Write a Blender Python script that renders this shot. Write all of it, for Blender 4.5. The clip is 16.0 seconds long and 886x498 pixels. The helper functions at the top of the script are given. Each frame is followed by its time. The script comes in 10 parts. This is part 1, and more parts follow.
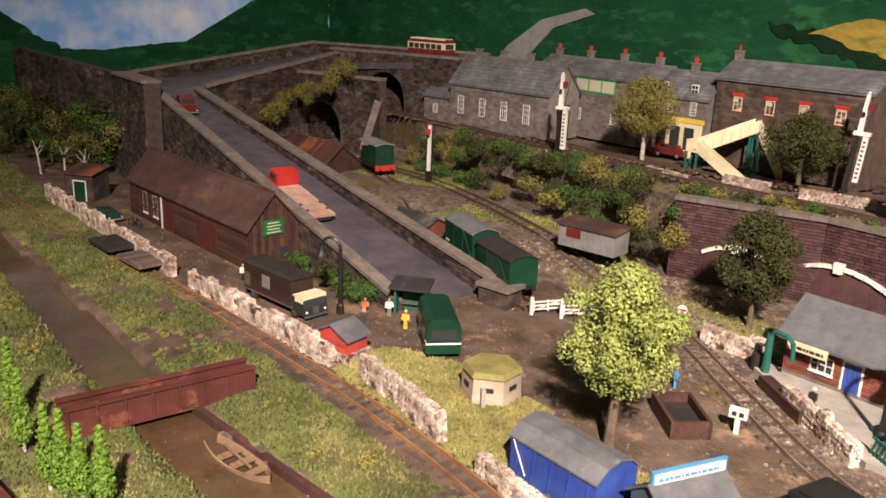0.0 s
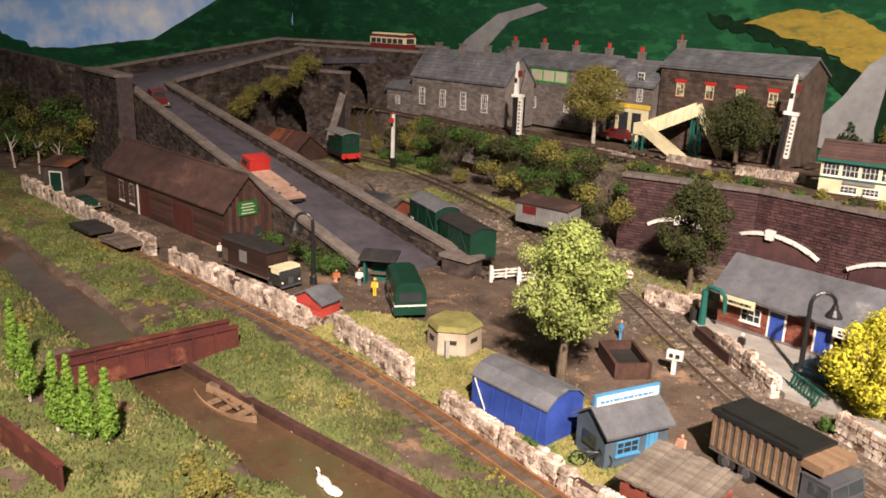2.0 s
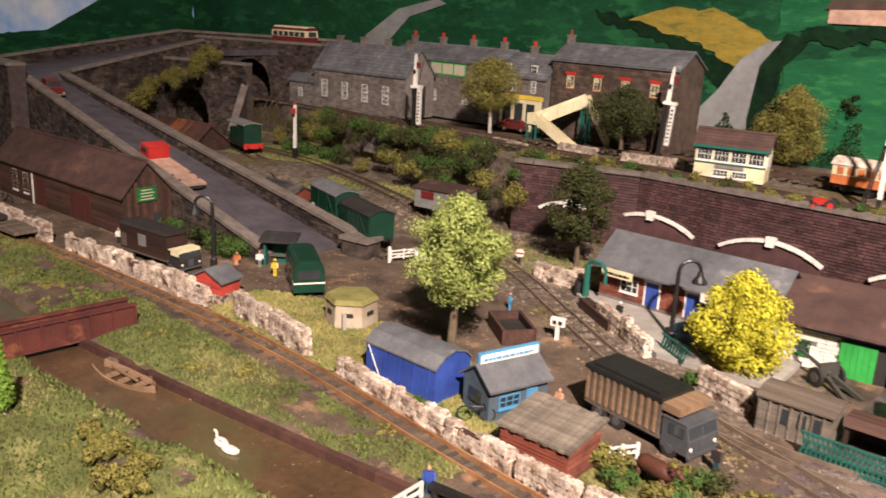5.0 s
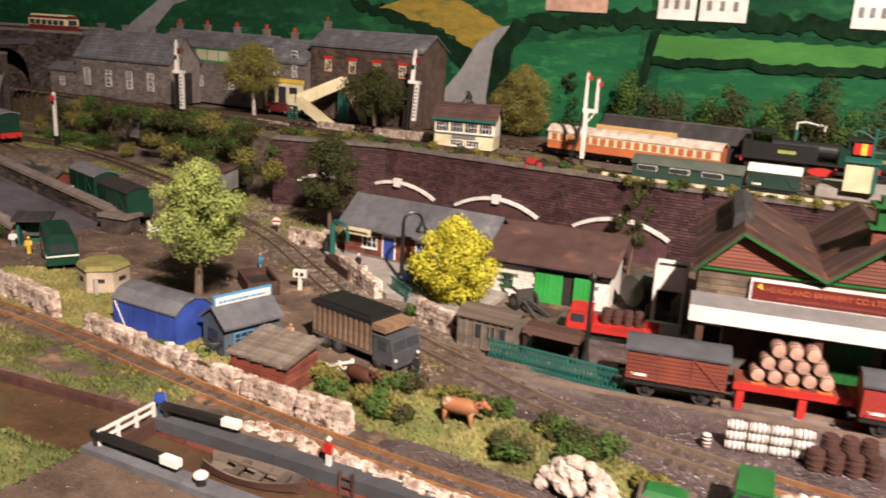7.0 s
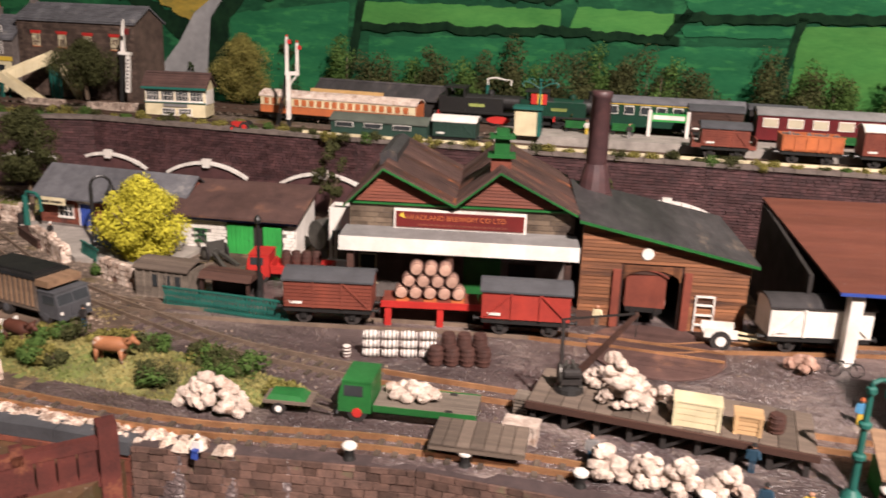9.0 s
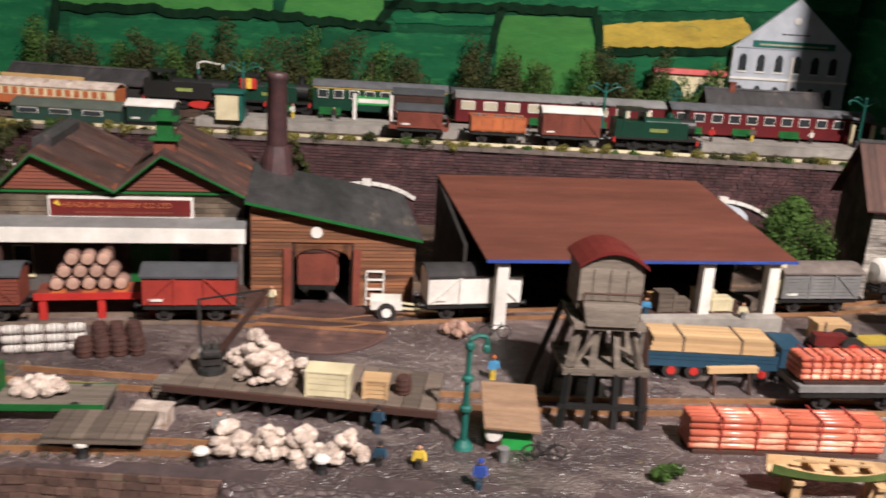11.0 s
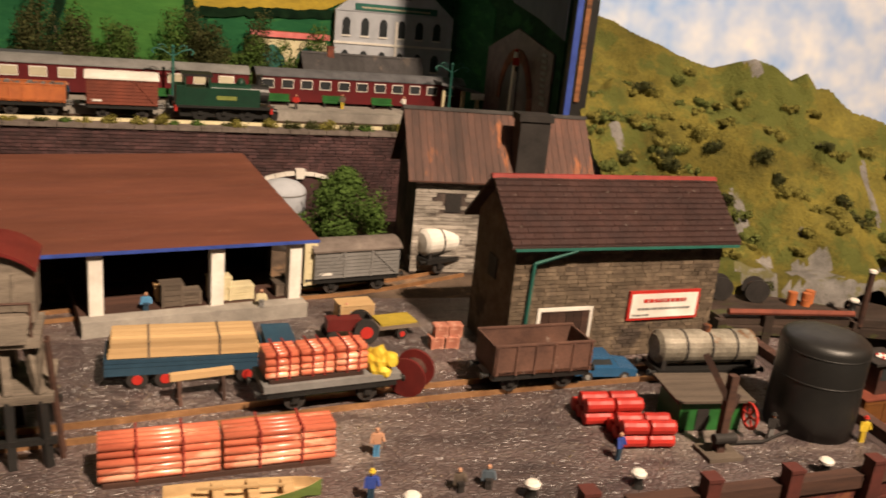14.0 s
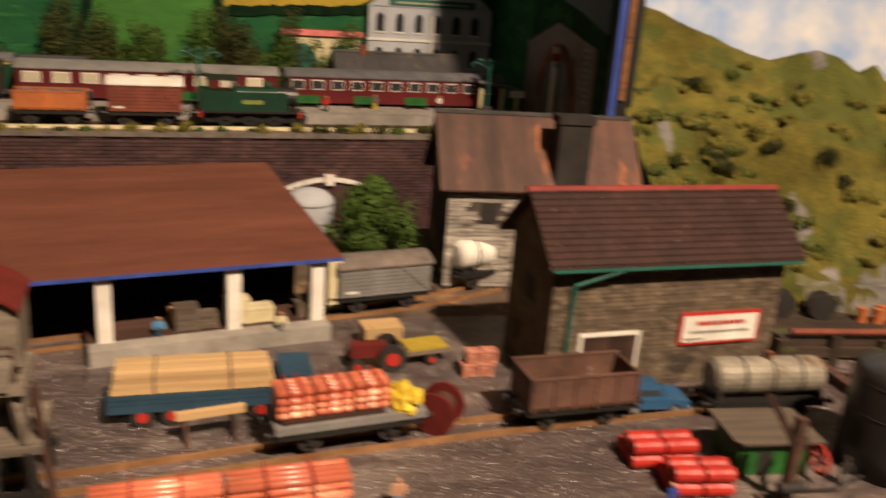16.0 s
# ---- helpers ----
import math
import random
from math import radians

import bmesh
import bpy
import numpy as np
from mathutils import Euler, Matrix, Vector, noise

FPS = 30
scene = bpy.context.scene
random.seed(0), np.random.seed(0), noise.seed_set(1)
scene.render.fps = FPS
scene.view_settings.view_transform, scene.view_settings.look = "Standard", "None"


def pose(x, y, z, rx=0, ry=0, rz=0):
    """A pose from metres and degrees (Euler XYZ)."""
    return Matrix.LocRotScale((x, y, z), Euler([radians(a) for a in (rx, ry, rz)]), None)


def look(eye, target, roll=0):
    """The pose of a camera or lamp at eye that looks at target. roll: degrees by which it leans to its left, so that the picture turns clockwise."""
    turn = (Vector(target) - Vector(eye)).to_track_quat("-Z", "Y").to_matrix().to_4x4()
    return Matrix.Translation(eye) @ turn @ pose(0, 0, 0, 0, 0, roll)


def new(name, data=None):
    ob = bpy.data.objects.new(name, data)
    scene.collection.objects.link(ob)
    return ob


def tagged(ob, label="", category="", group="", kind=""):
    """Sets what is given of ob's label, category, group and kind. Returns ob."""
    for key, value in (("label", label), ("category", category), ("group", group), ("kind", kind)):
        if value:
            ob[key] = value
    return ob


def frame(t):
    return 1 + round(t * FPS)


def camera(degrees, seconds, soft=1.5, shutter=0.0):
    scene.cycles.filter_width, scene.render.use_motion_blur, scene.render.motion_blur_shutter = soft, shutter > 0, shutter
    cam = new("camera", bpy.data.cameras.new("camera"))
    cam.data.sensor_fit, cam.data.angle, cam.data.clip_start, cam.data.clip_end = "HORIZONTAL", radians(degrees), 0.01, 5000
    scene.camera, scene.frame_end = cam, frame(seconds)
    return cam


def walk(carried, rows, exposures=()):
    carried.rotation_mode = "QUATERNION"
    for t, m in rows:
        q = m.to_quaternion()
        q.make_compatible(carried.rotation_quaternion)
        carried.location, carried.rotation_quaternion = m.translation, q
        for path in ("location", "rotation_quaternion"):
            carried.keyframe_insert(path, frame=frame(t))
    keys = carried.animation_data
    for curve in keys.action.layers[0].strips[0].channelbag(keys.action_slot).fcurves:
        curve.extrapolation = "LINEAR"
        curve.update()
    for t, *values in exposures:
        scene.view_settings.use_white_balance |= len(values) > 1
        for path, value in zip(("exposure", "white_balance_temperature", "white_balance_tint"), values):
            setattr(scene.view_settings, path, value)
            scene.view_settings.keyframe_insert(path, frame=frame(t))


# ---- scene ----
cam = camera(55.6, 16.0, 1.7, 0.5)
PATH = [
    (0, (0.0590, 0.0049, 0.2789), (-1.4419, 1.1967, -0.2928), 2.30),
    (0.5, (0.0769, -0.0067, 0.2786), (-1.4149, 1.1980, -0.2898), 2.14),
    (1, (0.0879, -0.0182, 0.2737), (-1.3876, 1.2045, -0.2987), 2.22),
    (1.5, (0.1012, -0.0274, 0.2710), (-1.3578, 1.2198, -0.2910), 2.03),
    (2, (0.1117, -0.0367, 0.2693), (-1.3373, 1.2210, -0.2952), 1.88),
    (2.5, (0.1175, -0.0407, 0.2682), (-1.3200, 1.2275, -0.3021), 1.89),
    (3, (0.1183, -0.0388, 0.2656), (-1.3039, 1.2464, -0.3052), 2.00),
    (3.2, (0.1186, -0.0392, 0.2646), (-1.2962, 1.2540, -0.3061), 2.09),
    (5.3, (0.1632, -0.0571, 0.2567), (-1.1050, 1.3904, -0.2878), 2.91),
    (5.5, (0.1750, -0.0630, 0.2552), (-1.0619, 1.4135, -0.2832), 2.96),
    (6, (0.2017, -0.0686, 0.2529), (-0.9379, 1.4862, -0.2800), 3.32),
    (6.5, (0.2289, -0.0702, 0.2498), (-0.8091, 1.5515, -0.2912), 3.24),
    (7, (0.2541, -0.0820, 0.2518), (-0.6980, 1.5913, -0.2902), 3.02),
    (7.5, (0.2901, -0.0913, 0.2503), (-0.5641, 1.6338, -0.2924), 2.70),
    (8, (0.3251, -0.0929, 0.2466), (-0.4141, 1.6847, -0.2952), 2.53),
    (8.5, (0.3563, -0.0904, 0.2425), (-0.2776, 1.7246, -0.3088), 2.33),
    (8.7, (0.3660, -0.0897, 0.2399), (-0.2273, 1.7373, -0.3169), 2.22),
    (10.8, (0.4597, -0.0836, 0.2390), (0.3632, 1.8327, -0.3252), 3.56),
    (11, (0.4728, -0.0798, 0.2382), (0.4281, 1.8390, -0.3240), 3.61),
    (11.5, (0.5036, -0.0688, 0.2401), (0.5803, 1.8484, -0.3240), 3.69),
    (12, (0.5308, -0.0571, 0.2418), (0.7127, 1.8520, -0.3259), 3.88),
    (12.5, (0.5585, -0.0448, 0.2431), (0.8356, 1.8530, -0.3239), 4.29),
    (13, (0.5861, -0.0354, 0.2419), (0.9536, 1.8450, -0.3317), 4.77),
    (13.5, (0.6224, -0.0246, 0.2395), (1.0964, 1.8301, -0.3397), 5.24),
    (14, (0.6503, -0.0160, 0.2381), (1.2281, 1.8084, -0.3429), 5.67),
    (14.5, (0.6762, -0.0105, 0.2376), (1.3446, 1.7811, -0.3482), 5.99),
    (15, (0.7000, -0.0013, 0.2318), (1.4439, 1.7565, -0.3654), 6.30),
    (15.5, (0.7082, 0.0076, 0.2336), (1.4069, 1.7813, -0.3715), 5.50),
    (16, (0.6730, 0.0302, 0.2432), (1.1432, 1.8751, -0.3695), 4.26),
]
EXPOSURES = [
    (0, 0.22, 6000, 12), (3.2, 0.13, 5900, 11), (6.0, 0.0, 6000, 14), (6.7, -0.08, 6000, 14), (7.4, -0.36, 5950, 15), (8.5, -0.42, 5850, 16), (10.8, -0.77, 5450, 10), (12.0, -1.02, 5300, 8), (12.7, -1.05, 6000, 10), (13.3, -1.03, 6900, 12), (15.0, -1.16, 7300, 11), (16, -1.25, 7500, 12),
]
walk(cam, [(t, look(eye, target, roll)) for t, eye, target, roll in PATH], EXPOSURES)

# ---- light ----
world = bpy.data.worlds.new("room_air")
scene.world = world
world.use_nodes = True
world.node_tree.nodes["Background"].inputs[0].default_value = (1.0, 0.92, 0.82, 1)
world.node_tree.nodes["Background"].inputs[1].default_value = 0.012


def lamp(name, kind, watts, colour, m, size=0.1, spread=None):
    data = bpy.data.lights.new(name, kind)
    data.energy, data.color = watts, colour
    if kind == "AREA":
        data.shape, data.size = "DISK", size
    elif kind == "SPOT":
        data.shadow_soft_size, data.spot_size, data.spot_blend = size, radians(spread), 1.0
    else:
        data.shadow_soft_size = size
    ob = new(name, data)
    ob.matrix_world = m
    return ob


lamp("sun_lamp", "SPOT", 830, (1.0, 0.81, 0.64), look((1.22, -0.75, 1.62), (0.58, 0.30, 0.0)), 0.045, 92)
# unseen soft fill, added below the ceiling to lift the shadows
lamp("ceiling_fill", "AREA", 5.8, (1.0, 0.86, 0.74), look((0.5, -0.35, 1.9), (0.3, 0.4, 0.0)), 0.9)

# ---- materials ----


def material(name, colour, other=None, rough=0.75, metal=0.0, scale=120.0, bump=0.15, grain=900.0, spread=0.5, coat=0.0, stretch=(1, 1, 1), vary=0.0, third=None, third_scale=20.0, third_cut=0.53, dirt=0.22, spec=0.3, relief=0.0006, cells=0.0, specks=0.0, thin=0.0):
    """A surface of two or three colours mixed by coarse stains and fine grain, with dirt, pale specks and relief; scales are per metre."""
    m = bpy.data.materials.new(name)
    m.use_nodes = True
    nt = m.node_tree
    N, L = nt.nodes, nt.links
    bsdf = N["Principled BSDF"]
    other = other or tuple(c * 0.6 for c in colour)
    co = N.new("ShaderNodeTexCoord")
    mp = N.new("ShaderNodeMapping")
    mp.inputs["Scale"].default_value = stretch
    L.new(co.outputs["Object"], mp.inputs[0])

    def clouds(size, detail, rough_=0.6):
        n = N.new("ShaderNodeTexNoise")
        n.inputs["Scale"].default_value, n.inputs["Detail"].default_value, n.inputs["Roughness"].default_value = size, detail, rough_
        L.new(mp.outputs[0], n.inputs["Vector"])
        return n.outputs["Fac"]

    def span(value, low, high, to_low=0.0, to_high=1.0):
        r = N.new("ShaderNodeMapRange")
        for key, v in (("From Min", low), ("From Max", high), ("To Min", to_low), ("To Max", to_high)):
            r.inputs[key].default_value = v
        L.new(value, r.inputs[0])
        return r.outputs[0]

    def maths(kind, x, y):
        k = N.new("ShaderNodeMath")
        k.operation = kind
        L.new(x, k.inputs[0])
        if isinstance(y, float):
            k.inputs[1].default_value = y
        else:
            L.new(y, k.inputs[1])
        return k.outputs[0]

    def blend(fac, x, y):
        k = N.new("ShaderNodeMix")
        k.data_type = "RGBA"
        L.new(fac, k.inputs[0])
        for socket, c in ((k.inputs[6], x), (k.inputs[7], y)):
            if isinstance(c, tuple):
                socket.default_value = (*c, 1)
            else:
                L.new(c, socket)
        return k.outputs[2]

    height = maths("ADD", clouds(scale, 5, 0.65), maths("MULTIPLY", clouds(grain, 3), 0.5))
    last = blend(span(height, 0.75 - spread * 0.45, 0.75 + spread * 0.45), other, colour)
    if third:
        last = blend(span(clouds(third_scale, 6, 0.7), third_cut, third_cut + 0.07), last, third)
    value = span(clouds(scale * 0.21, 4, 0.7), 0.34, 0.66, 1 - dirt, 1 + dirt * 0.7)
    if vary:
        oi, ge = N.new("ShaderNodeObjectInfo"), N.new("ShaderNodeNewGeometry")
        chance = maths("FRACT", maths("ADD", oi.outputs["Random"], ge.outputs["Random Per Island"]), 0.0)
        value = maths("MULTIPLY", value, span(chance, 0.0, 1.0, 1 - vary, 1 + vary))
    if cells:
        v = N.new("ShaderNodeTexVoronoi")
        v.feature = "DISTANCE_TO_EDGE"
        v.inputs["Scale"].default_value = cells
        L.new(mp.outputs[0], v.inputs["Vector"])
        joint = span(v.outputs["Distance"], 0.0, 0.16)
        value = maths("MULTIPLY", value, span(joint, 0.0, 1.0, 0.68, 1.06))
        height = maths("ADD", height, maths("MULTIPLY", joint, 0.5))
    hsv = N.new("ShaderNodeHueSaturation")
    L.new(last, hsv.inputs["Color"])
    L.new(value, hsv.inputs["Value"])
    last = hsv.outputs[0]
    if specks:
        last = blend(maths("MULTIPLY", span(clouds(330.0, 2), 0.70, 0.74), specks), last, (0.62, 0.56, 0.48))
    L.new(last, bsdf.inputs["Base Color"])
    L.new(span(height, 0.45, 1.05, min(1.0, rough + 0.10), max(0.05, rough - 0.10)), bsdf.inputs["Roughness"])
    bsdf.inputs["Metallic"].default_value, bsdf.inputs["Specular IOR Level"].default_value = metal, spec
    bsdf.inputs["Coat Weight"].default_value = coat
    if bump:
        b = N.new("ShaderNodeBump")
        b.inputs["Strength"].default_value, b.inputs["Distance"].default_value = min(1.0, bump * 2), relief
        L.new(height, b.inputs["Height"])
        L.new(b.outputs[0], bsdf.inputs["Normal"])
    if thin:
        through_, both = N.new("ShaderNodeBsdfTranslucent"), N.new("ShaderNodeMixShader")
        L.new(last, through_.inputs["Color"])
        both.inputs[0].default_value = thin
        L.new(bsdf.outputs[0], both.inputs[1])
        L.new(through_.outputs[0], both.inputs[2])
        L.new(both.outputs[0], N["Material Output"].inputs["Surface"])
    return m


M = {}


def hue(key, colour, other=None, **kw):
    M[key] = material(key, colour, other, **kw)
    return M[key]


hue("grass", (0.150, 0.180, 0.055), (0.084, 0.070, 0.036), rough=0.95, scale=22, grain=700, bump=0.5, spread=0.35, third=(0.228, 0.210, 0.082), third_scale=17, dirt=0.35, spec=0.1)
hue("grass_dry", (0.30, 0.26, 0.095), (0.16, 0.15, 0.05), rough=0.95, scale=45, grain=700, bump=0.5, third=(0.13, 0.16, 0.045), third_scale=24, dirt=0.3, spec=0.1)
hue("tuft", (0.201, 0.238, 0.071), (0.098, 0.112, 0.039), rough=0.9, scale=20, grain=800, vary=0.28, bump=0.0, third=(0.287, 0.262, 0.104), third_scale=13, third_cut=0.52, dirt=0.32, spec=0.1, thin=0.35)
hue("dirt", (0.150, 0.106, 0.077), (0.055, 0.040, 0.031), rough=0.9, scale=34, grain=500, bump=0.9, spread=0.45, third=(0.240, 0.150, 0.090), third_scale=26, third_cut=0.56, dirt=0.35, spec=0.15, relief=0.0012, specks=0.5)
hue("yard", (0.150, 0.112, 0.106), (0.048, 0.034, 0.035), rough=0.40, scale=34, grain=420, bump=0.9, spread=0.55, stretch=(0.7, 1.6, 1), third=(0.19, 0.15, 0.135), third_scale=11, dirt=0.38, spec=0.5, relief=0.0011, cells=300, specks=0.7)
hue("ballast", (0.30, 0.235, 0.185), (0.085, 0.064, 0.05), rough=0.9, scale=160, grain=900, bump=0.8, spread=0.4, vary=0.4, third=(0.17, 0.13, 0.06), third_scale=16, dirt=0.4, spec=0.15, relief=0.001)
hue("concrete", (0.36, 0.33, 0.29), (0.22, 0.20, 0.18), rough=0.85, scale=60, grain=800)
hue("asphalt", (0.095, 0.082, 0.098), (0.050, 0.044, 0.052), rough=0.7, scale=50, grain=900)
hue("canal", (0.110, 0.064, 0.034), (0.052, 0.032, 0.018), rough=0.34, scale=20, grain=200, bump=0.15, coat=0.5, third=(0.075, 0.062, 0.028), third_scale=9, dirt=0.4, specks=0.35)
hue("sea", (0.012, 0.016, 0.010), (0.006, 0.010, 0.006), rough=0.08, scale=15, grain=120, bump=0.2, coat=0.5)
hue("rail", (0.60, 0.33, 0.16), (0.30, 0.15, 0.075), rough=0.33, metal=0.55, scale=60, bump=0.0, spec=0.5)
hue("rail_dull", (0.11, 0.07, 0.05), (0.06, 0.04, 0.03), rough=0.6, metal=0.3, scale=60, bump=0.0)
hue("sleeper", (0.115, 0.086, 0.062), (0.055, 0.042, 0.033), rough=0.85, scale=150, vary=0.3)
hue("drystone", (0.74, 0.63, 0.53), (0.20, 0.125, 0.085), rough=0.9, scale=95, grain=700, bump=0.9, spread=0.42, vary=0.3, third=(0.11, 0.060, 0.042), third_scale=70, third_cut=0.55, relief=0.0012, spec=0.2)
hue("darkstone", (0.088, 0.066, 0.056), (0.022, 0.018, 0.018), rough=0.85, scale=55, grain=700, bump=0.8, vary=0.5, spread=0.45, third=(0.115, 0.088, 0.066), third_scale=24, third_cut=0.57, dirt=0.4, spec=0.2, relief=0.001)
hue("coping", (0.20, 0.165, 0.145), (0.10, 0.08, 0.07), rough=0.8, scale=90)
hue("greystone", (0.20, 0.17, 0.155), (0.10, 0.085, 0.078), rough=0.85, scale=90, bump=0.4, vary=0.25)
hue("purplebrick", (0.098, 0.047, 0.046), (0.044, 0.024, 0.027), rough=0.48, scale=80, bump=0.4, vary=0.35, dirt=0.3, spec=0.5)
hue("mortar", (0.075, 0.052, 0.050), (0.04, 0.03, 0.03), rough=0.95)
hue("redbrick", (0.235, 0.072, 0.042), (0.12, 0.04, 0.028), rough=0.85, scale=90, vary=0.35, third=(0.12, 0.05, 0.04), third_scale=60, dirt=0.25)
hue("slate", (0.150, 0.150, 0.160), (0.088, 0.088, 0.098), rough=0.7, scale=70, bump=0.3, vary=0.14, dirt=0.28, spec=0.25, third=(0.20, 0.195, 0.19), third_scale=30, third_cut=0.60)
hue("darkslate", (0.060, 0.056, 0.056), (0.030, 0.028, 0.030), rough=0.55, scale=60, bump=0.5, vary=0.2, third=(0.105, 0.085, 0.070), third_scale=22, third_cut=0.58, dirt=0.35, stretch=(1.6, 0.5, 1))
hue("brownroof", (0.092, 0.052, 0.043), (0.052, 0.030, 0.027), rough=0.7, scale=50, bump=0.4, vary=0.22, dirt=0.3, third=(0.125, 0.066, 0.047), third_scale=26, third_cut=0.57)
hue("redroof", (0.150, 0.052, 0.034), (0.108, 0.037, 0.026), rough=0.52, scale=20, grain=500, stretch=(1, 6, 6), bump=0.15, dirt=0.22, specks=0.35, spec=0.4)
hue("rust", (0.120, 0.050, 0.033), (0.044, 0.029, 0.026), rough=0.65, scale=16, grain=240, stretch=(2.2, 0.6, 0.6), bump=0.3, spread=0.5, vary=0.22, third=(0.27, 0.092, 0.036), third_scale=20, third_cut=0.56, dirt=0.35)
hue("plank_dark", (0.082, 0.040, 0.028), (0.034, 0.019, 0.016), rough=0.75, scale=60, stretch=(0.2, 3, 3), vary=0.38, dirt=0.3)
hue("plank_red", (0.25, 0.105, 0.044), (0.085, 0.036, 0.019), rough=0.55, scale=50, stretch=(0.2, 3, 3), vary=0.4, third=(0.065, 0.029, 0.017), third_scale=34, third_cut=0.55, dirt=0.3)
hue("plank_grey", (0.235, 0.195, 0.155), (0.085, 0.068, 0.055), rough=0.8, scale=60, stretch=(0.25, 3, 3), vary=0.25, dirt=0.3)
hue("plank_old", (0.155, 0.120, 0.092), (0.075, 0.058, 0.047), rough=0.8, scale=60, stretch=(0.25, 3, 3), vary=0.3)
hue("plank_pale", (0.62, 0.42, 0.22), (0.46, 0.29, 0.14), rough=0.6, scale=40, stretch=(0.2, 4, 4), vary=0.15)
hue("boat_green", (0.13, 0.19, 0.05), (0.08, 0.12, 0.035), rough=0.5, scale=60)
hue("wet_timber", (0.055, 0.036, 0.028), (0.022, 0.016, 0.013), rough=0.7, scale=45, stretch=(0.5, 2, 2), vary=0.3, third=(0.060, 0.062, 0.022), third_scale=40, third_cut=0.56, dirt=0.35)
hue("plank_tan", (0.30, 0.19, 0.11), (0.15, 0.09, 0.055), rough=0.7, scale=60, stretch=(0.25, 3, 3))
hue("vanred", (0.36, 0.045, 0.030), (0.24, 0.032, 0.024), rough=0.5, scale=60, bump=0.05)
hue("wagon_brown", (0.165, 0.085, 0.062), (0.085, 0.045, 0.035), rough=0.62, scale=40, bump=0.15, spread=0.4, third=(0.30, 0.225, 0.19), third_scale=42, third_cut=0.60)
hue("carblue", (0.025, 0.095, 0.20), (0.018, 0.07, 0.15), rough=0.3, scale=50, bump=0.02)
hue("tanbrick", (0.175, 0.132, 0.092), (0.085, 0.063, 0.047), rough=0.85, scale=90, bump=0.5, vary=0.32, third=(0.055, 0.042, 0.034), third_scale=19, third_cut=0.56, dirt=0.3, spec=0.2)
hue("maroonroof", (0.055, 0.027, 0.023), (0.032, 0.017, 0.016), rough=0.5, scale=50, bump=0.4, vary=0.12, dirt=0.2, specks=0.25)
hue("wornboard", (0.56, 0.51, 0.45), (0.10, 0.082, 0.068), rough=0.85, scale=40, grain=300, bump=0.5, spread=0.42, stretch=(0.3, 1, 2), vary=0.3, third=(0.07, 0.055, 0.045), third_scale=20, third_cut=0.53)
hue("girder", (0.115, 0.032, 0.025), (0.055, 0.018, 0.016), rough=0.6, scale=60, bump=0.2, third=(0.17, 0.062, 0.035), third_scale=40, third_cut=0.58)
hue("paleslate", (0.46, 0.48, 0.52), (0.34, 0.36, 0.40), rough=0.7, scale=40, bump=0.05)
hue("pillbox", (0.44, 0.36, 0.27), (0.30, 0.23, 0.17), rough=0.85, scale=60, bump=0.3)
hue("white", (0.78, 0.75, 0.70), (0.62, 0.58, 0.52), rough=0.5, scale=60, bump=0.05)
hue("cream", (0.72, 0.64, 0.42), (0.58, 0.50, 0.31), rough=0.5, scale=60, bump=0.05)
hue("black", (0.020, 0.019, 0.018), (0.011, 0.011, 0.011), rough=0.42, scale=60, bump=0.15, spec=0.5)
hue("near_black", (0.035, 0.030, 0.028), (0.018, 0.016, 0.015), rough=0.7, scale=60, bump=0.2)
hue("grey", (0.23, 0.225, 0.22), (0.15, 0.145, 0.14), rough=0.6, scale=60)
hue("darkgrey", (0.075, 0.078, 0.085), (0.05, 0.05, 0.055), rough=0.6, scale=60)
hue("red", (0.50, 0.034, 0.026), (0.34, 0.024, 0.02), rough=0.45, scale=50, bump=0.03)
hue("gable_red", (0.200, 0.062, 0.036), (0.110, 0.036, 0.024), rough=0.55, scale=50, stretch=(0.2, 3, 3), vary=0.15, dirt=0.25)
hue("rape_dark", (0.30, 0.21, 0.032), (0.16, 0.13, 0.028), rough=0.85, scale=25, grain=140, bump=0.05, stretch=(1, 1, 3), third=(0.12, 0.12, 0.03), third_scale=30, third_cut=0.56, spec=0.12)
hue("rail_grey", (0.30, 0.225, 0.165), (0.15, 0.11, 0.085), rough=0.45, metal=0.35, scale=60, bump=0.0, spec=0.5)
hue("quaystone", (0.165, 0.095, 0.072), (0.065, 0.042, 0.035), rough=0.8, scale=70, bump=0.8, vary=0.4, dirt=0.35, relief=0.001, third=(0.10, 0.085, 0.05), third_scale=30, third_cut=0.57)
hue("cow_tan", (0.34, 0.145, 0.062), (0.22, 0.090, 0.040), rough=0.6, scale=120, bump=0.1, third=(0.62, 0.52, 0.42), third_scale=90, third_cut=0.56)
hue("cow_dark", (0.095, 0.034, 0.020), (0.050, 0.020, 0.014), rough=0.55, scale=120, bump=0.1)
hue("barn_red", (0.105, 0.030, 0.024), (0.055, 0.019, 0.016), rough=0.65, scale=60, bump=0.1, stretch=(3, 3, 0.3))
hue("rubble_pale", (0.46, 0.38, 0.31), (0.14, 0.095, 0.072), rough=0.9, scale=95, bump=0.8, vary=0.35, relief=0.001, spec=0.2)
hue("ridge_red", (0.27, 0.030, 0.024), (0.17, 0.022, 0.018), rough=0.6, scale=50, bump=0.1)
hue("darkred", (0.155, 0.022, 0.020), (0.10, 0.016, 0.015), rough=0.4, scale=50, bump=0.05)
hue("bauxite", (0.225, 0.062, 0.038), (0.135, 0.038, 0.026), rough=0.55, scale=60, bump=0.1, dirt=0.28)
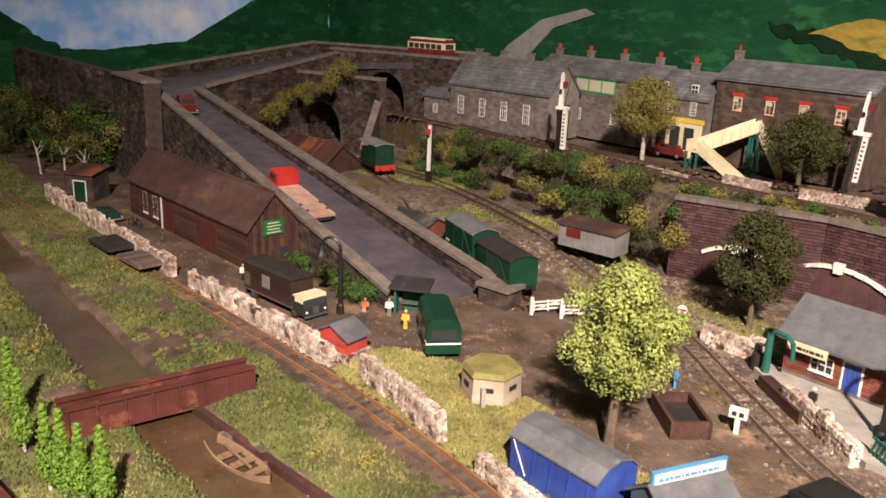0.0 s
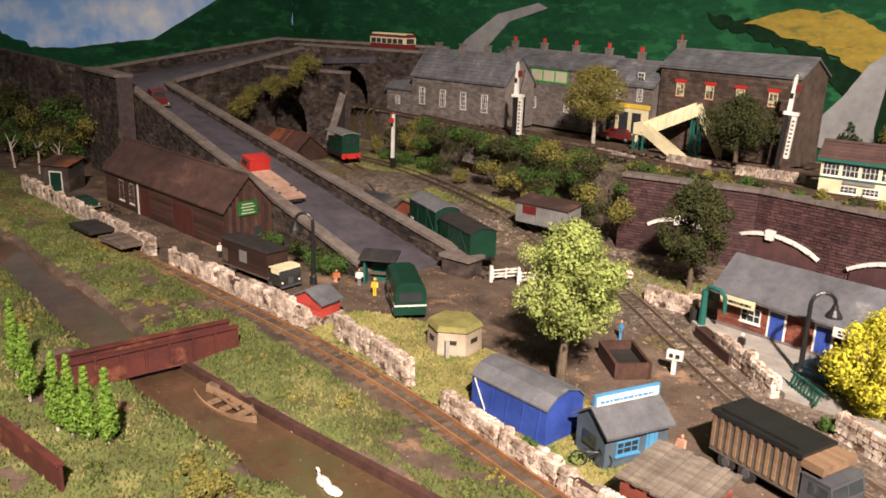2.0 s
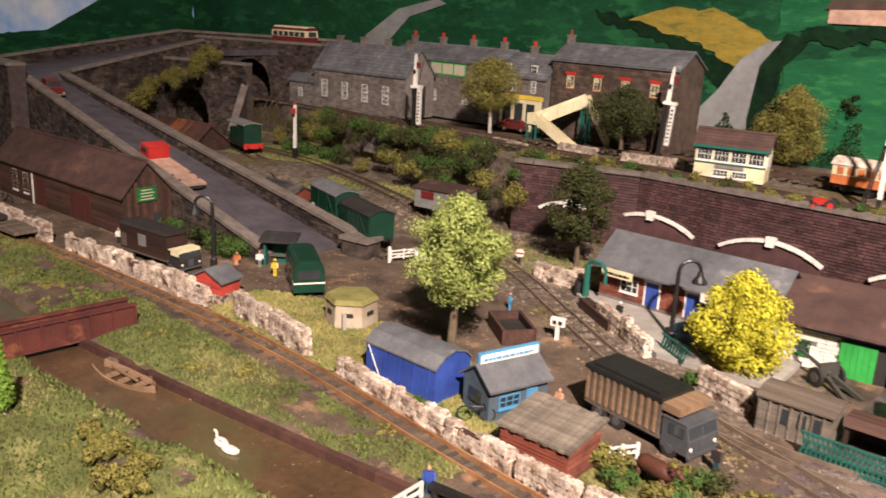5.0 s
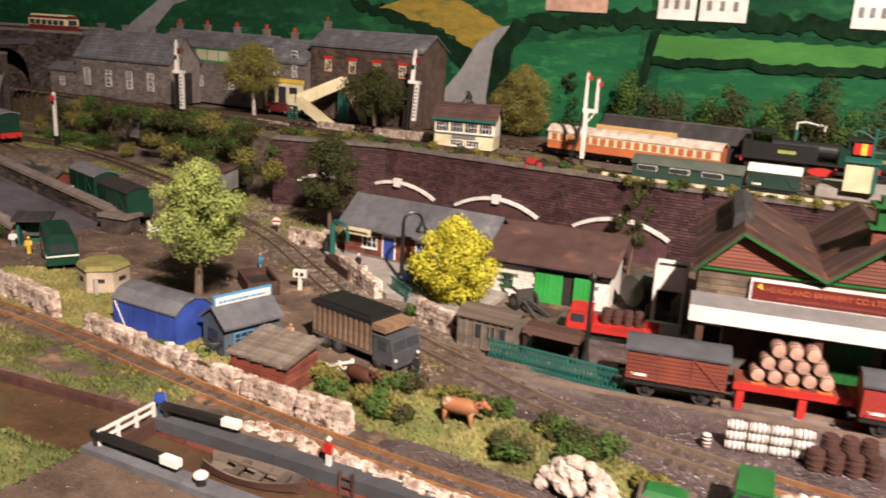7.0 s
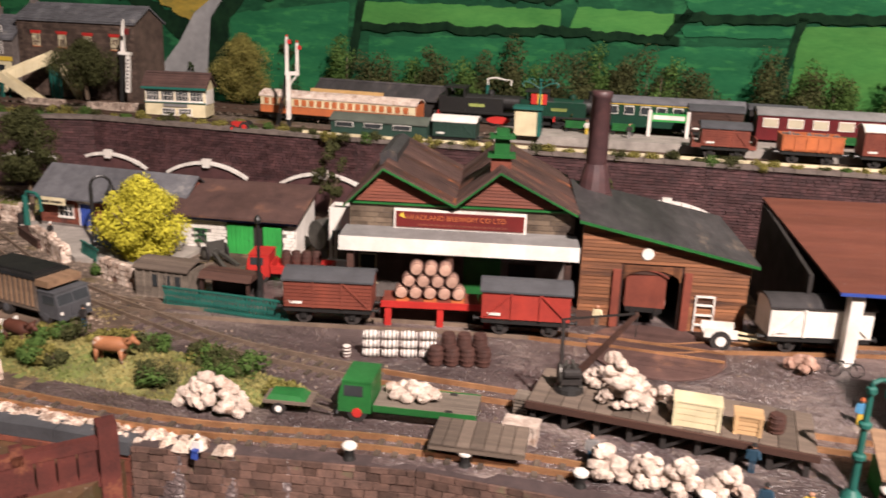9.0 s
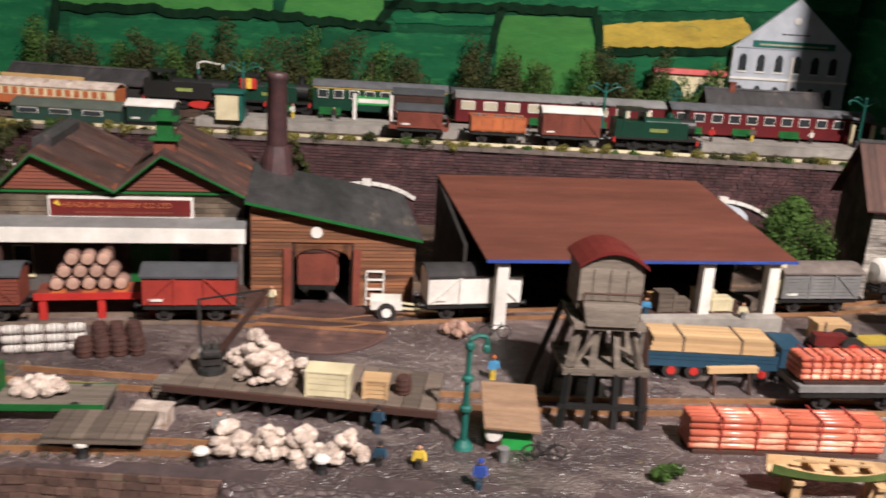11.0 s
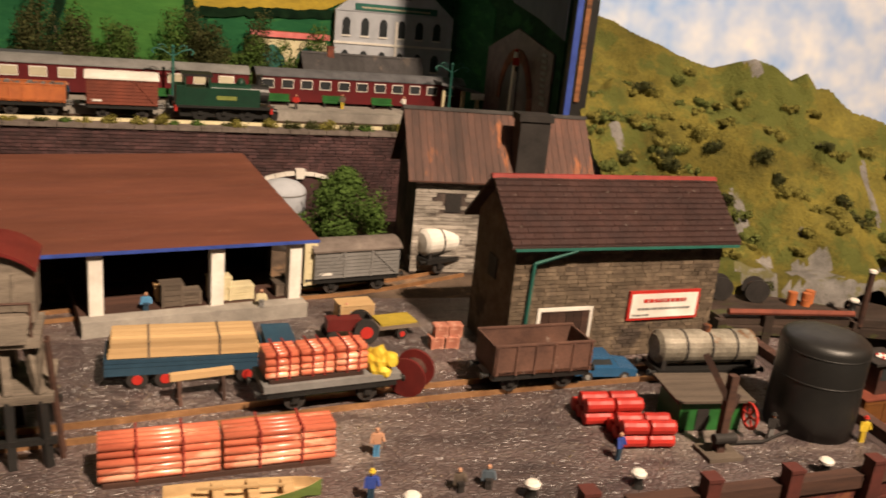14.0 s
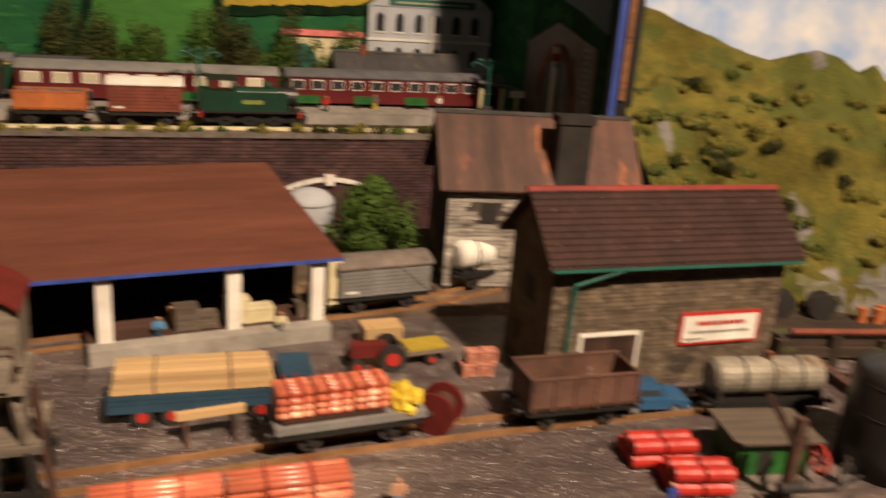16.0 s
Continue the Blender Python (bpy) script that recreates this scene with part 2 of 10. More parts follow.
hue("maroon", (0.115, 0.014, 0.016), (0.08, 0.010, 0.012), rough=0.4, scale=50, bump=0.03)
hue("faded_red", (0.46, 0.062, 0.045), (0.30, 0.040, 0.032), rough=0.7, scale=40, bump=0.1, vary=0.15, dirt=0.3)
hue("varnish", (0.27, 0.105, 0.030), (0.15, 0.060, 0.022), rough=0.45, scale=45, bump=0.1, vary=0.2, dirt=0.35, stretch=(0.3, 2, 2))
hue("orange", (0.50, 0.15, 0.045), (0.34, 0.10, 0.04), rough=0.6, scale=60, bump=0.1)
# pale lengthwise streaks of the third colour are painted highlights on the pipes
hue("pipe_orange", (0.68, 0.200, 0.115), (0.44, 0.100, 0.060), rough=0.30, scale=60, bump=0.05, vary=0.15, third=(0.85, 0.42, 0.28), third_scale=70, third_cut=0.55, spec=0.6, stretch=(0.25, 1, 1))
hue("green", (0.026, 0.145, 0.034), (0.016, 0.09, 0.023), rough=0.4, scale=50, bump=0.03)
hue("brightgreen", (0.045, 0.34, 0.065), (0.03, 0.24, 0.045), rough=0.5, scale=50, bump=0.03)
hue("darkgreen", (0.011, 0.048, 0.028), (0.007, 0.030, 0.018), rough=0.4, scale=50, bump=0.05)
hue("coach_green", (0.030, 0.062, 0.046), (0.020, 0.042, 0.033), rough=0.5, scale=50, bump=0.05)
hue("coach_roof", (0.105, 0.120, 0.098), (0.07, 0.08, 0.066), rough=0.6, scale=50, bump=0.05)
hue("teal", (0.025, 0.135, 0.105), (0.015, 0.085, 0.07), rough=0.5, scale=50, bump=0.05)
hue("blue", (0.045, 0.085, 0.36), (0.025, 0.05, 0.23), rough=0.5, scale=70, bump=0.2)
hue("lightblue", (0.10, 0.30, 0.52), (0.07, 0.22, 0.40), rough=0.5, scale=50, bump=0.03)
hue("navy", (0.030, 0.070, 0.110), (0.020, 0.045, 0.075), rough=0.4, scale=50, bump=0.03)
hue("slateblue", (0.095, 0.125, 0.155), (0.06, 0.08, 0.10), rough=0.6, scale=60)
hue("yellow", (0.72, 0.52, 0.06), (0.55, 0.38, 0.04), rough=0.5, scale=60)
hue("flesh", (0.55, 0.30, 0.19), (0.42, 0.22, 0.14), rough=0.6, bump=0.0)
hue("sackcloth", (0.76, 0.66, 0.57), (0.40, 0.30, 0.24), rough=0.85, scale=120, bump=0.8, vary=0.15, relief=0.002, third=(0.42, 0.30, 0.23), third_scale=90, third_cut=0.56)
hue("barrel", (0.50, 0.33, 0.25), (0.33, 0.19, 0.14), rough=0.6, scale=100, vary=0.15)
hue("brick_pink", (0.58, 0.24, 0.16), (0.36, 0.13, 0.09), rough=0.7, scale=120, bump=0.2, third=(0.70, 0.46, 0.36), third_scale=110)
hue("barrel_dark", (0.095, 0.045, 0.035), (0.05, 0.026, 0.022), rough=0.6, scale=100, vary=0.2)
hue("bark", (0.17, 0.125, 0.085), (0.085, 0.06, 0.043), rough=0.9, scale=130, bump=0.5)
hue("birch", (0.62, 0.56, 0.48), (0.25, 0.20, 0.16), rough=0.8, scale=160, bump=0.3)
hue("leaf_pale", (0.38, 0.43, 0.13), (0.25, 0.30, 0.080), rough=0.85, scale=200, bump=0.0, vary=0.28, spec=0.1, thin=0.26)
hue("leaf_yellow", (0.64, 0.59, 0.055), (0.46, 0.43, 0.04), rough=0.85, scale=200, bump=0.0, vary=0.22, spec=0.1, thin=0.26)
hue("leaf_dark", (0.088, 0.092, 0.034), (0.040, 0.046, 0.019), rough=0.9, scale=200, bump=0.0, vary=0.4, spec=0.1, thin=0.26)
hue("leaf_olive", (0.286, 0.254, 0.068), (0.150, 0.140, 0.039), rough=0.9, scale=200, bump=0.0, vary=0.32, spec=0.1, thin=0.26)
hue("leaf_green", (0.102, 0.168, 0.041), (0.054, 0.102, 0.024), rough=0.9, scale=200, bump=0.0, vary=0.32, spec=0.1, thin=0.26)
hue("leaf_moss", (0.163, 0.194, 0.056), (0.094, 0.106, 0.035), rough=0.95, scale=200, bump=0.0, vary=0.3, spec=0.1, thin=0.26)
hue("leaf_lime", (0.23, 0.36, 0.052), (0.13, 0.23, 0.035), rough=0.85, scale=200, bump=0.0, vary=0.25, spec=0.1, thin=0.26)
hue("leaf_fir", (0.046, 0.066, 0.024), (0.022, 0.034, 0.014), rough=0.9, scale=200, bump=0.0, vary=0.4, spec=0.1, thin=0.26)
hue("room_paint", (0.62, 0.58, 0.52), (0.56, 0.52, 0.46), rough=0.9, scale=4, grain=60, bump=0.05)
hue("sky_paint", (0.24, 0.46, 0.90), (0.96, 0.95, 0.95), rough=0.85, scale=2.6, grain=14, bump=0.02, spread=0.3, dirt=0.06, spec=0.15)
hue("hill_paint", (0.012, 0.072, 0.030), (0.005, 0.032, 0.014), rough=0.85, scale=9, grain=70, bump=0.05, stretch=(1, 1, 2.5), third=(0.018, 0.098, 0.036), third_scale=16, spec=0.12)
hue("field_paint", (0.018, 0.112, 0.042), (0.009, 0.072, 0.030), rough=0.85, scale=12, grain=90, bump=0.05, stretch=(1, 1, 4), third=(0.026, 0.135, 0.044), third_scale=20, spec=0.12)
hue("field_pale", (0.064, 0.195, 0.042), (0.036, 0.140, 0.032), rough=0.85, scale=12, grain=90, bump=0.05, stretch=(1, 1, 4), spec=0.12)
hue("hedge_paint", (0.007, 0.026, 0.010), (0.003, 0.012, 0.006), rough=0.9, scale=30, grain=120, bump=0.05, spec=0.1)
hue("rape_paint", (0.46, 0.33, 0.045), (0.28, 0.21, 0.04), rough=0.85, scale=25, grain=140, bump=0.05, stretch=(1, 1, 3), third=(0.20, 0.20, 0.05), third_scale=30, third_cut=0.58, spec=0.12)
hue("road_paint", (0.25, 0.25, 0.25), (0.15, 0.15, 0.155), rough=0.85, scale=14, grain=90, bump=0.03, spec=0.12)
hue("orange_wood", (0.42, 0.17, 0.05), (0.34, 0.13, 0.04), rough=0.5, scale=6, stretch=(4, 4, 0.4), bump=0.03)
hue("hillside", (0.190, 0.155, 0.034), (0.085, 0.078, 0.022), rough=0.95, scale=30, grain=300, bump=1.0, spread=0.5, third=(0.090, 0.098, 0.026), third_scale=14, third_cut=0.49, dirt=0.38, spec=0.08, relief=0.005)
hue("yellow_buff", (0.62, 0.40, 0.17), (0.50, 0.31, 0.12), rough=0.5, scale=50, bump=0.05)
hue("cliff", (0.245, 0.23, 0.215), (0.105, 0.098, 0.09), rough=0.9, scale=60, bump=0.8, relief=0.002, third=(0.12, 0.11, 0.05), third_scale=40)
hue("glass", (0.045, 0.050, 0.055), (0.025, 0.028, 0.030), rough=0.12, scale=20, bump=0.0, coat=0.4)
hue("lightglass", (0.50, 0.46, 0.34), (0.40, 0.36, 0.26), rough=0.2, scale=30, bump=0.0)
hue("gunmetal", (0.13, 0.125, 0.11), (0.07, 0.066, 0.06), rough=0.45, metal=0.4, scale=60)
hue("brownstone", (0.115, 0.080, 0.062), (0.055, 0.040, 0.033), rough=0.85, scale=80, bump=0.5, vary=0.3, dirt=0.3, spec=0.2)
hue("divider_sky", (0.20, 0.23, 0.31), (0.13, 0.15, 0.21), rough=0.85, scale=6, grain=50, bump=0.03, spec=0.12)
hue("silver", (0.36, 0.33, 0.27), (0.13, 0.11, 0.085), rough=0.5, metal=0.25, scale=70, bump=0.3, third=(0.16, 0.085, 0.045), third_scale=45, third_cut=0.55, dirt=0.35)

# ---- builders: shapes in millimetres, origin at the base of the thing ----
MM = 0.001


class Shape:
    """Collects plain solids into one bmesh."""

    def __init__(self):
        self.bm = bmesh.new()

    def face(self, pts):
        return self.bm.faces.new([self.bm.verts.new(p) for p in pts])

    def prism(self, low, high):
        """A solid between two rings of equally many points (low seen from outside below)."""
        a = [self.bm.verts.new(p) for p in low]
        b = [self.bm.verts.new(p) for p in high]
        n = len(a)
        self.bm.faces.new(a[::-1])
        self.bm.faces.new(b)
        for i in range(n):
            self.bm.faces.new((a[i], a[(i + 1) % n], b[(i + 1) % n], b[i]))
        return self

    def box(self, x0, y0, z0, x1, y1, z1, rz=0.0):
        pts = [(x0, y0), (x1, y0), (x1, y1), (x0, y1)]
        if rz:
            cx, cy, c, s = (x0 + x1) / 2, (y0 + y1) / 2, math.cos(radians(rz)), math.sin(radians(rz))
            pts = [(cx + (x - cx) * c - (y - cy) * s, cy + (x - cx) * s + (y - cy) * c) for x, y in pts]
        return self.prism([(x, y, z0) for x, y in pts], [(x, y, z1) for x, y in pts])

    def along_y(self, profile, y0, y1):
        """A profile in x and z (anticlockwise seen from the front, -y) drawn from y0 to y1."""
        return self.prism([(x, y0, z) for x, z in profile][::-1], [(x, y1, z) for x, z in profile][::-1])

    def along_x(self, profile, x0, x1):
        """A profile in y and z (anticlockwise seen from +x) drawn from x0 to x1."""
        return self.prism([(x0, y, z) for y, z in profile], [(x1, y, z) for y, z in profile])

    def bar(self, a, b, w=1.0, sides=4, w2=None):
        """A straight rod from a to b, w thick."""
        a, b = Vector(a), Vector(b)
        q = (b - a).to_track_quat("Z", "Y")
        w2 = w if w2 is None else w2
        turn = math.pi / 4 if sides == 4 else 0
        k = math.sqrt(2) / 2 if sides == 4 else 0.5
        ring = [(math.cos(turn + 2 * math.pi * i / sides), math.sin(turn + 2 * math.pi * i / sides)) for i in range(sides)]
        return self.prism([a + q @ Vector((c * w * k, s * w * k, 0)) for c, s in ring], [b + q @ Vector((c * w2 * k, s * w2 * k, 0)) for c, s in ring])

    def cyl(self, a, b, d, sides=14, d2=None):
        return self.bar(a, b, d, sides, d2)

    def path(self, pts, w, sides=6):
        for a, b in zip(pts[:-1], pts[1:]):
            self.bar(a, b, w, sides)
        return self

    def lathe(self, profile, sides=18, at=(0, 0, 0), axis="z"):
        """A turned body from (radius, height) pairs."""
        rings = []
        for r, h in profile:
            row = []
            for i in range(sides):
                c, s = r * math.cos(2 * math.pi * i / sides), r * math.sin(2 * math.pi * i / sides)
                p = (c, s, h) if axis == "z" else ((h, c, s) if axis == "x" else (s, h, c))
                row.append(self.bm.verts.new((p[0] + at[0], p[1] + at[1], p[2] + at[2])))
            rings.append(row)
        for a, b in zip(rings[:-1], rings[1:]):
            for i in range(sides):
                self.bm.faces.new((a[i], a[(i + 1) % sides], b[(i + 1) % sides], b[i]))
        self.bm.faces.new(rings[0][::-1])
        self.bm.faces.new(rings[-1])
        return self

    def ball(self, at, r, flat=1.0, sub=1, rough=0.0, rng=random):
        res = bmesh.ops.create_icosphere(self.bm, subdivisions=sub, radius=1.0)
        sx, sy, sz = (r, r, r * flat) if not isinstance(r, tuple) else r
        for v in res["verts"]:
            k = 1 + rough * (rng.random() - 0.5)
            v.co = Vector((at[0] + v.co.x * sx * k, at[1] + v.co.y * sy * k, at[2] + v.co.z * sz * k))
        return self


def link(name, shape, mat, parent=None, label="", smooth=False, scale=MM):
    bm = shape.bm if isinstance(shape, Shape) else shape
    if smooth:
        for f in bm.faces:
            f.smooth = True
    bmesh.ops.scale(bm, vec=(scale, scale, scale), verts=bm.verts)
    me = bpy.data.meshes.new(name)
    bm.normal_update()
    bm.to_mesh(me)
    bm.free()
    me.materials.append(M[mat] if isinstance(mat, str) else mat)
    ob = new(name, me)
    if parent:
        ob.parent = parent
    if label:
        tagged(ob, label=label)
    return ob


def part(name, shape, mat, parent, label="", smooth=False):
    return link(name, shape, mat, parent, label, smooth)


def thing(name, m, label, category, group="", kind=""):
    ob = new(name)
    ob.empty_display_size = 0.01
    ob.matrix_world = m
    return tagged(ob, label, category, group, kind)


def solo(name, shape, mat, m, label, category="", group="", kind="", smooth=False):
    """A thing that is one plain mesh."""
    ob = link(name, shape, mat, None, "", smooth)
    ob.matrix_world = m
    return tagged(ob, label, category, group, kind)


def at(x, y, z=0.0, rz=0.0):
    return pose(x, y, z, 0, 0, rz)

# ---- the large structure ----
ZM = 0.085  # level of the main line


def lerp(t, a, b):
    return a + (b - a) * min(1, max(0, t))


def canal_south(x):
    return 0.157 + 0.11 * (x + 0.43) * (1 if x > -0.43 else 0.1)


def canal_north(x):
    return 0.200 + 0.15 * (x + 0.43) * (1 if x > -0.43 else 0.2)


QUAY = [(-0.14, 0.2385), (0.104, 0.2575), (0.26, 0.290), (0.50, 0.285), (0.85, 0.302), (1.0, 0.3085), (1.058, 0.319), (1.0585, 0.50), (1.30, 0.50), (1.9, 0.50)]


def quay_y(x):
    for (a, ya), (b, yb) in zip(QUAY[:-1], QUAY[1:]):
        if a <= x <= b:
            return ya + (yb - ya) * (x - a) / (b - a)
    return QUAY[-1][1]


def ground_height(x, y):
    n = noise.noise((x * 14, y * 14, 0.3)) * 0.004 + noise.noise((x * 55, y * 55, 4.1)) * 0.0014
    z = 0.0
    if x < -0.13:
        s, nn = canal_south(x), canal_north(x)
        if s < y < nn:
            return -0.030
        if y <= s:
            z = 0.001 + n * 1.1
        elif y < 0.285:
            z = n * 0.8 + 0.002 * math.sin((y - nn) / (0.285 - nn) * math.pi)
        if y < s and s - y < 0.012 or nn < y < nn + 0.010:
            z -= 0.001
        if y < 0.285:
            return z
    if -0.128 < x < 0.104 and 0.199 + 0.072 * (x + 0.134) < y < 0.2440 + 0.085 * (x + 0.13):
        return -0.060
    if x >= -0.13 and y < quay_y(x):
        return -0.075
    # cow field and shrubs on the little rise
    d = math.hypot((x - 0.03) / 0.13, (y - 0.345) / 0.03)
    if d < 1:
        z += 0.006 * (1 - d * d) + n * 0.5
    if x < -0.48 and y > 0.54:
        z += 0.030 * min(1, (-0.48 - x) / 0.35) * min(1, (y - 0.54) / 0.10)
    return z + n * 0.05


def ground_kind(x, y):
    n = noise.noise((x * 20, y * 20, 7.7)) * 0.02 + noise.noise((x * 70, y * 70, 1.7)) * 0.008
    if x < -0.13 and -0.010 < y - canal_north(x) < 0.009 + n * 0.4:
        return 2
    if x < -0.13 and -0.010 < canal_south(x) - y < -0.0:
        return 2
    if x < -0.13 and y < 0.278 + n * 0.3:
        return 2 if noise.noise((x * 15, y * 24, 3.3)) + 0.4 * noise.noise((x * 60, y * 60, 8.3)) > 0.46 else 0
    if -0.50 < x < -0.15 and 0.305 < y < 0.40 + n and math.hypot((x + 0.32) / 0.18, (y - 0.345) / 0.062) < 1 + n * 8:
        return 1
    if math.hypot((x - 0.03) / 0.14, (y - 0.343) / 0.034) < 1 + n * 8:
        return 0
    if math.hypot((x + 0.36) / 0.075, (y - 0.655) / 0.045) < 1 + n * 8:
        return 1
    if x < -0.40 and y > 0.60 + n:
        return 4 if noise.noise((x * 9, y * 9, 6.1)) > -0.22 else 1
    if x < -1.0 and y < 0.45:
        return 2
    if x > 0.0 and y < 0.60:
        return 3
    if x < -0.03 and y > 0.45 + (x + 0.05) * -0.35:
        return 4
    return 2


def build_ground():
    step = 0.006
    xs = np.arange(-1.62, 1.90, step)
    ys = np.arange(-0.30, 0.83, step)
    verts = [(x, y, ground_height(x, y)) for y in ys for x in xs]
    nx = len(xs)
    faces, kinds = [], []
    for j in range(len(ys) - 1):
        for i in range(nx - 1):
            faces.append((j * nx + i, j * nx + i + 1, (j + 1) * nx + i + 1, (j + 1) * nx + i))
            kinds.append(ground_kind(xs[i] + step / 2, ys[j] + step / 2))
    me = bpy.data.meshes.new("ground")
    me.from_pydata(verts, [], faces)
    for key in ("grass", "grass_dry", "dirt", "yard", "ballast"):
        me.materials.append(M[key])
    me.polygons.foreach_set("material_index", kinds)
    me.polygons.foreach_set("use_smooth", [True] * len(faces))
    tagged(new("ground", me), "modelled ground of grass, brown earth and cobbled yard", "ground", kind="structure")


build_ground()


def slab(name, pts, z0, z1, mat, label, category, kind="structure", bevel=0.0):
    """A level slab from a ring of (x, y) in metres."""
    s = Shape()
    s.prism([(x * 1000, y * 1000, z0 * 1000) for x, y in pts], [(x * 1000, y * 1000, z1 * 1000) for x, y in pts])
    ob = link(name, s, mat)
    return tagged(ob, label, category, kind=kind)


# water
slab("water_canal", [(-1.62, 0.10), (-0.13, 0.12), (-0.13, 0.29), (-1.62, 0.29)], -0.05, -0.005, "canal", "still brown canal water", "water")
slab("water_lock", [(-0.132, 0.195), (0.10, 0.195), (0.10, 0.262), (-0.132, 0.244)], -0.055, -0.010, "canal", "murky water in the canal lock", "water")
slab("water_harbour", [(-0.14, -0.30), (1.90, -0.30), (1.90, 0.55), (1.055, 0.55), (1.04, 0.33), (-0.14, 0.26)], -0.12, -0.048, "sea", "dark green harbour water", "water")


def block_wall(name, a, b, z0, z1, mat, label, course=6.5, length=14.0, thick=14.0, joint=0.5, kind="structure", backing="mortar", top0=None, top1=None, coping=None, category="wall", seed=1):
    """A wall from a to b (metres) of single blocks in courses; the top may slope."""
    r = random.Random(seed)
    a, b = Vector(a), Vector(b)
    n = (b - a).length * 1000
    ang = math.degrees(math.atan2(b.y - a.y, b.x - a.x))
    top0, top1 = (z1 if top0 is None else top0) * 1000, (z1 if top1 is None else top1) * 1000
    base = z0 * 1000
    root = thing(name, at(a.x, a.y, 0, ang), label, category, kind=kind)
    core = Shape()
    core.prism([(0, 1.2, base), (n, 1.2, base), (n, thick, base), (0, thick, base)], [(0, 1.2, top0), (n, 1.2, top1), (n, thick, top1), (0, thick, top0)])
    part("wall_core", core, backing, root)
    s = Shape()
    z, row = base, 0
    while z < max(top0, top1) - 1:
        x = -length * (0.5 if row % 2 else 0) * r.uniform(0.8, 1.1)
        h = course * r.uniform(0.9, 1.1)
        while x < n:
            w = length * r.uniform(0.75, 1.25)
            x0, x1 = max(x, 0), min(x + w, n)
            top = lerp((x0 + x1) / 2 / n, top0, top1)
            if x1 - x0 > 2 and z < top - 1:
                out = r.uniform(-0.6, 0.7)
                zt = min(z + h, top)
                s.box(x0 + joint / 2, out, z + joint / 2, x1 - joint / 2, 2.5, zt - joint / 2)
            x += w
        z += h
        row += 1
    face = part("stone_facing", s, mat, root)
    tagged(face, kind="stuff")
    if coping:
        c = Shape()
        x = 0
        while x < n:
            w = min(22 * r.uniform(0.85, 1.15), n - x)
            zz0, zz1 = lerp(x / n, top0, top1), lerp((x + w) / n, top0, top1)
            c.prism([(x + 0.3, -2, zz0), (x + w - 0.3, -2, zz1), (x + w - 0.3, thick + 2, zz1), (x + 0.3, thick + 2, zz0)],
                    [(x + 0.3, -2, zz0 + 4), (x + w - 0.3, -2, zz1 + 4), (x + w - 0.3, thick + 2, zz1 + 4), (x + 0.3, thick + 2, zz0 + 4)])
            x += w
        part("coping", c, coping, root)
    return root


# main line embankment and its retaining wall
WALL = [(-0.470, 0.735), (-0.330, 0.788), (0.02, 0.791), (0.40, 0.822), (0.98, 0.872)]
slab("embankment", [(-1.25, 0.86), (-0.80, 0.80), (-0.455, 0.755), (-0.33, 0.80), (0.02, 0.80), (0.40, 0.83), (0.98, 0.88), (1.02, 0.88), (1.02, 1.30), (-1.62, 1.30), (-1.62, 0.86)], -0.02, ZM - 0.004, "ballast", "raised railway embankment of stones and earth", "embankment")
for i, (p, q) in enumerate(zip(WALL[:-1], WALL[1:])):
    block_wall("wall_retaining_%d" % (i + 1), p, q, -0.01, ZM, "purplebrick", "dark purple brick retaining wall below the main line", course=3.3, length=8, joint=0.7, seed=20 + i, coping="coping")

# backdrop boards
BD = ((-1.56, 0.955), (1.12, 1.205))


def board(name, a, b, z0, z1, mat, label):
    ang = math.degrees(math.atan2(b[1] - a[1], b[0] - a[0]))
    n = math.hypot(b[0] - a[0], b[1] - a[1]) * 1000
    return solo(name, Shape().box(0, 0, z0 * 1000, n, 12, z1 * 1000), mat, at(a[0], a[1], 0, ang), label, "backdrop", kind="structure")


board("backdrop_back", *BD, -0.05, 0.75, "hill_paint", "painted backdrop board of dark green hills")
board("backdrop_left", (-1.62, -0.4), (-1.56, 0.955), -0.05, 0.75, "sky_paint", "painted backdrop board of blue sky and clouds")
board("backdrop_right", (1.03, 1.0), (1.612, 0.8245), -0.05, 0.75, "sky_paint", "painted backdrop board of pale sky and clouds")
board("backdrop_panel", (1.612, 0.8245), (1.96, 0.20), -0.05, 0.75, "orange_wood", "plain orange-brown wooden panel")
board("backdrop_side", (1.005, 0.745), (1.030, 1.22), -0.05, 0.75, "hill_paint", "dark painted divider board at the end of the main line")

# the room around the layout
solo("floor", Shape().box(-3000, -3000, -1000, 3000, 2400, -960), "plank_old", at(0, 0), "brown floor of the room", "floor", kind="structure")
solo("ceiling", Shape().box(-3000, -3000, 2000, 3000, 2400, 2040), "room_paint", at(0, 0), "plain pale ceiling", "ceiling", kind="structure")
for nm, bx in (("wall_north", (-3000, 2400, -1000, 3000, 2450, 2000)), ("wall_south", (-3000, -3050, -1000, 3000, -3000, 2000)), ("wall_west", (-3050, -3000, -1000, -3000, 2400, 2000)), ("wall_east", (3000, -3000, -1000, 3050, 2400, 2000))):
    solo(nm, Shape().box(*bx), "room_paint", at(0, 0), "plain pale room wall", "wall", kind="structure")

# ramp from the yard up to the road bridge
RX0, RX1 = -1.20, -0.535
YF0, YF1, YR0, YR1 = 0.432, 0.432, 0.506, 0.522


def ramp_z(x):
    return lerp((x - RX0) / (RX1 - RX0), 0.124, 0.002)


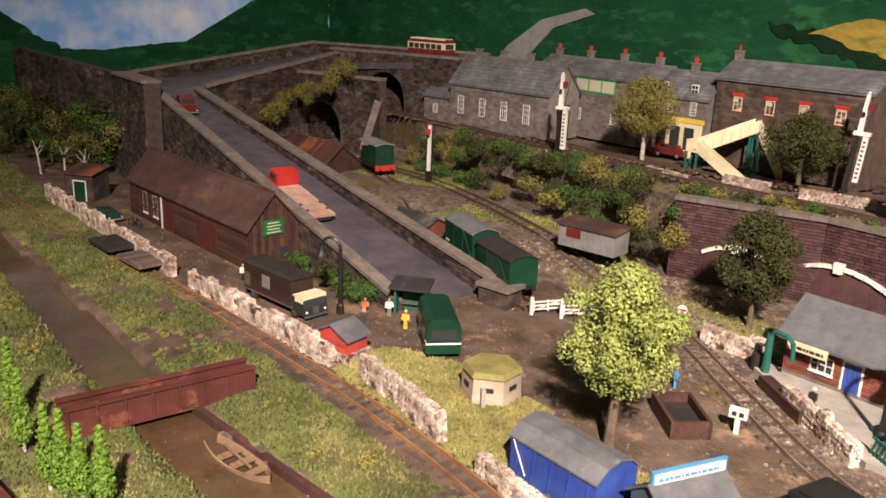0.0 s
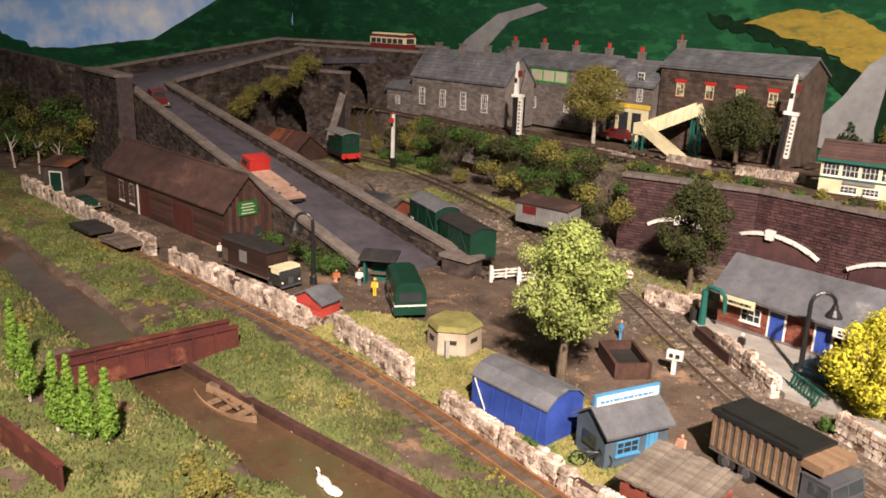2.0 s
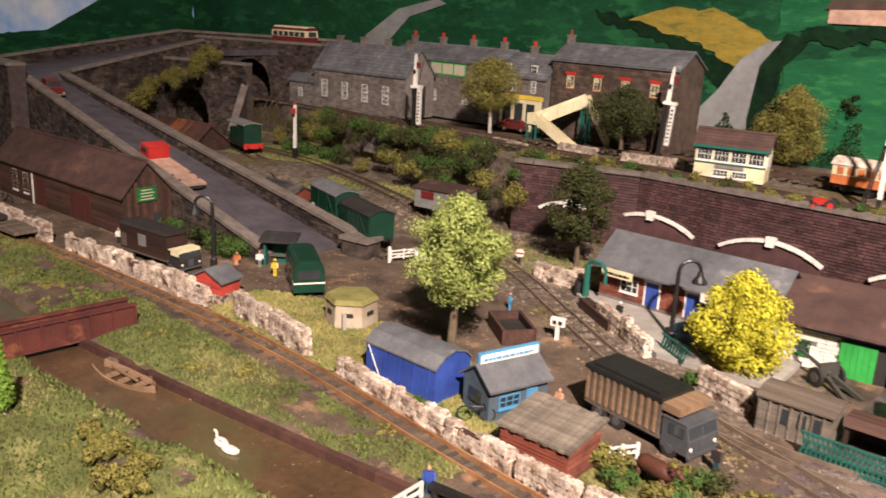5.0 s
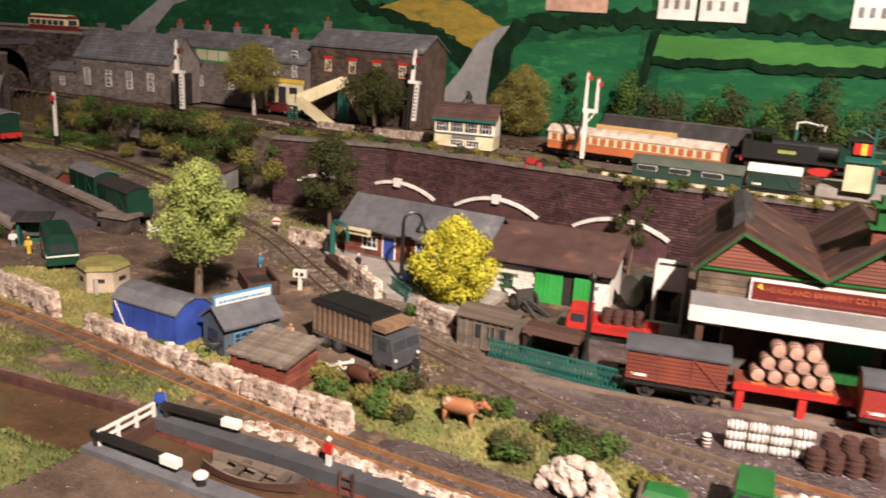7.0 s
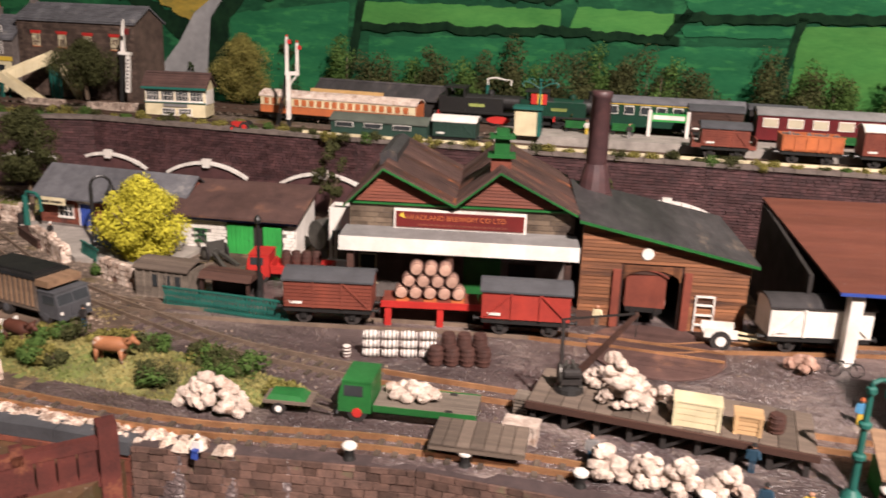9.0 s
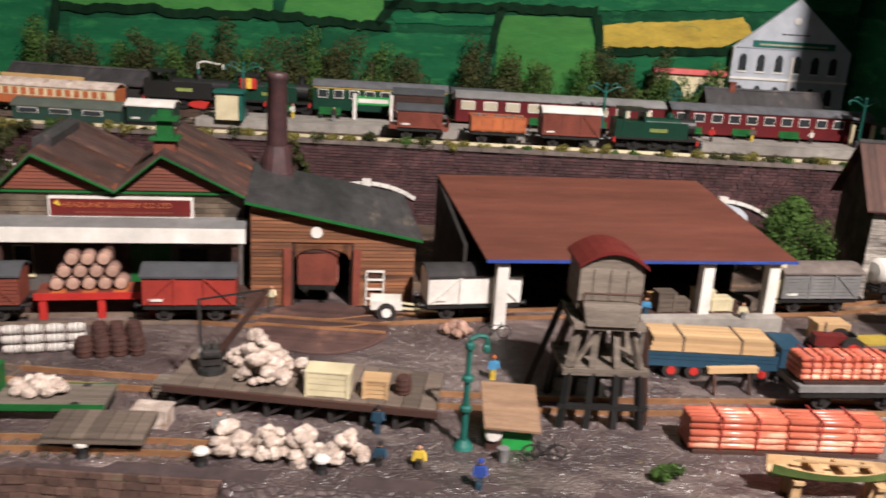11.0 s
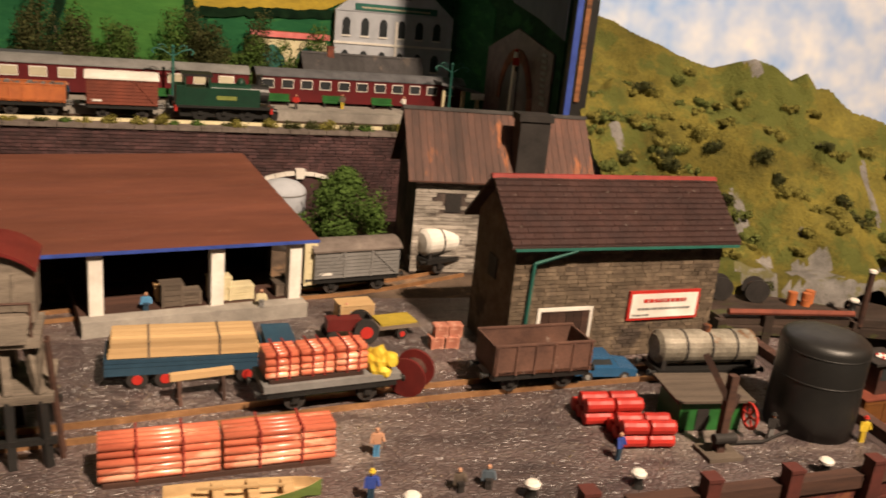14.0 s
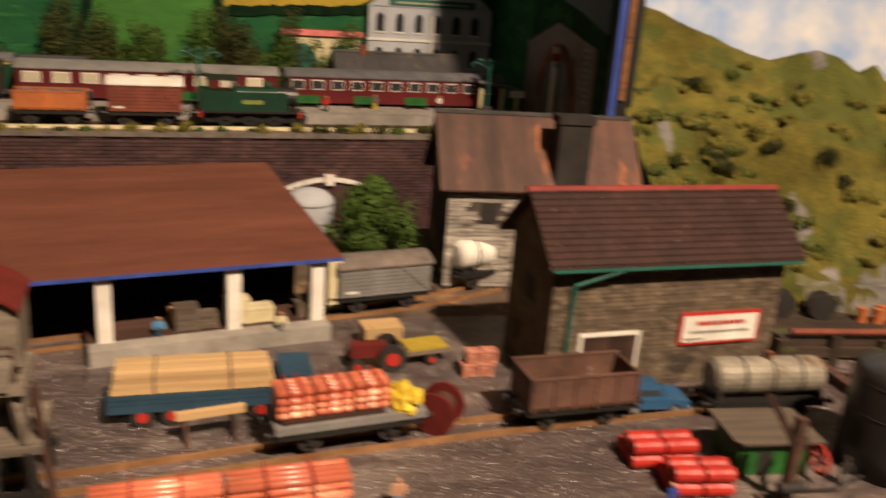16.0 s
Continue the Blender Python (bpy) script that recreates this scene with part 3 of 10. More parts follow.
s = Shape()
s.prism([(RX0 * 1000, YF0 * 1000, -10), (RX1 * 1000, YF1 * 1000, -10), (RX1 * 1000, YR1 * 1000, -10), (RX0 * 1000, YR0 * 1000, -10)],
        [(RX0 * 1000, YF0 * 1000, 124), (RX1 * 1000, YF1 * 1000, 2), (RX1 * 1000, YR1 * 1000, 2), (RX0 * 1000, YR0 * 1000, 124)])
tagged(link("road_ramp", s, "asphalt"), "sloping grey road on a stone ramp", "road", kind="structure")
block_wall("wall_ramp_front", (RX0, YF0 - 0.008), (RX1, YF1 - 0.008), 0, 0, "darkstone", "dark stone parapet wall of the ramp with pale coping", top0=0.147, top1=0.010, course=4.6, length=8.5, thick=10, coping="coping", seed=3)
block_wall("wall_ramp_back", (RX0, YR0), (RX1 + 0.02, YR1), 0, 0, "darkstone", "dark stone parapet wall of the ramp with pale coping", top0=0.131, top1=0.018, course=4.6, length=8.5, thick=10, coping="coping", seed=4)
block_wall("wall_tower", (-1.245, 0.398), (-1.105, 0.396), 0, 0.152, "darkstone", "dark stone tower pier of the road bridge", course=5, length=10, thick=24, coping="coping", seed=6)


# ---- road bridge, tunnels, tracks ----


def arch_wall(name, a, b, z1, arch_c, arch_w, arch_h, label, seed=1, z0=0.0, ring="darkstone", thick=14.0):
    """A stone wall from a to b with one arched opening through it: centre and width in mm along the wall."""
    a, b = Vector(a), Vector(b)
    n = (b - a).length * 1000
    root = thing(name, at(a.x, a.y, z0, math.degrees(math.atan2(b.y - a.y, b.x - a.x))), label, "wall", kind="structure")
    r = arch_w / 2
    spring = arch_h - r
    k = 14
    arc = [(arch_c - r * math.cos(math.pi * i / k), spring + r * math.sin(math.pi * i / k)) for i in range(k + 1)]
    H = (z1 - z0) * 1000
    s = Shape()
    s.box(0, 0, 0, arch_c - r, thick, H)
    s.box(arch_c + r, 0, 0, n, thick, H)
    for (x0, za), (x1, zb) in zip(arc[:-1], arc[1:]):
        s.prism([(x0, 0, za), (x1, 0, zb), (x1, thick, zb), (x0, thick, za)], [(x0, 0, H), (x1, 0, H), (x1, thick, H), (x0, thick, H)])
    part("wall_core", s, "darkstone", root)
    rr = random.Random(seed)
    f = Shape()
    z, row = 0, 0
    while z < H - 2:
        x = -8 * (row % 2)
        while x < n:
            w = 9 * rr.uniform(0.7, 1.3)
            x0, x1 = max(0, x), min(n, x + w)
            xm, zm = (x0 + x1) / 2, z + 2.5
            inside = abs(xm - arch_c) < r + 5 and (zm < spring or math.hypot(xm - arch_c, zm - spring) < r + 6)
            if x1 - x0 > 3 and not inside:
                f.box(x0 + 0.3, -rr.uniform(0.3, 1.2), z + 0.3, x1 - 0.3, 1, min(z + 4.7, H))
            x += w
        z += 5
        row += 1
    tagged(part("stone_facing", f, "darkstone", root), kind="stuff")
    for i in range(k):
        v = Shape()
        a0, a1 = math.pi * i / k + 0.01, math.pi * (i + 1) / k - 0.01
        pts = [(arch_c - q * math.cos(t), spring + q * math.sin(t)) for q, t in ((r, a0), (r, a1), (r + 6, a1), (r + 6, a0))]
        v.along_y(pts[::-1], -2, 3)
        part("voussoir", v, ring, root)
    c = Shape()
    x = 0
    while x < n - 1:
        w = min(24, n - x)
        c.box(x + 0.3, -2.5, H, x + w - 0.3, thick + 2.5, H + 4)
        x += w
    part("coping", c, "coping", root)
    return root


arch_wall("wall_tunnel_low", (-1.290, 0.675), (-1.06, 0.755), 0.150, 120, 84, 92, "dark stone tunnel mouth for the lower line", 31, z0=0.015)
arch_wall("wall_tunnel_high", (-1.275, 0.79), (-1.02, 0.880), 0.184, 122, 82, 84, "dark stone tunnel mouth for the main line", 32, z0=0.070)
block_wall("wall_viaduct", (-1.186, 0.520), (-1.245, 0.79), 0, 0.158, "darkstone", "dark stone road viaduct wall", course=4.6, length=8.5, thick=10, coping="coping", seed=7, top0=0.134, top1=0.179)
block_wall("wall_wing", (-1.07, 0.755), (-1.03, 0.70), 0.0, 0, "darkstone", "sloping dark stone wing wall of the tunnel", top0=0.12, top1=0.05, course=4.6, length=8.5, thick=8, coping="coping", seed=9)
s = Shape()
ring = [(-1335, 424, 124), (-1196, 424, 124), (-1190, 512, 124), (-1248, 790, 162), (-1020, 884, 180), (-1030, 950, 180), (-1345, 800, 172)]
s.prism([(x, y, z - 10) for x, y, z in ring], ring)
tagged(link("road_upper", s, "asphalt"), "grey upper road over the tunnels", "road", kind="structure")
block_wall("wall_road_back", (-1.34, 0.45), (-1.345, 0.80), 0.05, 0.172, "darkstone", "dark parapet behind the upper road", top0=0.142, top1=0.191, course=4.6, length=8.5, thick=8, coping="coping", seed=10)
block_wall("wall_road_far", (-1.345, 0.80), (-1.03, 0.95), 0.05, 0.190, "darkstone", "dark parapet behind the upper road", course=4.6, length=8.5, thick=8, coping="coping", seed=11)
block_wall("wall_left", (-1.585, 0.335), (-1.245, 0.42), 0.0, 0.146, "darkstone", "dark rock and stone retaining wall", course=6, length=11, thick=14, top0=0.170, top1=0.148, seed=12)


def smooth(pts, step=0.008):
    """A rounded line through points, as samples at even steps."""
    out = []
    for i in range(len(pts) - 1):
        p0, p1, p2, p3 = (Vector(pts[max(0, min(len(pts) - 1, i + k))]) for k in (-1, 0, 1, 2))
        n = max(1, int((p2 - p1).length / step))
        for j in range(n):
            t = j / n
            out.append(0.5 * ((2 * p1) + (p2 - p0) * t + (2 * p0 - 5 * p1 + 4 * p2 - p3) * t * t + (3 * p1 - p0 - 3 * p2 + p3) * t ** 3))
    out.append(Vector(pts[-1]))
    return out


def track(name, pts, label, gauge=0.0165, sleepers=True, rail="rail_dull", top=0.0035, bed=None):
    line = smooth([(p[0], p[1], p[2] if len(p) > 2 else 0.0) for p in pts])
    root = thing(name, at(0, 0), label, "track", kind="structure")
    dirs = []
    for i in range(len(line)):
        d = line[min(i + 1, len(line) - 1)] - line[max(i - 1, 0)]
        d.z = 0
        d.normalize()
        dirs.append(Vector((-d.y, d.x, 0)))
    for side in (-1, 1):
        bm = bmesh.new()
        rows = []
        for p, n in zip(line, dirs):
            c = p + n * side * gauge / 2
            rows.append([bm.verts.new(c + n * o + Vector((0, 0, h))) for o, h in ((-0.0007, 0.0), (0.0007, 0.0), (0.0007, top), (-0.0007, top))])
        for a, b in zip(rows[:-1], rows[1:]):
            for k in range(4):
                bm.faces.new((a[k], a[(k + 1) % 4], b[(k + 1) % 4], b[k]))
        link("rail", bm, rail, root, scale=1.0)
    if sleepers:
        s, run = Shape(), 0.0
        for i in range(1, len(line)):
            run += (line[i] - line[i - 1]).length
            if run > 0.0085:
                run = 0
                p, n = line[i] * 1000, dirs[i]
                t = Vector((n.y, -n.x, 0))
                w = gauge * 1000 * 0.95
                ring = [p + n * w * a + t * 1.6 * b for a, b in ((-1, -1), (1, -1), (1, 1), (-1, 1))]
                s.prism([(q.x, q.y, q.z - 1) for q in ring], [(q.x, q.y, q.z + 1.3) for q in ring])
        tagged(part("sleepers", s, "sleeper", root), kind="stuff")
    if bed:
        s = Shape()
        rr = random.Random(len(pts))
        for p, n in zip(line, dirs):
            for k in range(bed):
                q = (p + n * rr.uniform(-0.022, 0.022) + Vector((rr.uniform(-0.004, 0.004), 0, 0))) * 1000
                r = rr.uniform(0.7, 1.5)
                s.prism([(q.x - r, q.y - r, q.z - 1), (q.x + r, q.y - r * 0.6, q.z - 1), (q.x + 0.3 * r, q.y + r, q.z - 1)], [(q.x - r * 0.5, q.y - r * 0.4, q.z + r * 0.9), (q.x + r * 0.4, q.y - r * 0.4, q.z + r * 0.8), (q.x, q.y + r * 0.4, q.z + r)])
        tagged(part("ballast", s, "ballast", root), kind="stuff")
    return root


def fence_y(x):
    return 0.785 + 0.10 * x if x > 0 else 0.785 - 0.02 * x - 0.25 * min(0, x + 0.30) ** 2 * -1


track("track_canal", [(-1.40, 0.205), (-1.054, 0.233), (-0.723, 0.276), (-0.558, 0.291), (-0.424, 0.299), (-0.344, 0.300), (-0.263, 0.296), (-0.15, 0.287), (0.0, 0.281), (0.12, 0.285), (0.233, 0.307), (0.32, 0.315), (0.345, 0.316)], "narrow gauge track with rusty orange rails beside the canal", 0.0125, True, "rail")
# eastern yard rails take the orange rail colour to carry their glint
track("track_yard", [(0.2, 0.388), (0.3, 0.389), (0.544, 0.400), (0.727, 0.426), (0.85, 0.440), (1.0, 0.452)], "yard track with shiny rusted rails", rail="rail", sleepers=False)
track("track_station", [(-0.62, 0.70, 0.012), (-0.52, 0.665, 0.005), (-0.366, 0.610), (-0.263, 0.549), (-0.167, 0.491), (-0.079, 0.452), (0.0, 0.424), (0.089, 0.398), (0.2, 0.388)], "sleepered track past the small station", sleepers=True, bed=3, rail="rail_grey")
track("track_shed_lead", [(-0.06, 0.446), (0.0, 0.441), (0.10, 0.459), (0.20, 0.483), (0.28, 0.500)], "dull siding rails set in the yard", rail="rail_grey", sleepers=False, top=0.003)
track("track_sheds", [(0.28, 0.500), (0.373, 0.505), (0.42, 0.525), (0.53, 0.560), (0.66, 0.592), (0.78, 0.618), (0.88, 0.660)], "siding past the brewery and goods shed", rail="rail", sleepers=False, top=0.003)
track("track_low_branch", [(-1.18, 0.72, 0.030), (-1.02, 0.690, 0.030), (-0.86, 0.652, 0.026), (-0.70, 0.594, 0.012), (-0.56, 0.556, 0.002), (-0.47, 0.534)], "weathered siding out of the lower tunnel", bed=2)
track("track_low_main", [(-1.02, 0.70, 0.030), (-0.90, 0.715, 0.030), (-0.75, 0.71, 0.024), (-0.62, 0.70, 0.012)], "weathered siding beside the embankment", bed=2)


def main_line(off, x0, x1):
    return [(x, fence_y(x) + off, ZM) for x in np.linspace(x0, x1, 14)]


track("track_main_near", [(-1.16, 0.845, ZM), (-0.95, 0.845, ZM), (-0.72, 0.830, ZM), (-0.50, 0.835, ZM), (-0.30, 0.835, ZM)] + main_line(0.042, -0.15, 1.15), "main line track on the embankment", bed=2)
track("track_main_far", [(-1.16, 0.885, ZM), (-0.95, 0.890, ZM), (-0.72, 0.872, ZM), (-0.50, 0.90, ZM), (-0.35, 0.94, ZM)] + main_line(0.150, -0.20, 1.15), "main line track at the back of the platform", bed=2)
track("track_back", [(-0.40, 1.00, ZM)] + main_line(0.195, -0.25, 0.70), "back siding by the trees")

# platform, white fence and kerb of the main line
s = Shape()
xs = list(np.linspace(0.16, 1.12, 18))
for x0, x1 in zip(xs[:-1], xs[1:]):
    ring = [(x0, fence_y(x0) + 0.066), (x1, fence_y(x1) + 0.066), (x1, fence_y(x1) + 0.130), (x0, fence_y(x0) + 0.130)]
    s.prism([(a * 1000, b * 1000, 80) for a, b in ring], [(a * 1000, b * 1000, 96) for a, b in ring])
tagged(link("platform", s, "concrete"), "grey station platform beside the main line", "platform", kind="structure")
s = Shape()
for x0, x1 in zip(np.linspace(-0.05, 1.05, 46)[:-1], np.linspace(-0.05, 1.05, 46)[1:]):
    y0, y1 = fence_y(x0) + 0.010, fence_y(x1) + 0.010
    s.prism([(x0 * 1000, y0 * 1000, 80), (x1 * 1000 - 0.6, y1 * 1000, 80), (x1 * 1000 - 0.6, y1 * 1000 + 3, 80), (x0 * 1000, y0 * 1000 + 3, 80)], [(x0 * 1000, y0 * 1000, 92), (x1 * 1000 - 0.6, y1 * 1000, 92), (x1 * 1000 - 0.6, y1 * 1000 + 3, 92), (x0 * 1000, y0 * 1000 + 3, 92)])
tagged(link("kerb_main", s, "cream"), "low cream wall along the edge of the main line", "wall", kind="structure")


def white_arch(x, y, w, rz):
    """Whitewashed brick arch ring with a keystone, proud of the retaining wall."""
    root = thing("wall_arch", at(x, y, 0, rz), "blocked arch with whitewashed ring in the brick wall", "arch", kind="structure")
    k, R = 11, w * 0.95
    a0 = math.asin(w / 2 / R)
    for i in range(k):
        t0, t1 = -a0 + 2 * a0 * i / k, -a0 + 2 * a0 * (i + 1) / k - 0.006
        drop = 46 - R
        p = [(q * math.sin(t), drop + q * math.cos(t)) for q, t in ((R - 3.6, t0), (R - 3.6, t1), (R, t1), (R, t0))]
        part("voussoir", Shape().along_y(p, -4 - 0.5 * (i % 2), 3), "white", root)
    part("keystone", Shape().along_y([(-4, 39), (4, 39), (5, 49), (-5, 49)], -6, 3), "white", root)
    pts = [(-w / 2 + 2, -5)] + [(w / 2 - 2, -5)] + [((R - 5) * math.sin(a0 * (1 - 2 * i / 10)) * 0.99, 46 - R + (R - 5) * math.cos(a0 * (1 - 2 * i / 10))) for i in range(11)]
    part("recess", Shape().along_y(pts, -1.2, 2), "purplebrick", root)


for x, y, rz in ((-0.31, 0.7885, 1.5), (-0.172, 0.789, 1.5), (-0.02, 0.790, 1.5), (0.364, 0.819, 4.7), (0.60, 0.838, 5), (0.76, 0.852, 5)):
    white_arch(x, y, 110, rz)
white_arch(-0.405, 0.7595, 70, 20.7)


def rubble_wall(name, a, b, h, label, seed=0, mat="drystone", thick=8.0):
    """A dry stone wall of uneven single stones, with a ragged top."""
    rr = random.Random(seed)
    a, b = Vector(a), Vector(b)
    n = (b - a).length * 1000
    root = thing(name, at(a.x, a.y, 0, math.degrees(math.atan2(b.y - a.y, b.x - a.x))), label, "wall", "dry stone walls")
    part("wall_core", Shape().box(2, -thick / 2 + 2, -2, n - 2, thick / 2 - 2, h * 0.82), "barrel_dark", root)
    for side in (-1, 1):
        z = 0.0
        s = Shape()
        while z < h:
            x = 0.0
            dz = rr.uniform(3.4, 4.8)
            while x < n:
                w = rr.uniform(4.0, 8.0)
                if z < h * (0.86 + 0.24 * noise.noise((x * 0.03, seed, 0))):
                    y = side * (thick / 2 - 2.0)
                    cx = min(x + w / 2, n - 1)
                    j = [rr.uniform(-0.7, 0.7) for _ in range(8)]
                    s.prism([(cx - w / 2 + j[0], y - 2.2, z), (cx + w / 2 + j[1] - 0.5, y - 2.2 + j[2], z + j[4] * 0.4), (cx + w / 2 - 0.5, y + 2.2, z), (cx - w / 2, y + 2.2, z)],
                            [(cx - w / 2 + 0.5 - j[1], y - 1.8 + j[3], z + dz), (cx + w / 2 - 0.8, y - 1.8, z + dz + j[5] * 0.6), (cx + w / 2 - 1, y + 1.8, z + dz), (cx - w / 2 + 0.5, y + 1.8, z + dz + j[6])])
                x += w
            z += dz
        tagged(part("stones", s, mat, root), kind="stuff")
    return root


for i, (a, b, h) in enumerate((((-1.135, 0.270), (-0.735, 0.290), 20), ((-0.69, 0.292), (-0.465, 0.314), 20), ((-0.435, 0.325), (-0.385, 0.322), 19), ((-0.378, 0.321), (-0.325, 0.314), 20),
                               ((-0.280, 0.3095), (-0.222, 0.3035), 16), ((-0.216, 0.303), (-0.168, 0.2995), 16), ((-0.164, 0.2992), (-0.112, 0.2972), 16), ((-0.106, 0.297), (-0.066, 0.2965), 16), ((-0.060, 0.2965), (-0.022, 0.2978), 16))):
    rubble_wall("dry_stone_wall", a, b, h, "pale rubble dry stone wall beside the narrow track", 40 + i)
rubble_wall("dry_stone_wall", (-0.335, 0.612), (-0.275, 0.612), 18, "pale rubble stone wall by the water crane", 60)
rubble_wall("dry_stone_wall", (-0.225, 0.560), (-0.150, 0.514), 17, "pale rubble stone wall along the station track", 61)
rubble_wall("dry_stone_wall", (-0.095, 0.496), (-0.050, 0.480), 18, "pale rubble stone wall beside the lorry", 62)

# canal banks, lock and quay


def kerb(name, pts, w, z0, z1, mat, label, piece=26.0):
    root = thing(name, at(0, 0), label, "kerb", kind="structure")
    line = smooth(pts, piece / 1000)
    for p, q in zip(line[:-1], line[1:]):
        d = (q - p).normalized()
        n = Vector((-d.y, d.x, 0)) if len(d) == 3 else Vector((-d.y, d.x))
        p2, q2 = p + d * 0.0003, q - d * 0.0003
        ring = [(p2.x, p2.y), (q2.x, q2.y), (q2.x + n.x * w, q2.y + n.y * w), (p2.x + n.x * w, p2.y + n.y * w)]
        part("kerb_stone", Shape().prism([(a * 1000, b * 1000, z0 * 1000) for a, b in ring], [(a * 1000, b * 1000, z1 * 1000) for a, b in ring]), mat, root)
    return root


kerb("wall_canal", [(-0.46, 0.199), (-0.35, 0.212), (-0.24, 0.228), (-0.14, 0.243)], 0.005, -0.03, 0.001, "barrel_dark", "low red-brown canal wall")
kerb("lock_coping", [(-0.13, 0.2395), (-0.04, 0.248), (0.056, 0.2565), (0.104, 0.2580)], 0.0115, -0.006, 0.002, "darkgrey", "blue-grey stone coping along the lock", 40)
block_wall("wall_lock", (-0.130, 0.2402), (0.104, 0.2595), -0.05, -0.006, "redbrick", "red block wall of the canal lock", course=8, length=22, thick=12, seed=71)
kerb("lock_coping_near", [(-0.134, 0.192), (-0.06, 0.1965), (0.0, 0.2010), (0.06, 0.2060)], 0.0118, -0.03, 0.002, "slate", "pale grey stone coping along the near lock side", 40)
slab("lock_island", [(-0.14, -0.30), (0.09, -0.30), (0.06, 0.2065), (0.0, 0.2015), (-0.06, 0.197), (-0.134, 0.1925), (-0.14, 0.1925)], -0.08, -0.002, "dirt", "brown earth beside the lock", "ground")
block_wall("wall_quay_west", (0.105, 0.2585), (0.26, 0.288), -0.08, 0.0, "quaystone", "rough brown stone quay wall", course=5, length=9, thick=12, seed=72)
block_wall("wall_quay", (0.26, 0.288), (0.86, 0.3005), -0.08, 0.0, "quaystone", "rough brown stone quay wall", course=5, length=9, thick=12, seed=73)
block_wall("wall_quay_east", (0.86, 0.3005), (1.006, 0.307), -0.08, 0.0, "girder", "dark timber quay front", course=10, length=40, thick=12, seed=74)
block_wall("wall_quay_corner", (1.006, 0.307), (1.066, 0.3185), -0.08, 0.0, "girder", "dark timber quay front", course=10, length=40, thick=12, seed=75)
block_wall("wall_quay_end", (1.066, 0.3185), (1.069, 0.505), -0.08, 0.0, "girder", "dark timber quay front", course=10, length=40, thick=12, seed=76)

# ---- plants ----


def leaf_mesh(name, centres, radii, per, size, seed, flat=1.0):
    """Many small leaf faces scattered over the shells of clumps; numbers in mm."""
    rr = np.random.RandomState(seed)
    V, F = [], []
    for (cx, cy, cz), r in zip(centres, radii):
        d = rr.normal(size=(per, 3))
        d /= np.linalg.norm(d, axis=1)[:, None]
        rad = r * (0.55 + 0.5 * rr.rand(per))
        c = np.stack([cx + d[:, 0] * rad, cy + d[:, 1] * rad, cz + d[:, 2] * rad * flat], 1)
        u = rr.normal(size=(per, 3))
        u -= (u * d).sum(1)[:, None] * d * 0.7
        u /= np.linalg.norm(u, axis=1)[:, None]
        v = np.cross(d, u)
        s = size * (0.6 + 0.8 * rr.rand(per))[:, None]
        base = len(V)
        quad = np.stack([c - u * s - v * s * 0.5, c + u * s * 0.9 - v * s * 0.6, c + u * s * 0.7 + v * s * 0.7 + d * s * 0.5, c - u * s * 0.5 + v * s * 0.8], 1)
        V.extend((quad.reshape(-1, 3) * MM).tolist())
        F.extend([(base + 4 * i, base + 4 * i + 1, base + 4 * i + 2, base + 4 * i + 3) for i in range(per)])
    me = bpy.data.meshes.new(name)
    me.from_pydata(V, [], F)
    return me


def crown_part(root, mat, centres, radii, per, size, seed, name="crown"):
    me = leaf_mesh(name, centres, radii, per, size, seed)
    me.materials.append(M[mat])
    ob = new(name, me)
    ob.parent = root
    return ob


def tree(x, y, z, h, w, leaf, bark, label, seed, low=0.32, per=46, leaf_size=1.9, clumps=55, trunk=5.0, top=0.8, group=""):
    """A trunk with limbs and an uneven crown of small leaves; h and w in mm."""
    rr = random.Random(seed)
    root = thing("tree", at(x, y, z, rr.uniform(0, 360)), label, "tree", group)
    s = Shape()
    lean = (rr.uniform(-3, 3), rr.uniform(-3, 3))
    mid = (lean[0], lean[1], h * (low + 0.12))
    s.cyl((0, 0, -1), (lean[0] * 0.5, lean[1] * 0.5, h * low * 0.6), trunk * 1.25, 8, trunk)
    s.cyl((lean[0] * 0.5, lean[1] * 0.5, h * low * 0.58), mid, trunk, 8, trunk * 0.75)
    for i in range(7):
        a = rr.uniform(0, 6.28)
        z1 = h * rr.uniform(low + 0.15, 0.8)
        k = w * rr.uniform(0.18, 0.36)
        s.cyl((mid[0], mid[1], h * rr.uniform(low * 0.8, low + 0.12)), (mid[0] + k * math.cos(a), mid[1] + k * math.sin(a), z1), trunk * 0.55, 6, trunk * 0.2)
    part("trunk", s, bark, root)
    C, R = [], []
    for i in range(clumps):
        zt = rr.random()
        width = w * 0.5 * math.sin(math.pi * min(1, 0.16 + zt * top)) ** 0.7
        a, q = rr.uniform(0, 6.28), math.sqrt(rr.random())
        r = w * rr.uniform(0.09, 0.15)
        C.append((lean[0] + (width - r * 0.6) * q * math.cos(a), lean[1] + (width - r * 0.6) * q * math.sin(a), h * low + (h * (1 - low) - r) * zt + r * 0.3))
        R.append(r)
    crown_part(root, leaf, C, R, int(per * 2.7), leaf_size * 0.60, seed)
    return root


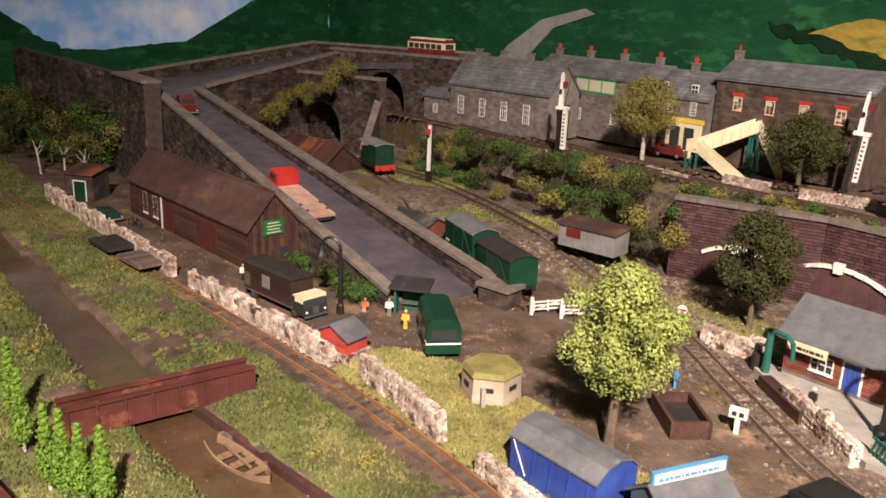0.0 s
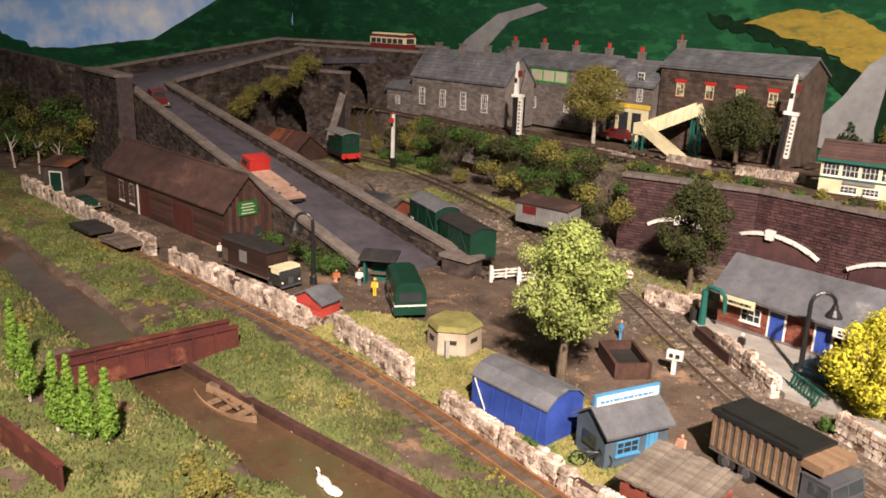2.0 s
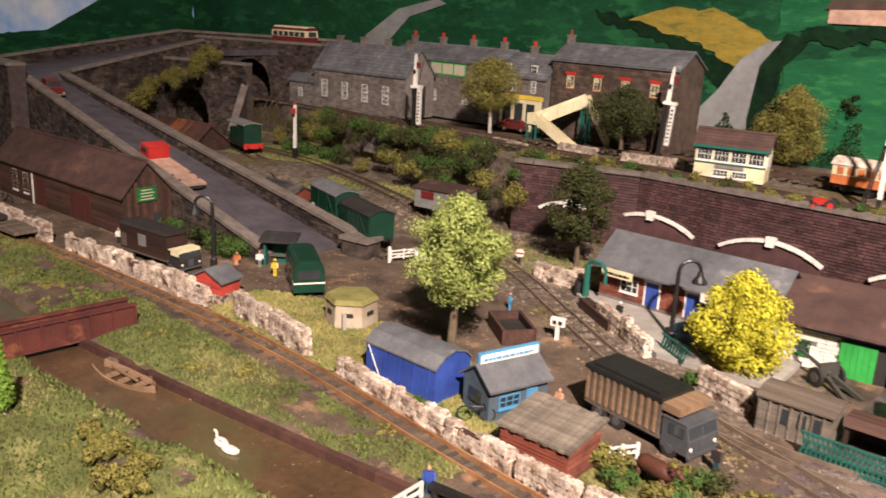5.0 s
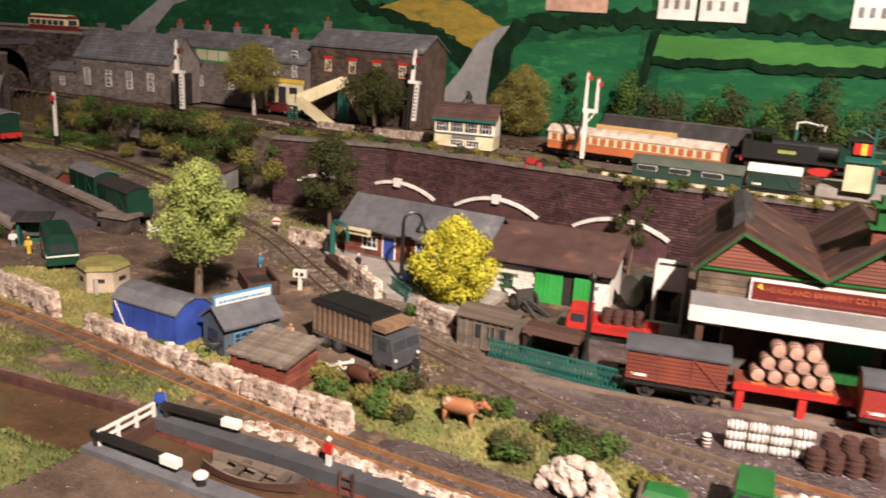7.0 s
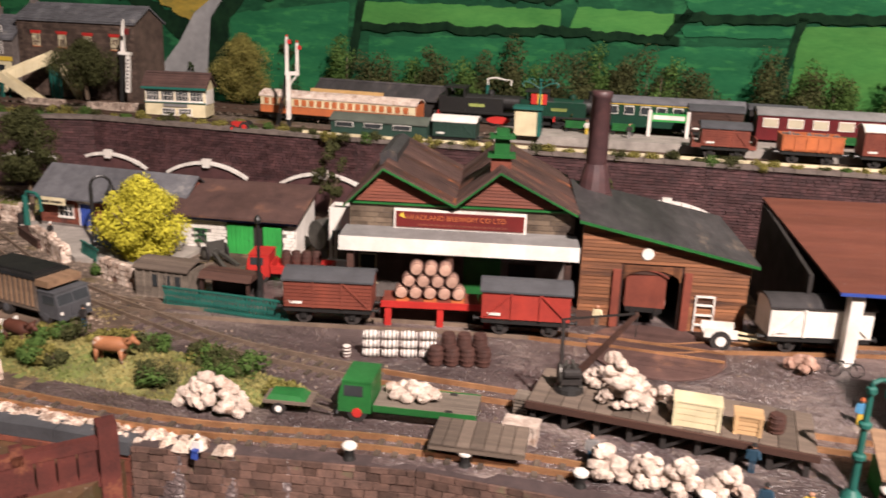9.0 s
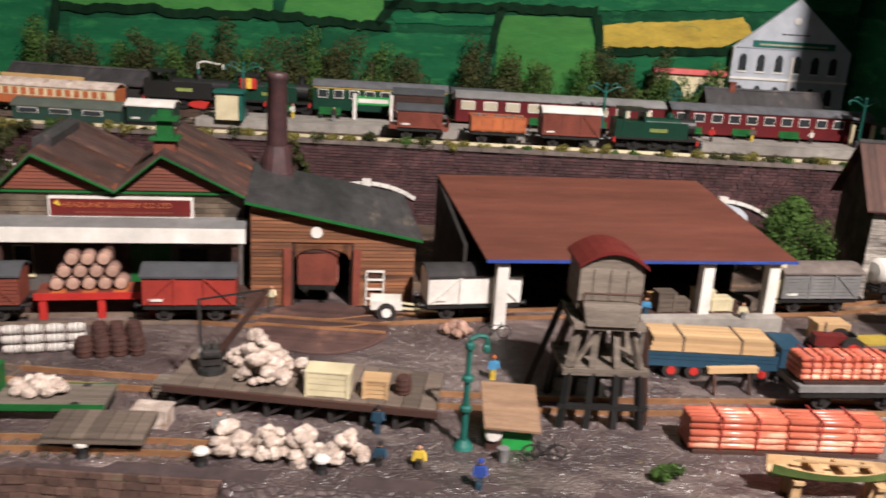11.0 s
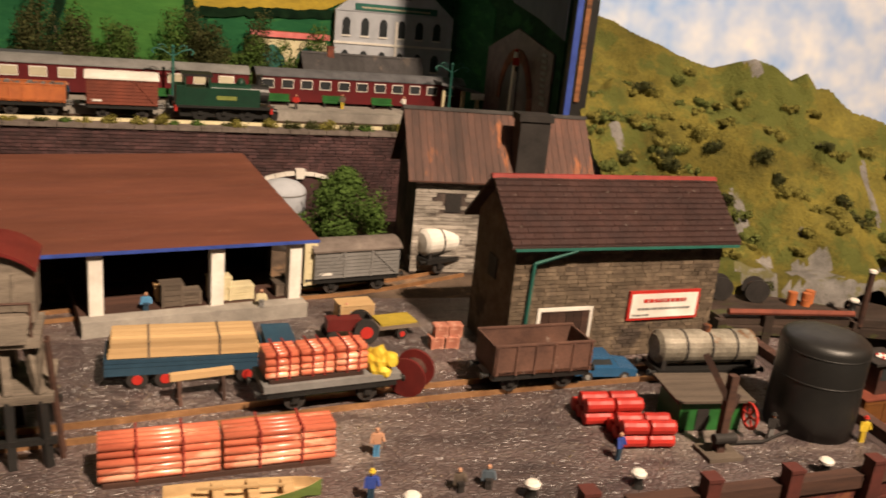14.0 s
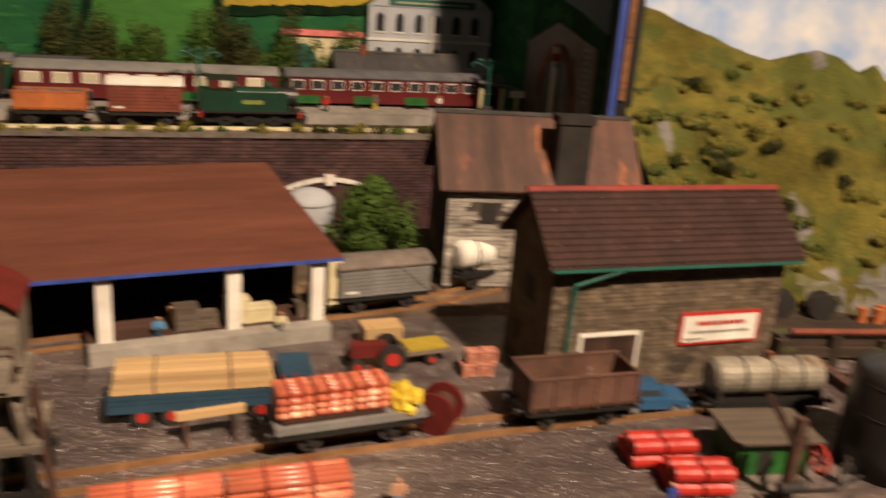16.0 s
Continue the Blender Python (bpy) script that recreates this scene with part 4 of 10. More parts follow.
def shrub(x, y, z, w, h, leaf, seed, label="low bush of foam foliage", group="bushes"):
    rr = random.Random(seed)
    root = thing("bush", at(x, y, z, rr.uniform(0, 360)), label, "bush", group)
    n = 9
    C = [(w * 0.33 * rr.uniform(-1, 1), w * 0.33 * rr.uniform(-1, 1), h * rr.uniform(0.25, 0.72)) for _ in range(n)]
    crown_part(root, leaf, C, [min(w, h * 1.3) * rr.uniform(0.22, 0.34) for _ in range(n)], 95, max(0.8, w * 0.030), seed, "foliage")
    s = Shape()
    for i in range(3):
        s.cyl((0, 0, -1), (w * 0.2 * rr.uniform(-1, 1), w * 0.2 * rr.uniform(-1, 1), h * 0.6), 1.6, 5, 0.7)
    part("stem", s, "bark", root)
    return root


tree(-0.256, 0.400, 0, 128, 86, "leaf_pale", "bark", "tall tree with pale yellow-green leaves on a slim trunk", 1, low=0.39, per=64, leaf_size=1.7, clumps=110, trunk=6.5)
tree(-0.330, 0.675, 0, 112, 80, "leaf_dark", "bark", "dark olive tree before the brick wall", 2, low=0.28, clumps=90, per=60, leaf_size=1.7)
tree(-0.092, 0.545, 0, 80, 86, "leaf_yellow", "bark", "round bright yellow tree beside the station", 3, low=0.10, clumps=120, per=60, leaf_size=1.8, top=0.84)
tree(-0.632, 0.878, ZM, 110, 100, "leaf_olive", "birch", "olive tree with a white birch trunk", 4, low=0.36, clumps=95, per=56, leaf_size=1.6, trunk=5)
tree(-0.428, 0.902, ZM + 0.008, 82, 102, "leaf_dark", "bark", "dark olive round tree by the footbridge", 5, low=0.22, clumps=100, per=56, leaf_size=1.6, top=0.84)
tree(-0.266, 1.045, ZM, 100, 106, "leaf_olive", "bark", "olive yellow tree behind the signal box", 6, low=0.1, clumps=120, per=58, leaf_size=1.6, top=0.84)
tree(0.781, 0.700, 0, 84, 90, "leaf_green", "bark", "green round tree between shed and farm", 7, low=0.12, clumps=75, per=55, leaf_size=2.0, top=0.84)
tree(0.008, 0.74, 0, 92, 46, "leaf_dark", "bark", "thin dark tree in front of the brick wall", 8, low=0.35, clumps=26, per=45, leaf_size=1.6, trunk=3)
tree(0.125, 0.715, 0, 62, 50, "leaf_fir", "bark", "dark bushy tree behind the brewery", 9, low=0.15, clumps=36, per=45, leaf_size=1.7)
tree(0.295, 0.775, 0.02, 72, 34, "leaf_dark", "bark", "small dark tree against the brick wall", 10, low=0.4, clumps=22, per=40, leaf_size=1.6, trunk=3)
tree(-0.725, 0.395, 0, 62, 32, "leaf_dark", "birch", "small half-bare tree beside the barn", 11, low=0.55, clumps=16, per=36, leaf_size=1.5, trunk=3)


def poplar(x, y, z, h, w, seed):
    rr = random.Random(seed)
    root = thing("conifer", at(x, y, z, rr.uniform(0, 360)), "slim lime-green conifer tree beside the canal", "tree", "lime conifers")
    part("trunk", Shape().cyl((0, 0, -1), (0, 0, h * 0.5), 2.4, 7, 1.4), "birch", root)
    C, R = [], []
    for i in range(30):
        t = i / 30
        k = w * 0.5 * (1 - t) ** 0.75 * (0.75 if t < 0.1 else 1)
        a = i * 2.4
        C.append((k * 0.5 * math.cos(a), k * 0.5 * math.sin(a), h * (0.12 + 0.84 * t)))
        R.append(max(1.6, k * 0.75))
    crown_part(root, "leaf_lime", C, R, 90, 0.85, seed)


for i, (x, y, h) in enumerate(((-0.500, 0.095, 62), (-0.458, 0.092, 58), (-0.405, 0.094, 56), (-0.392, 0.099, 57), (-0.380, 0.105, 52), (-0.370, 0.114, 52))):
    poplar(x, y, 0.002, h, 14, 100 + i)


def fir(x, y, z, h, w, seed, mat="leaf_fir", ragged=False):
    rr = random.Random(seed)
    root = thing("fir_tree", at(x, y, z, rr.uniform(0, 360)), "dark green fir tree before the painted hills", "tree", "back row trees")
    part("trunk", Shape().cyl((0, 0, -2), (0, 0, h * 0.8), 2.6, 6, 1), "bark", root)
    C, R = [], []
    for i in range(44):
        t = rr.random() ** 1.3
        k = w * 0.5 * (1 - t) ** 0.7 + 2
        a = rr.uniform(0, 6.28)
        C.append((k * 0.7 * math.cos(a), k * 0.7 * math.sin(a), h * (0.1 + 0.86 * t)))
        R.append(max(3, k * 0.5))
    if ragged:
        C, R = [], []
        for q in (1.0, rr.uniform(0.55, 0.85), rr.uniform(0.45, 0.8)):
            ox, oy = w * rr.uniform(-0.34, 0.34), rr.uniform(-5, 5)
            for j in range(13):
                t = j / 12
                C.append((ox + w * rr.uniform(-0.24, 0.24) * (1.15 - 0.8 * t), oy + rr.uniform(-9, 9), h * q * (0.08 + 0.86 * t)))
                R.append((w * 0.25 * (1 - 0.5 * t) + rr.uniform(-1, 4)) * (0.8 + 0.3 * q))
    crown_part(root, mat, C, R, 120 if ragged else 80, 1.35, seed)


rr = random.Random(77)
fir(-0.212, 1.085, ZM, 116, 46, 200)
fir(-0.365, 1.07, ZM, 62, 40, 201)
fir(-0.15, 1.09, ZM, 50, 36, 202)
x = -0.10
i = 0
while x < 0.80:
    gap = 0.42 < x < 0.45 or 0.60 < x < 0.63
    h = rr.uniform(76, 116)
    if not gap:
        fir(x, fence_y(x) + rr.uniform(0.245, 0.285), ZM - 0.004, h, rr.uniform(74, 104), 210 + i, ("leaf_green", "leaf_dark", "leaf_dark")[i % 3], True)
    x += rr.uniform(0.018, 0.036)
    i += 1
def thicket(name, label, rows):
    """Scrub that nobody could count: rows of x, y, z, width, height, leaf and seed, joined into one mesh."""
    V, F, K, kinds = [], [], [], []
    for x, y, z, w, h, leaf, seed in rows:
        q = random.Random(seed)
        C = [(w * 0.33 * q.uniform(-1, 1), w * 0.33 * q.uniform(-1, 1), h * q.uniform(0.25, 0.72)) for _ in range(9)]
        bit = leaf_mesh(name, C, [min(w, h * 1.3) * q.uniform(0.22, 0.34) for _ in range(9)], 95, max(0.8, w * 0.030), seed)
        base = len(V)
        V.extend((v.co.x + x, v.co.y + y, v.co.z + z) for v in bit.vertices)
        F.extend(tuple(base + k for k in p.vertices) for p in bit.polygons)
        if leaf not in kinds:
            kinds.append(leaf)
        K.extend([kinds.index(leaf)] * len(bit.polygons))
        bpy.data.meshes.remove(bit)
    me = bpy.data.meshes.new(name)
    me.from_pydata(V, [], F)
    for leaf in kinds:
        me.materials.append(M[leaf])
    me.polygons.foreach_set("material_index", K)
    tagged(new(name, me), label, "scrub", kind="stuff")


# bushes on the embankment, along the kerb of the main line, by the ramp and in the cow field
bank = []
for i in range(58):
    x = rr.uniform(-0.98, -0.44)
    t = rr.random()
    y = lerp((x + 0.95) / 0.5, 0.765, 0.73) + t * 0.05 - 0.02
    bank.append((x, y, 0.022 + 0.052 * t, rr.uniform(22, 42), rr.uniform(18, 34), rr.choice(("leaf_dark", "leaf_dark", "leaf_olive", "leaf_green")), 300 + i))
for i in range(64):
    x = -0.40 + 1.36 * i / 64 + rr.uniform(-0.006, 0.006)
    shrub(x, (fence_y(x) if x > -0.05 else 0.80) + 0.004 + rr.uniform(-0.003, 0.004), ZM - 0.002, rr.uniform(13, 24), rr.uniform(9, 17), rr.choice(("leaf_olive", "leaf_olive", "leaf_green", "leaf_dark")), 400 + i, "small olive bush on top of the brick wall")
for i in range(12):
    x = rr.uniform(-0.76, -0.56)
    shrub(x, 0.40 + 0.05 * (x + 0.75) + rr.uniform(0, 0.018), 0, rr.uniform(16, 28), rr.uniform(14, 26), rr.choice(("leaf_dark", "leaf_green")), 500 + i, "bush at the foot of the ramp wall")
for i in range(44):
    x = -1.58 + 0.36 * i / 44 + rr.uniform(-0.02, 0.02)
    t = rr.random()
    shrub(x, 0.270 + 0.25 * (x + 1.585) + 0.05 * t, 0.078 * t * (0.5 + t * 0.5), rr.uniform(36, 58), rr.uniform(30, 52), rr.choice(("leaf_dark", "leaf_green", "leaf_olive", "leaf_dark")), 520 + i, "overgrown bush by the dark rock wall")
for i in range(18):
    shrub(-1.235 + rr.uniform(-0.03, 0.05) + i * 0.007, 0.63 + i * 0.006, 0.070 + 0.005 * i, rr.uniform(26, 40), 28, "leaf_olive", 560 + i, "olive creeper over the tunnel mouth")
for i in range(40):
    a = rr.uniform(0, 6.28)
    x, y = 0.035 + 0.125 * math.cos(a) * rr.uniform(0.55, 1), 0.345 + 0.026 * math.sin(a) * rr.uniform(0.7, 1)
    shrub(x, y, 0.002, rr.uniform(14, 24), rr.uniform(9, 16), rr.choice(("leaf_olive", "leaf_green", "leaf_dark")), 600 + i, "low bush round the cow field")
for i in range(14):
    shrub(rr.uniform(-0.34, -0.14), rr.uniform(0.115, 0.145), 0.002, rr.uniform(14, 30), rr.uniform(8, 18), "leaf_olive", 660 + i, "olive bush on the canal bank")
for x, y in ((-0.205, 0.311), (0.590, 0.322), (0.66, 0.70), (-0.10, 0.498)):
    shrub(x, y, 0, 16, 10, "leaf_green", int(abs(x * 900)), "small green bush on the ground")


def tufts(name, inside, count, seed, mat, tall=3.2):
    """Short grass blades over a stretch of ground."""
    rr = random.Random(seed)
    V, F = [], []
    while len(F) < count:
        p = inside(rr)
        if p is None:
            continue
        x, y = p
        z = ground_height(x, y) - 0.0006
        a, h, w = rr.uniform(0, 6.28), tall * MM * rr.uniform(0.5, 1.2), 0.0012
        dx, dy = math.cos(a) * w, math.sin(a) * w
        lx, ly = rr.uniform(-1, 1) * h * 0.6, rr.uniform(-1, 1) * h * 0.6
        b = len(V)
        V += [(x - dx, y - dy, z), (x + dx, y + dy, z), (x + lx, y + ly, z + h)]
        F.append((b, b + 1, b + 2))
    me = bpy.data.meshes.new(name)
    me.from_pydata(V, [], F)
    me.materials.append(M[mat])
    tagged(new(name, me), "short scatter grass on the banks", "grass", kind="stuff")


def on_kind(x0, x1, y0, y1, kinds):
    def pick(rr):
        x, y = rr.uniform(x0, x1), rr.uniform(y0, y1)
        if ground_kind(x, y) in kinds and ground_height(x, y) > -0.012:
            return x, y
    return pick


tufts("grass_bank", on_kind(-0.95, -0.13, 0.02, 0.285, (0,)), 42000, 1, "tuft")
tufts("grass_far_bank", on_kind(-1.5, -0.95, 0.05, 0.30, (0, 1)), 7000, 2, "tuft")
tufts("grass_green", on_kind(-0.50, 0.20, 0.305, 0.42, (0, 1)), 20000, 3, "grass_dry", 2.6)
tufts("grass_sidings", on_kind(-1.0, -0.28, 0.55, 0.76, (1,)), 5000, 4, "tuft", 3.5)

for i in range(62):
    x = rr.uniform(-0.86, -0.36)
    bank.append((x, rr.uniform(0.775, 0.822) - 0.03 * (x + 0.6), ZM - 0.012, rr.uniform(20, 38), rr.uniform(13, 26), rr.choice(("leaf_dark", "leaf_dark", "leaf_olive", "leaf_green")), 830 + i))
thicket("embankment_scrub", "dense dark green scrub over the railway embankment", bank)
moss = []
for i in range(46):
    x = rr.uniform(-0.80, -0.16)
    y = canal_north(x) + rr.uniform(0.016, 0.062) if i % 2 else canal_south(x) - rr.uniform(0.010, 0.075)
    moss.append((x, y, ground_height(x, y) - 0.003, rr.uniform(18, 40), rr.uniform(4, 8), rr.choice(("leaf_olive", "leaf_moss", "leaf_moss")), 900 + i))
thicket("bank_moss", "low mossy clumps of grass on the canal banks", moss)
for i, (x, y) in enumerate(((-1.235, 0.318), (-1.180, 0.330), (-1.300, 0.300), (-0.735, 0.404))):
    tree(x, y, 0, 66 + 8 * (i % 2), 34, "leaf_dark", "birch", "half-bare tree with pale twisted branches", 950 + i, low=0.5, per=20, leaf_size=1.6, clumps=9, trunk=3)

# ---- buildings ----


def window(root, x, z, w, h, y=0.0, frame="white", pane="glass", nx=2, nz=2, proud=0.9, surround=None):
    """A framed window on the wall plane y, seen from -y; x, z at its lower left corner."""
    s = Shape()
    t = 0.8
    s.box(x, y - proud, z, x + w, y + 0.4, z + t).box(x, y - proud, z + h - t, x + w, y + 0.4, z + h)
    s.box(x, y - proud, z + t, x + t, y + 0.4, z + h - t).box(x + w - t, y - proud, z + t, x + w, y + 0.4, z + h - t)
    for i in range(1, nx):
        s.box(x + w * i / nx - 0.25, y - proud * 0.8, z + t, x + w * i / nx + 0.25, y + 0.3, z + h - t)
    for i in range(1, nz):
        s.box(x + t, y - proud * 0.75, z + h * i / nz - 0.25, x + w - t, y + 0.3, z + h * i / nz + 0.25)
    win = part("window", s, frame, root)
    part("pane", Shape().box(x + t * 0.5, y - 0.3, z + t * 0.5, x + w - t * 0.5, y + 0.2, z + h - t * 0.5), pane, win)
    part("sill", Shape().box(x - 0.8, y - proud - 0.8, z - 1.2, x + w + 0.8, y + 0.3, z), surround or frame, win)
    if surround:
        part("lintel", Shape().box(x - 0.8, y - proud, z + h, x + w + 0.8, y + 0.3, z + h + 1.8), surround, win)
    return win


def door(root, x, z, w, h, y, mat, frame=None, boards=4, name="door"):
    s = Shape()
    s.box(x + 0.1, y - 0.4, z, x + w - 0.1, y + 0.3, z + h)
    d = part(name, s, mat, root)
    for i in range(boards):
        part("board", Shape().box(x + w * i / boards + 0.12, y - 0.8 - 0.15 * (i % 2), z + 0.2, x + w * (i + 1) / boards - 0.12, y - 0.4, z + h - 0.2), mat, d)
    part("handle", Shape().ball((x + w * 0.85, y - 1.3, z + h * 0.48), 0.6), "black", d)
    if frame:
        f = Shape().box(x - 1.6, y - 1.1, z, x, y + 0.3, z + h + 1.6).box(x + w, y - 1.1, z, x + w + 1.6, y + 0.3, z + h + 1.6).box(x, y - 1.1, z + h, x + w, y + 0.3, z + h + 1.6)
        part("door_frame", f, frame, d)
    return d


def tile_roof(root, x0, x1, y0, z0, y1, z1, mat, row=6.0, tile=8.0, seed=0, name="roof_slope", thick=1.2):
    """One roof slope of overlapping slates from the eave (y0, z0) to the ridge (y1, z1), joined."""
    rr = random.Random(seed)
    n = max(2, int(math.hypot(y1 - y0, z1 - z0) / row))
    s = Shape()
    for i in range(n):
        a, b = i / n, (i + 1.12) / n
        ya, za, yb, zb = lerp(a, y0, y1), lerp(a, z0, z1), lerp(b, y0, y1), lerp(b, z0, z1)
        x = x0 - tile * (0.5 if i % 2 else 0)
        while x < x1:
            xa, xb = max(x, x0) + 0.12, min(x + tile, x1) - 0.12
            j = rr.uniform(0, 0.35)
            if xb - xa > 0.5:
                s.prism([(xa, ya, za + 0.6 + j), (xb, ya, za + 0.6 + j), (xb, yb, zb), (xa, yb, zb)], [(xa, ya, za + thick + 0.6 + j), (xb, ya, za + thick + 0.6 + j), (xb, yb, zb + thick * 0.5), (xa, yb, zb + thick * 0.5)])
            x += tile
    return tagged(part(name, s, mat, root), kind="stuff")


def plank_face(root, x0, x1, z0, z1, y, mat, h=3.0, top=None, seed=0, holes=()):
    """Single horizontal boards on the wall plane y; top(x) limits their height; holes are (x0, x1, z1) doorways."""
    rr = random.Random(seed)
    z = z0
    while z < z1 - 0.5:
        spans = [(x0, x1)]
        for a, b, t in holes:
            if z < t:
                spans = [q for s0, s1 in spans for q in ((s0, min(s1, a)), (max(s0, b), s1)) if q[1] - q[0] > 1]
        for s0, s1 in spans:
            if top:
                while s1 - s0 > 2 and top(s1 - 1) < z + h:
                    s1 -= 2
                while s1 - s0 > 2 and top(s0 + 1) < z + h:
                    s0 += 2
            if s1 - s0 > 3:
                o = rr.uniform(0, 0.35)
                part("plank", Shape().prism([(s0, y - 1.0 - o, z), (s1, y - 1.0 - o, z), (s1, y + 0.4, z), (s0, y + 0.4, z)], [(s0, y - 0.5 - o, z + h - 0.25), (s1, y - 0.5 - o, z + h - 0.25), (s1, y + 0.4, z + h - 0.25), (s0, y + 0.4, z + h - 0.25)]), mat, root)
        z += h


def stone_face(root, x0, x1, z0, z1, y, mat, course=4.0, length=9.0, seed=0, holes=(), top=None):
    rr = random.Random(seed)
    s, z, row = Shape(), z0, 0
    while z < z1 - 0.5:
        h = course * rr.uniform(0.85, 1.15)
        x = x0 - length * (0.5 if row % 2 else 0)
        while x < x1:
            w = length * rr.uniform(0.7, 1.3)
            a, b = max(x, x0), min(x + w, x1)
            m = (a + b) / 2
            if b - a > 1.0 and not any(p - 0.5 < m < q + 0.5 and u - 1 < z + h / 2 < v + 1 for p, q, u, v in holes) and (not top or z + h < top(m)):
                s.box(a + 0.2, y - rr.uniform(0.2, 0.8), z + 0.2, b - 0.2, y + 0.5, min(z + h, z1) - 0.2)
            x += w
        z += h
        row += 1
    return tagged(part("stone_facing", s, mat, root), kind="stuff")


def gable_shell(root, w, d, eave, ridge, wall, roof, over=4.0, end=3.0, thick=2.0, slates=None, seed=0, ridge_mat=None):
    """Walls with gable ends at x = 0 and w, and two roof slopes."""
    part("wall", Shape().along_x([(0, 0), (d, 0), (d, eave), (d / 2, ridge), (0, eave)], 0, w), wall, root)
    k = (ridge - eave) / (d / 2)
    for side in (0, 1):
        y0, y1 = (-over, d / 2) if side == 0 else (d + over, d / 2)
        z0 = eave - over * k + 0.4
        p = [(y0, z0), (y1, ridge + 0.4), (y1, ridge + 0.4 + thick), (y0, z0 + thick)]
        part("roof_board", Shape().along_x(p if side == 0 else p[::-1], -end, w + end), roof, root)
        if slates:
            tile_roof(root, -end, w + end, y0, z0 + thick, y1, ridge + thick, slates, seed=seed + side)
    part("ridge", Shape().along_x([(d / 2 - 2, ridge + thick), (d / 2 + 2, ridge + thick), (d / 2 + 0.8, ridge + thick + 2.2), (d / 2 - 0.8, ridge + thick + 2.2)], -end, w + end), ridge_mat or roof, root)


def text_bars(root, x, z, w, h, y, rows, mat, name="lettering", seed=0):
    rr = random.Random(seed)
    s = Shape()
    for i in range(rows):
        zz = z + h * (rows - 1 - i) / rows
        xx = x
        while xx < x + w - 1:
            k = min(rr.uniform(1.5, 4.5), x + w - xx)
            s.box(xx, y - 0.25, zz, xx + k, y + 0.1, zz + h / rows * 0.6)
            xx += k + 0.8
    return part(name, s, mat, root)


def words(body, root, x, z, size, y, mat, name="lettering"):
    cu = bpy.data.curves.new("lettering", "FONT")
    cu.body, cu.size, cu.extrude = body, size * MM, 0.0002
    cu.materials.append(M[mat])
    tmp = new("lettering", cu)
    dg = bpy.context.evaluated_depsgraph_get()
    me = bpy.data.meshes.new_from_object(tmp.evaluated_get(dg))
    bpy.data.objects.remove(tmp)
    ob = new(name, me)
    ob.parent = root
    ob.matrix_local = pose(x * MM, y * MM, z * MM, 90, 0, 0)
    return ob


def chimney(root, x, y, z, h, w=7.0, pots=2, mat="greystone"):
    c = part("chimney", Shape().box(x - w / 2, y - 4, z, x + w / 2, y + 4, z + h).box(x - w / 2 - 0.8, y - 4.8, z + h - 2, x + w / 2 + 0.8, y + 4.8, z + h), mat, root)
    for i in range(pots):
        px = x + (i - (pots - 1) / 2) * 3.0
        part("chimney_pot", Shape().lathe([(1.7, z + h), (1.4, z + h + 6.4), (1.8, z + h + 7.2)], 9, (px, y, 0)), "red", c, "red chimney pot")


# barn by the canal
barn = thing("barn", at(-1.010, 0.340, 0, 4) @ Matrix.Diagonal((1.05, 0.66, 1.06, 1)), "long dark plank barn with brown doors and a green sign", "barn")
gable_shell(barn, 285, 92, 42, 74, "plank_dark", "brownroof", 5, 4)
plank_face(barn, 0, 285, 1, 41, 0, "plank_dark", 3.4, seed=3, holes=((95, 121, 34), (175, 222, 32)))
door(barn, 96, 0, 24, 33, 0, "barn_red")
door(barn, 176, 0, 45, 31, 0, "barn_red", boards=8)
part("downpipe", Shape().box(88, -1.8, 0, 91.5, 0, 36), "white", barn, "white painted post")
for xx in (38, 66):
    window(barn, xx, 9, 13, 25, 0, "white", "glass", 3, 6)
for i in range(13):
    part("plank", Shape().box(285, 1 + 7 * i, 0, 286.2 + 0.3 * (i % 2), 7.6 + 7 * i, min(42, 38) + (32 - abs(46 - 7 * i - 3.5) * 0.69)), "plank_dark", barn)
sg = part("sign", Shape().box(286.5, 26, 34, 288, 62, 49), "green", barn, "green sign with pale unreadable lines")
sgl = Shape()
for i in range(4):
    sgl.box(287.8, 31 + 2 * (i % 2), 36 + 3.2 * i, 288.4, 57 - 3 * (i % 2), 37.0 + 3.2 * i)
part("lettering", sgl, "lightglass", sg)
part("window", Shape().box(286, 55, 8, 287.2, 70, 20), "glass", barn)

# small hut with a rusty roof
hut = thing("hut", at(-1.118, 0.288, 0, 40) @ Matrix.Diagonal((0.84, 0.84, 0.98, 1)), "small stone hut with rusty tin roof and green door", "hut")
part("wall", Shape().along_x([(0, 0), (45, 0), (45, 42), (0, 36)], 0, 50), "darkstone", hut)
for i in range(12):
    part("roof_sheet", Shape().along_x([(-4, 36), (49, 43), (49, 44), (-4, 37.2)], -3 + 4.7 * i, 1.4 + 4.7 * i), "rust", hut)
door(hut, 17, 0, 20, 27, 0, "darkgreen", "white")
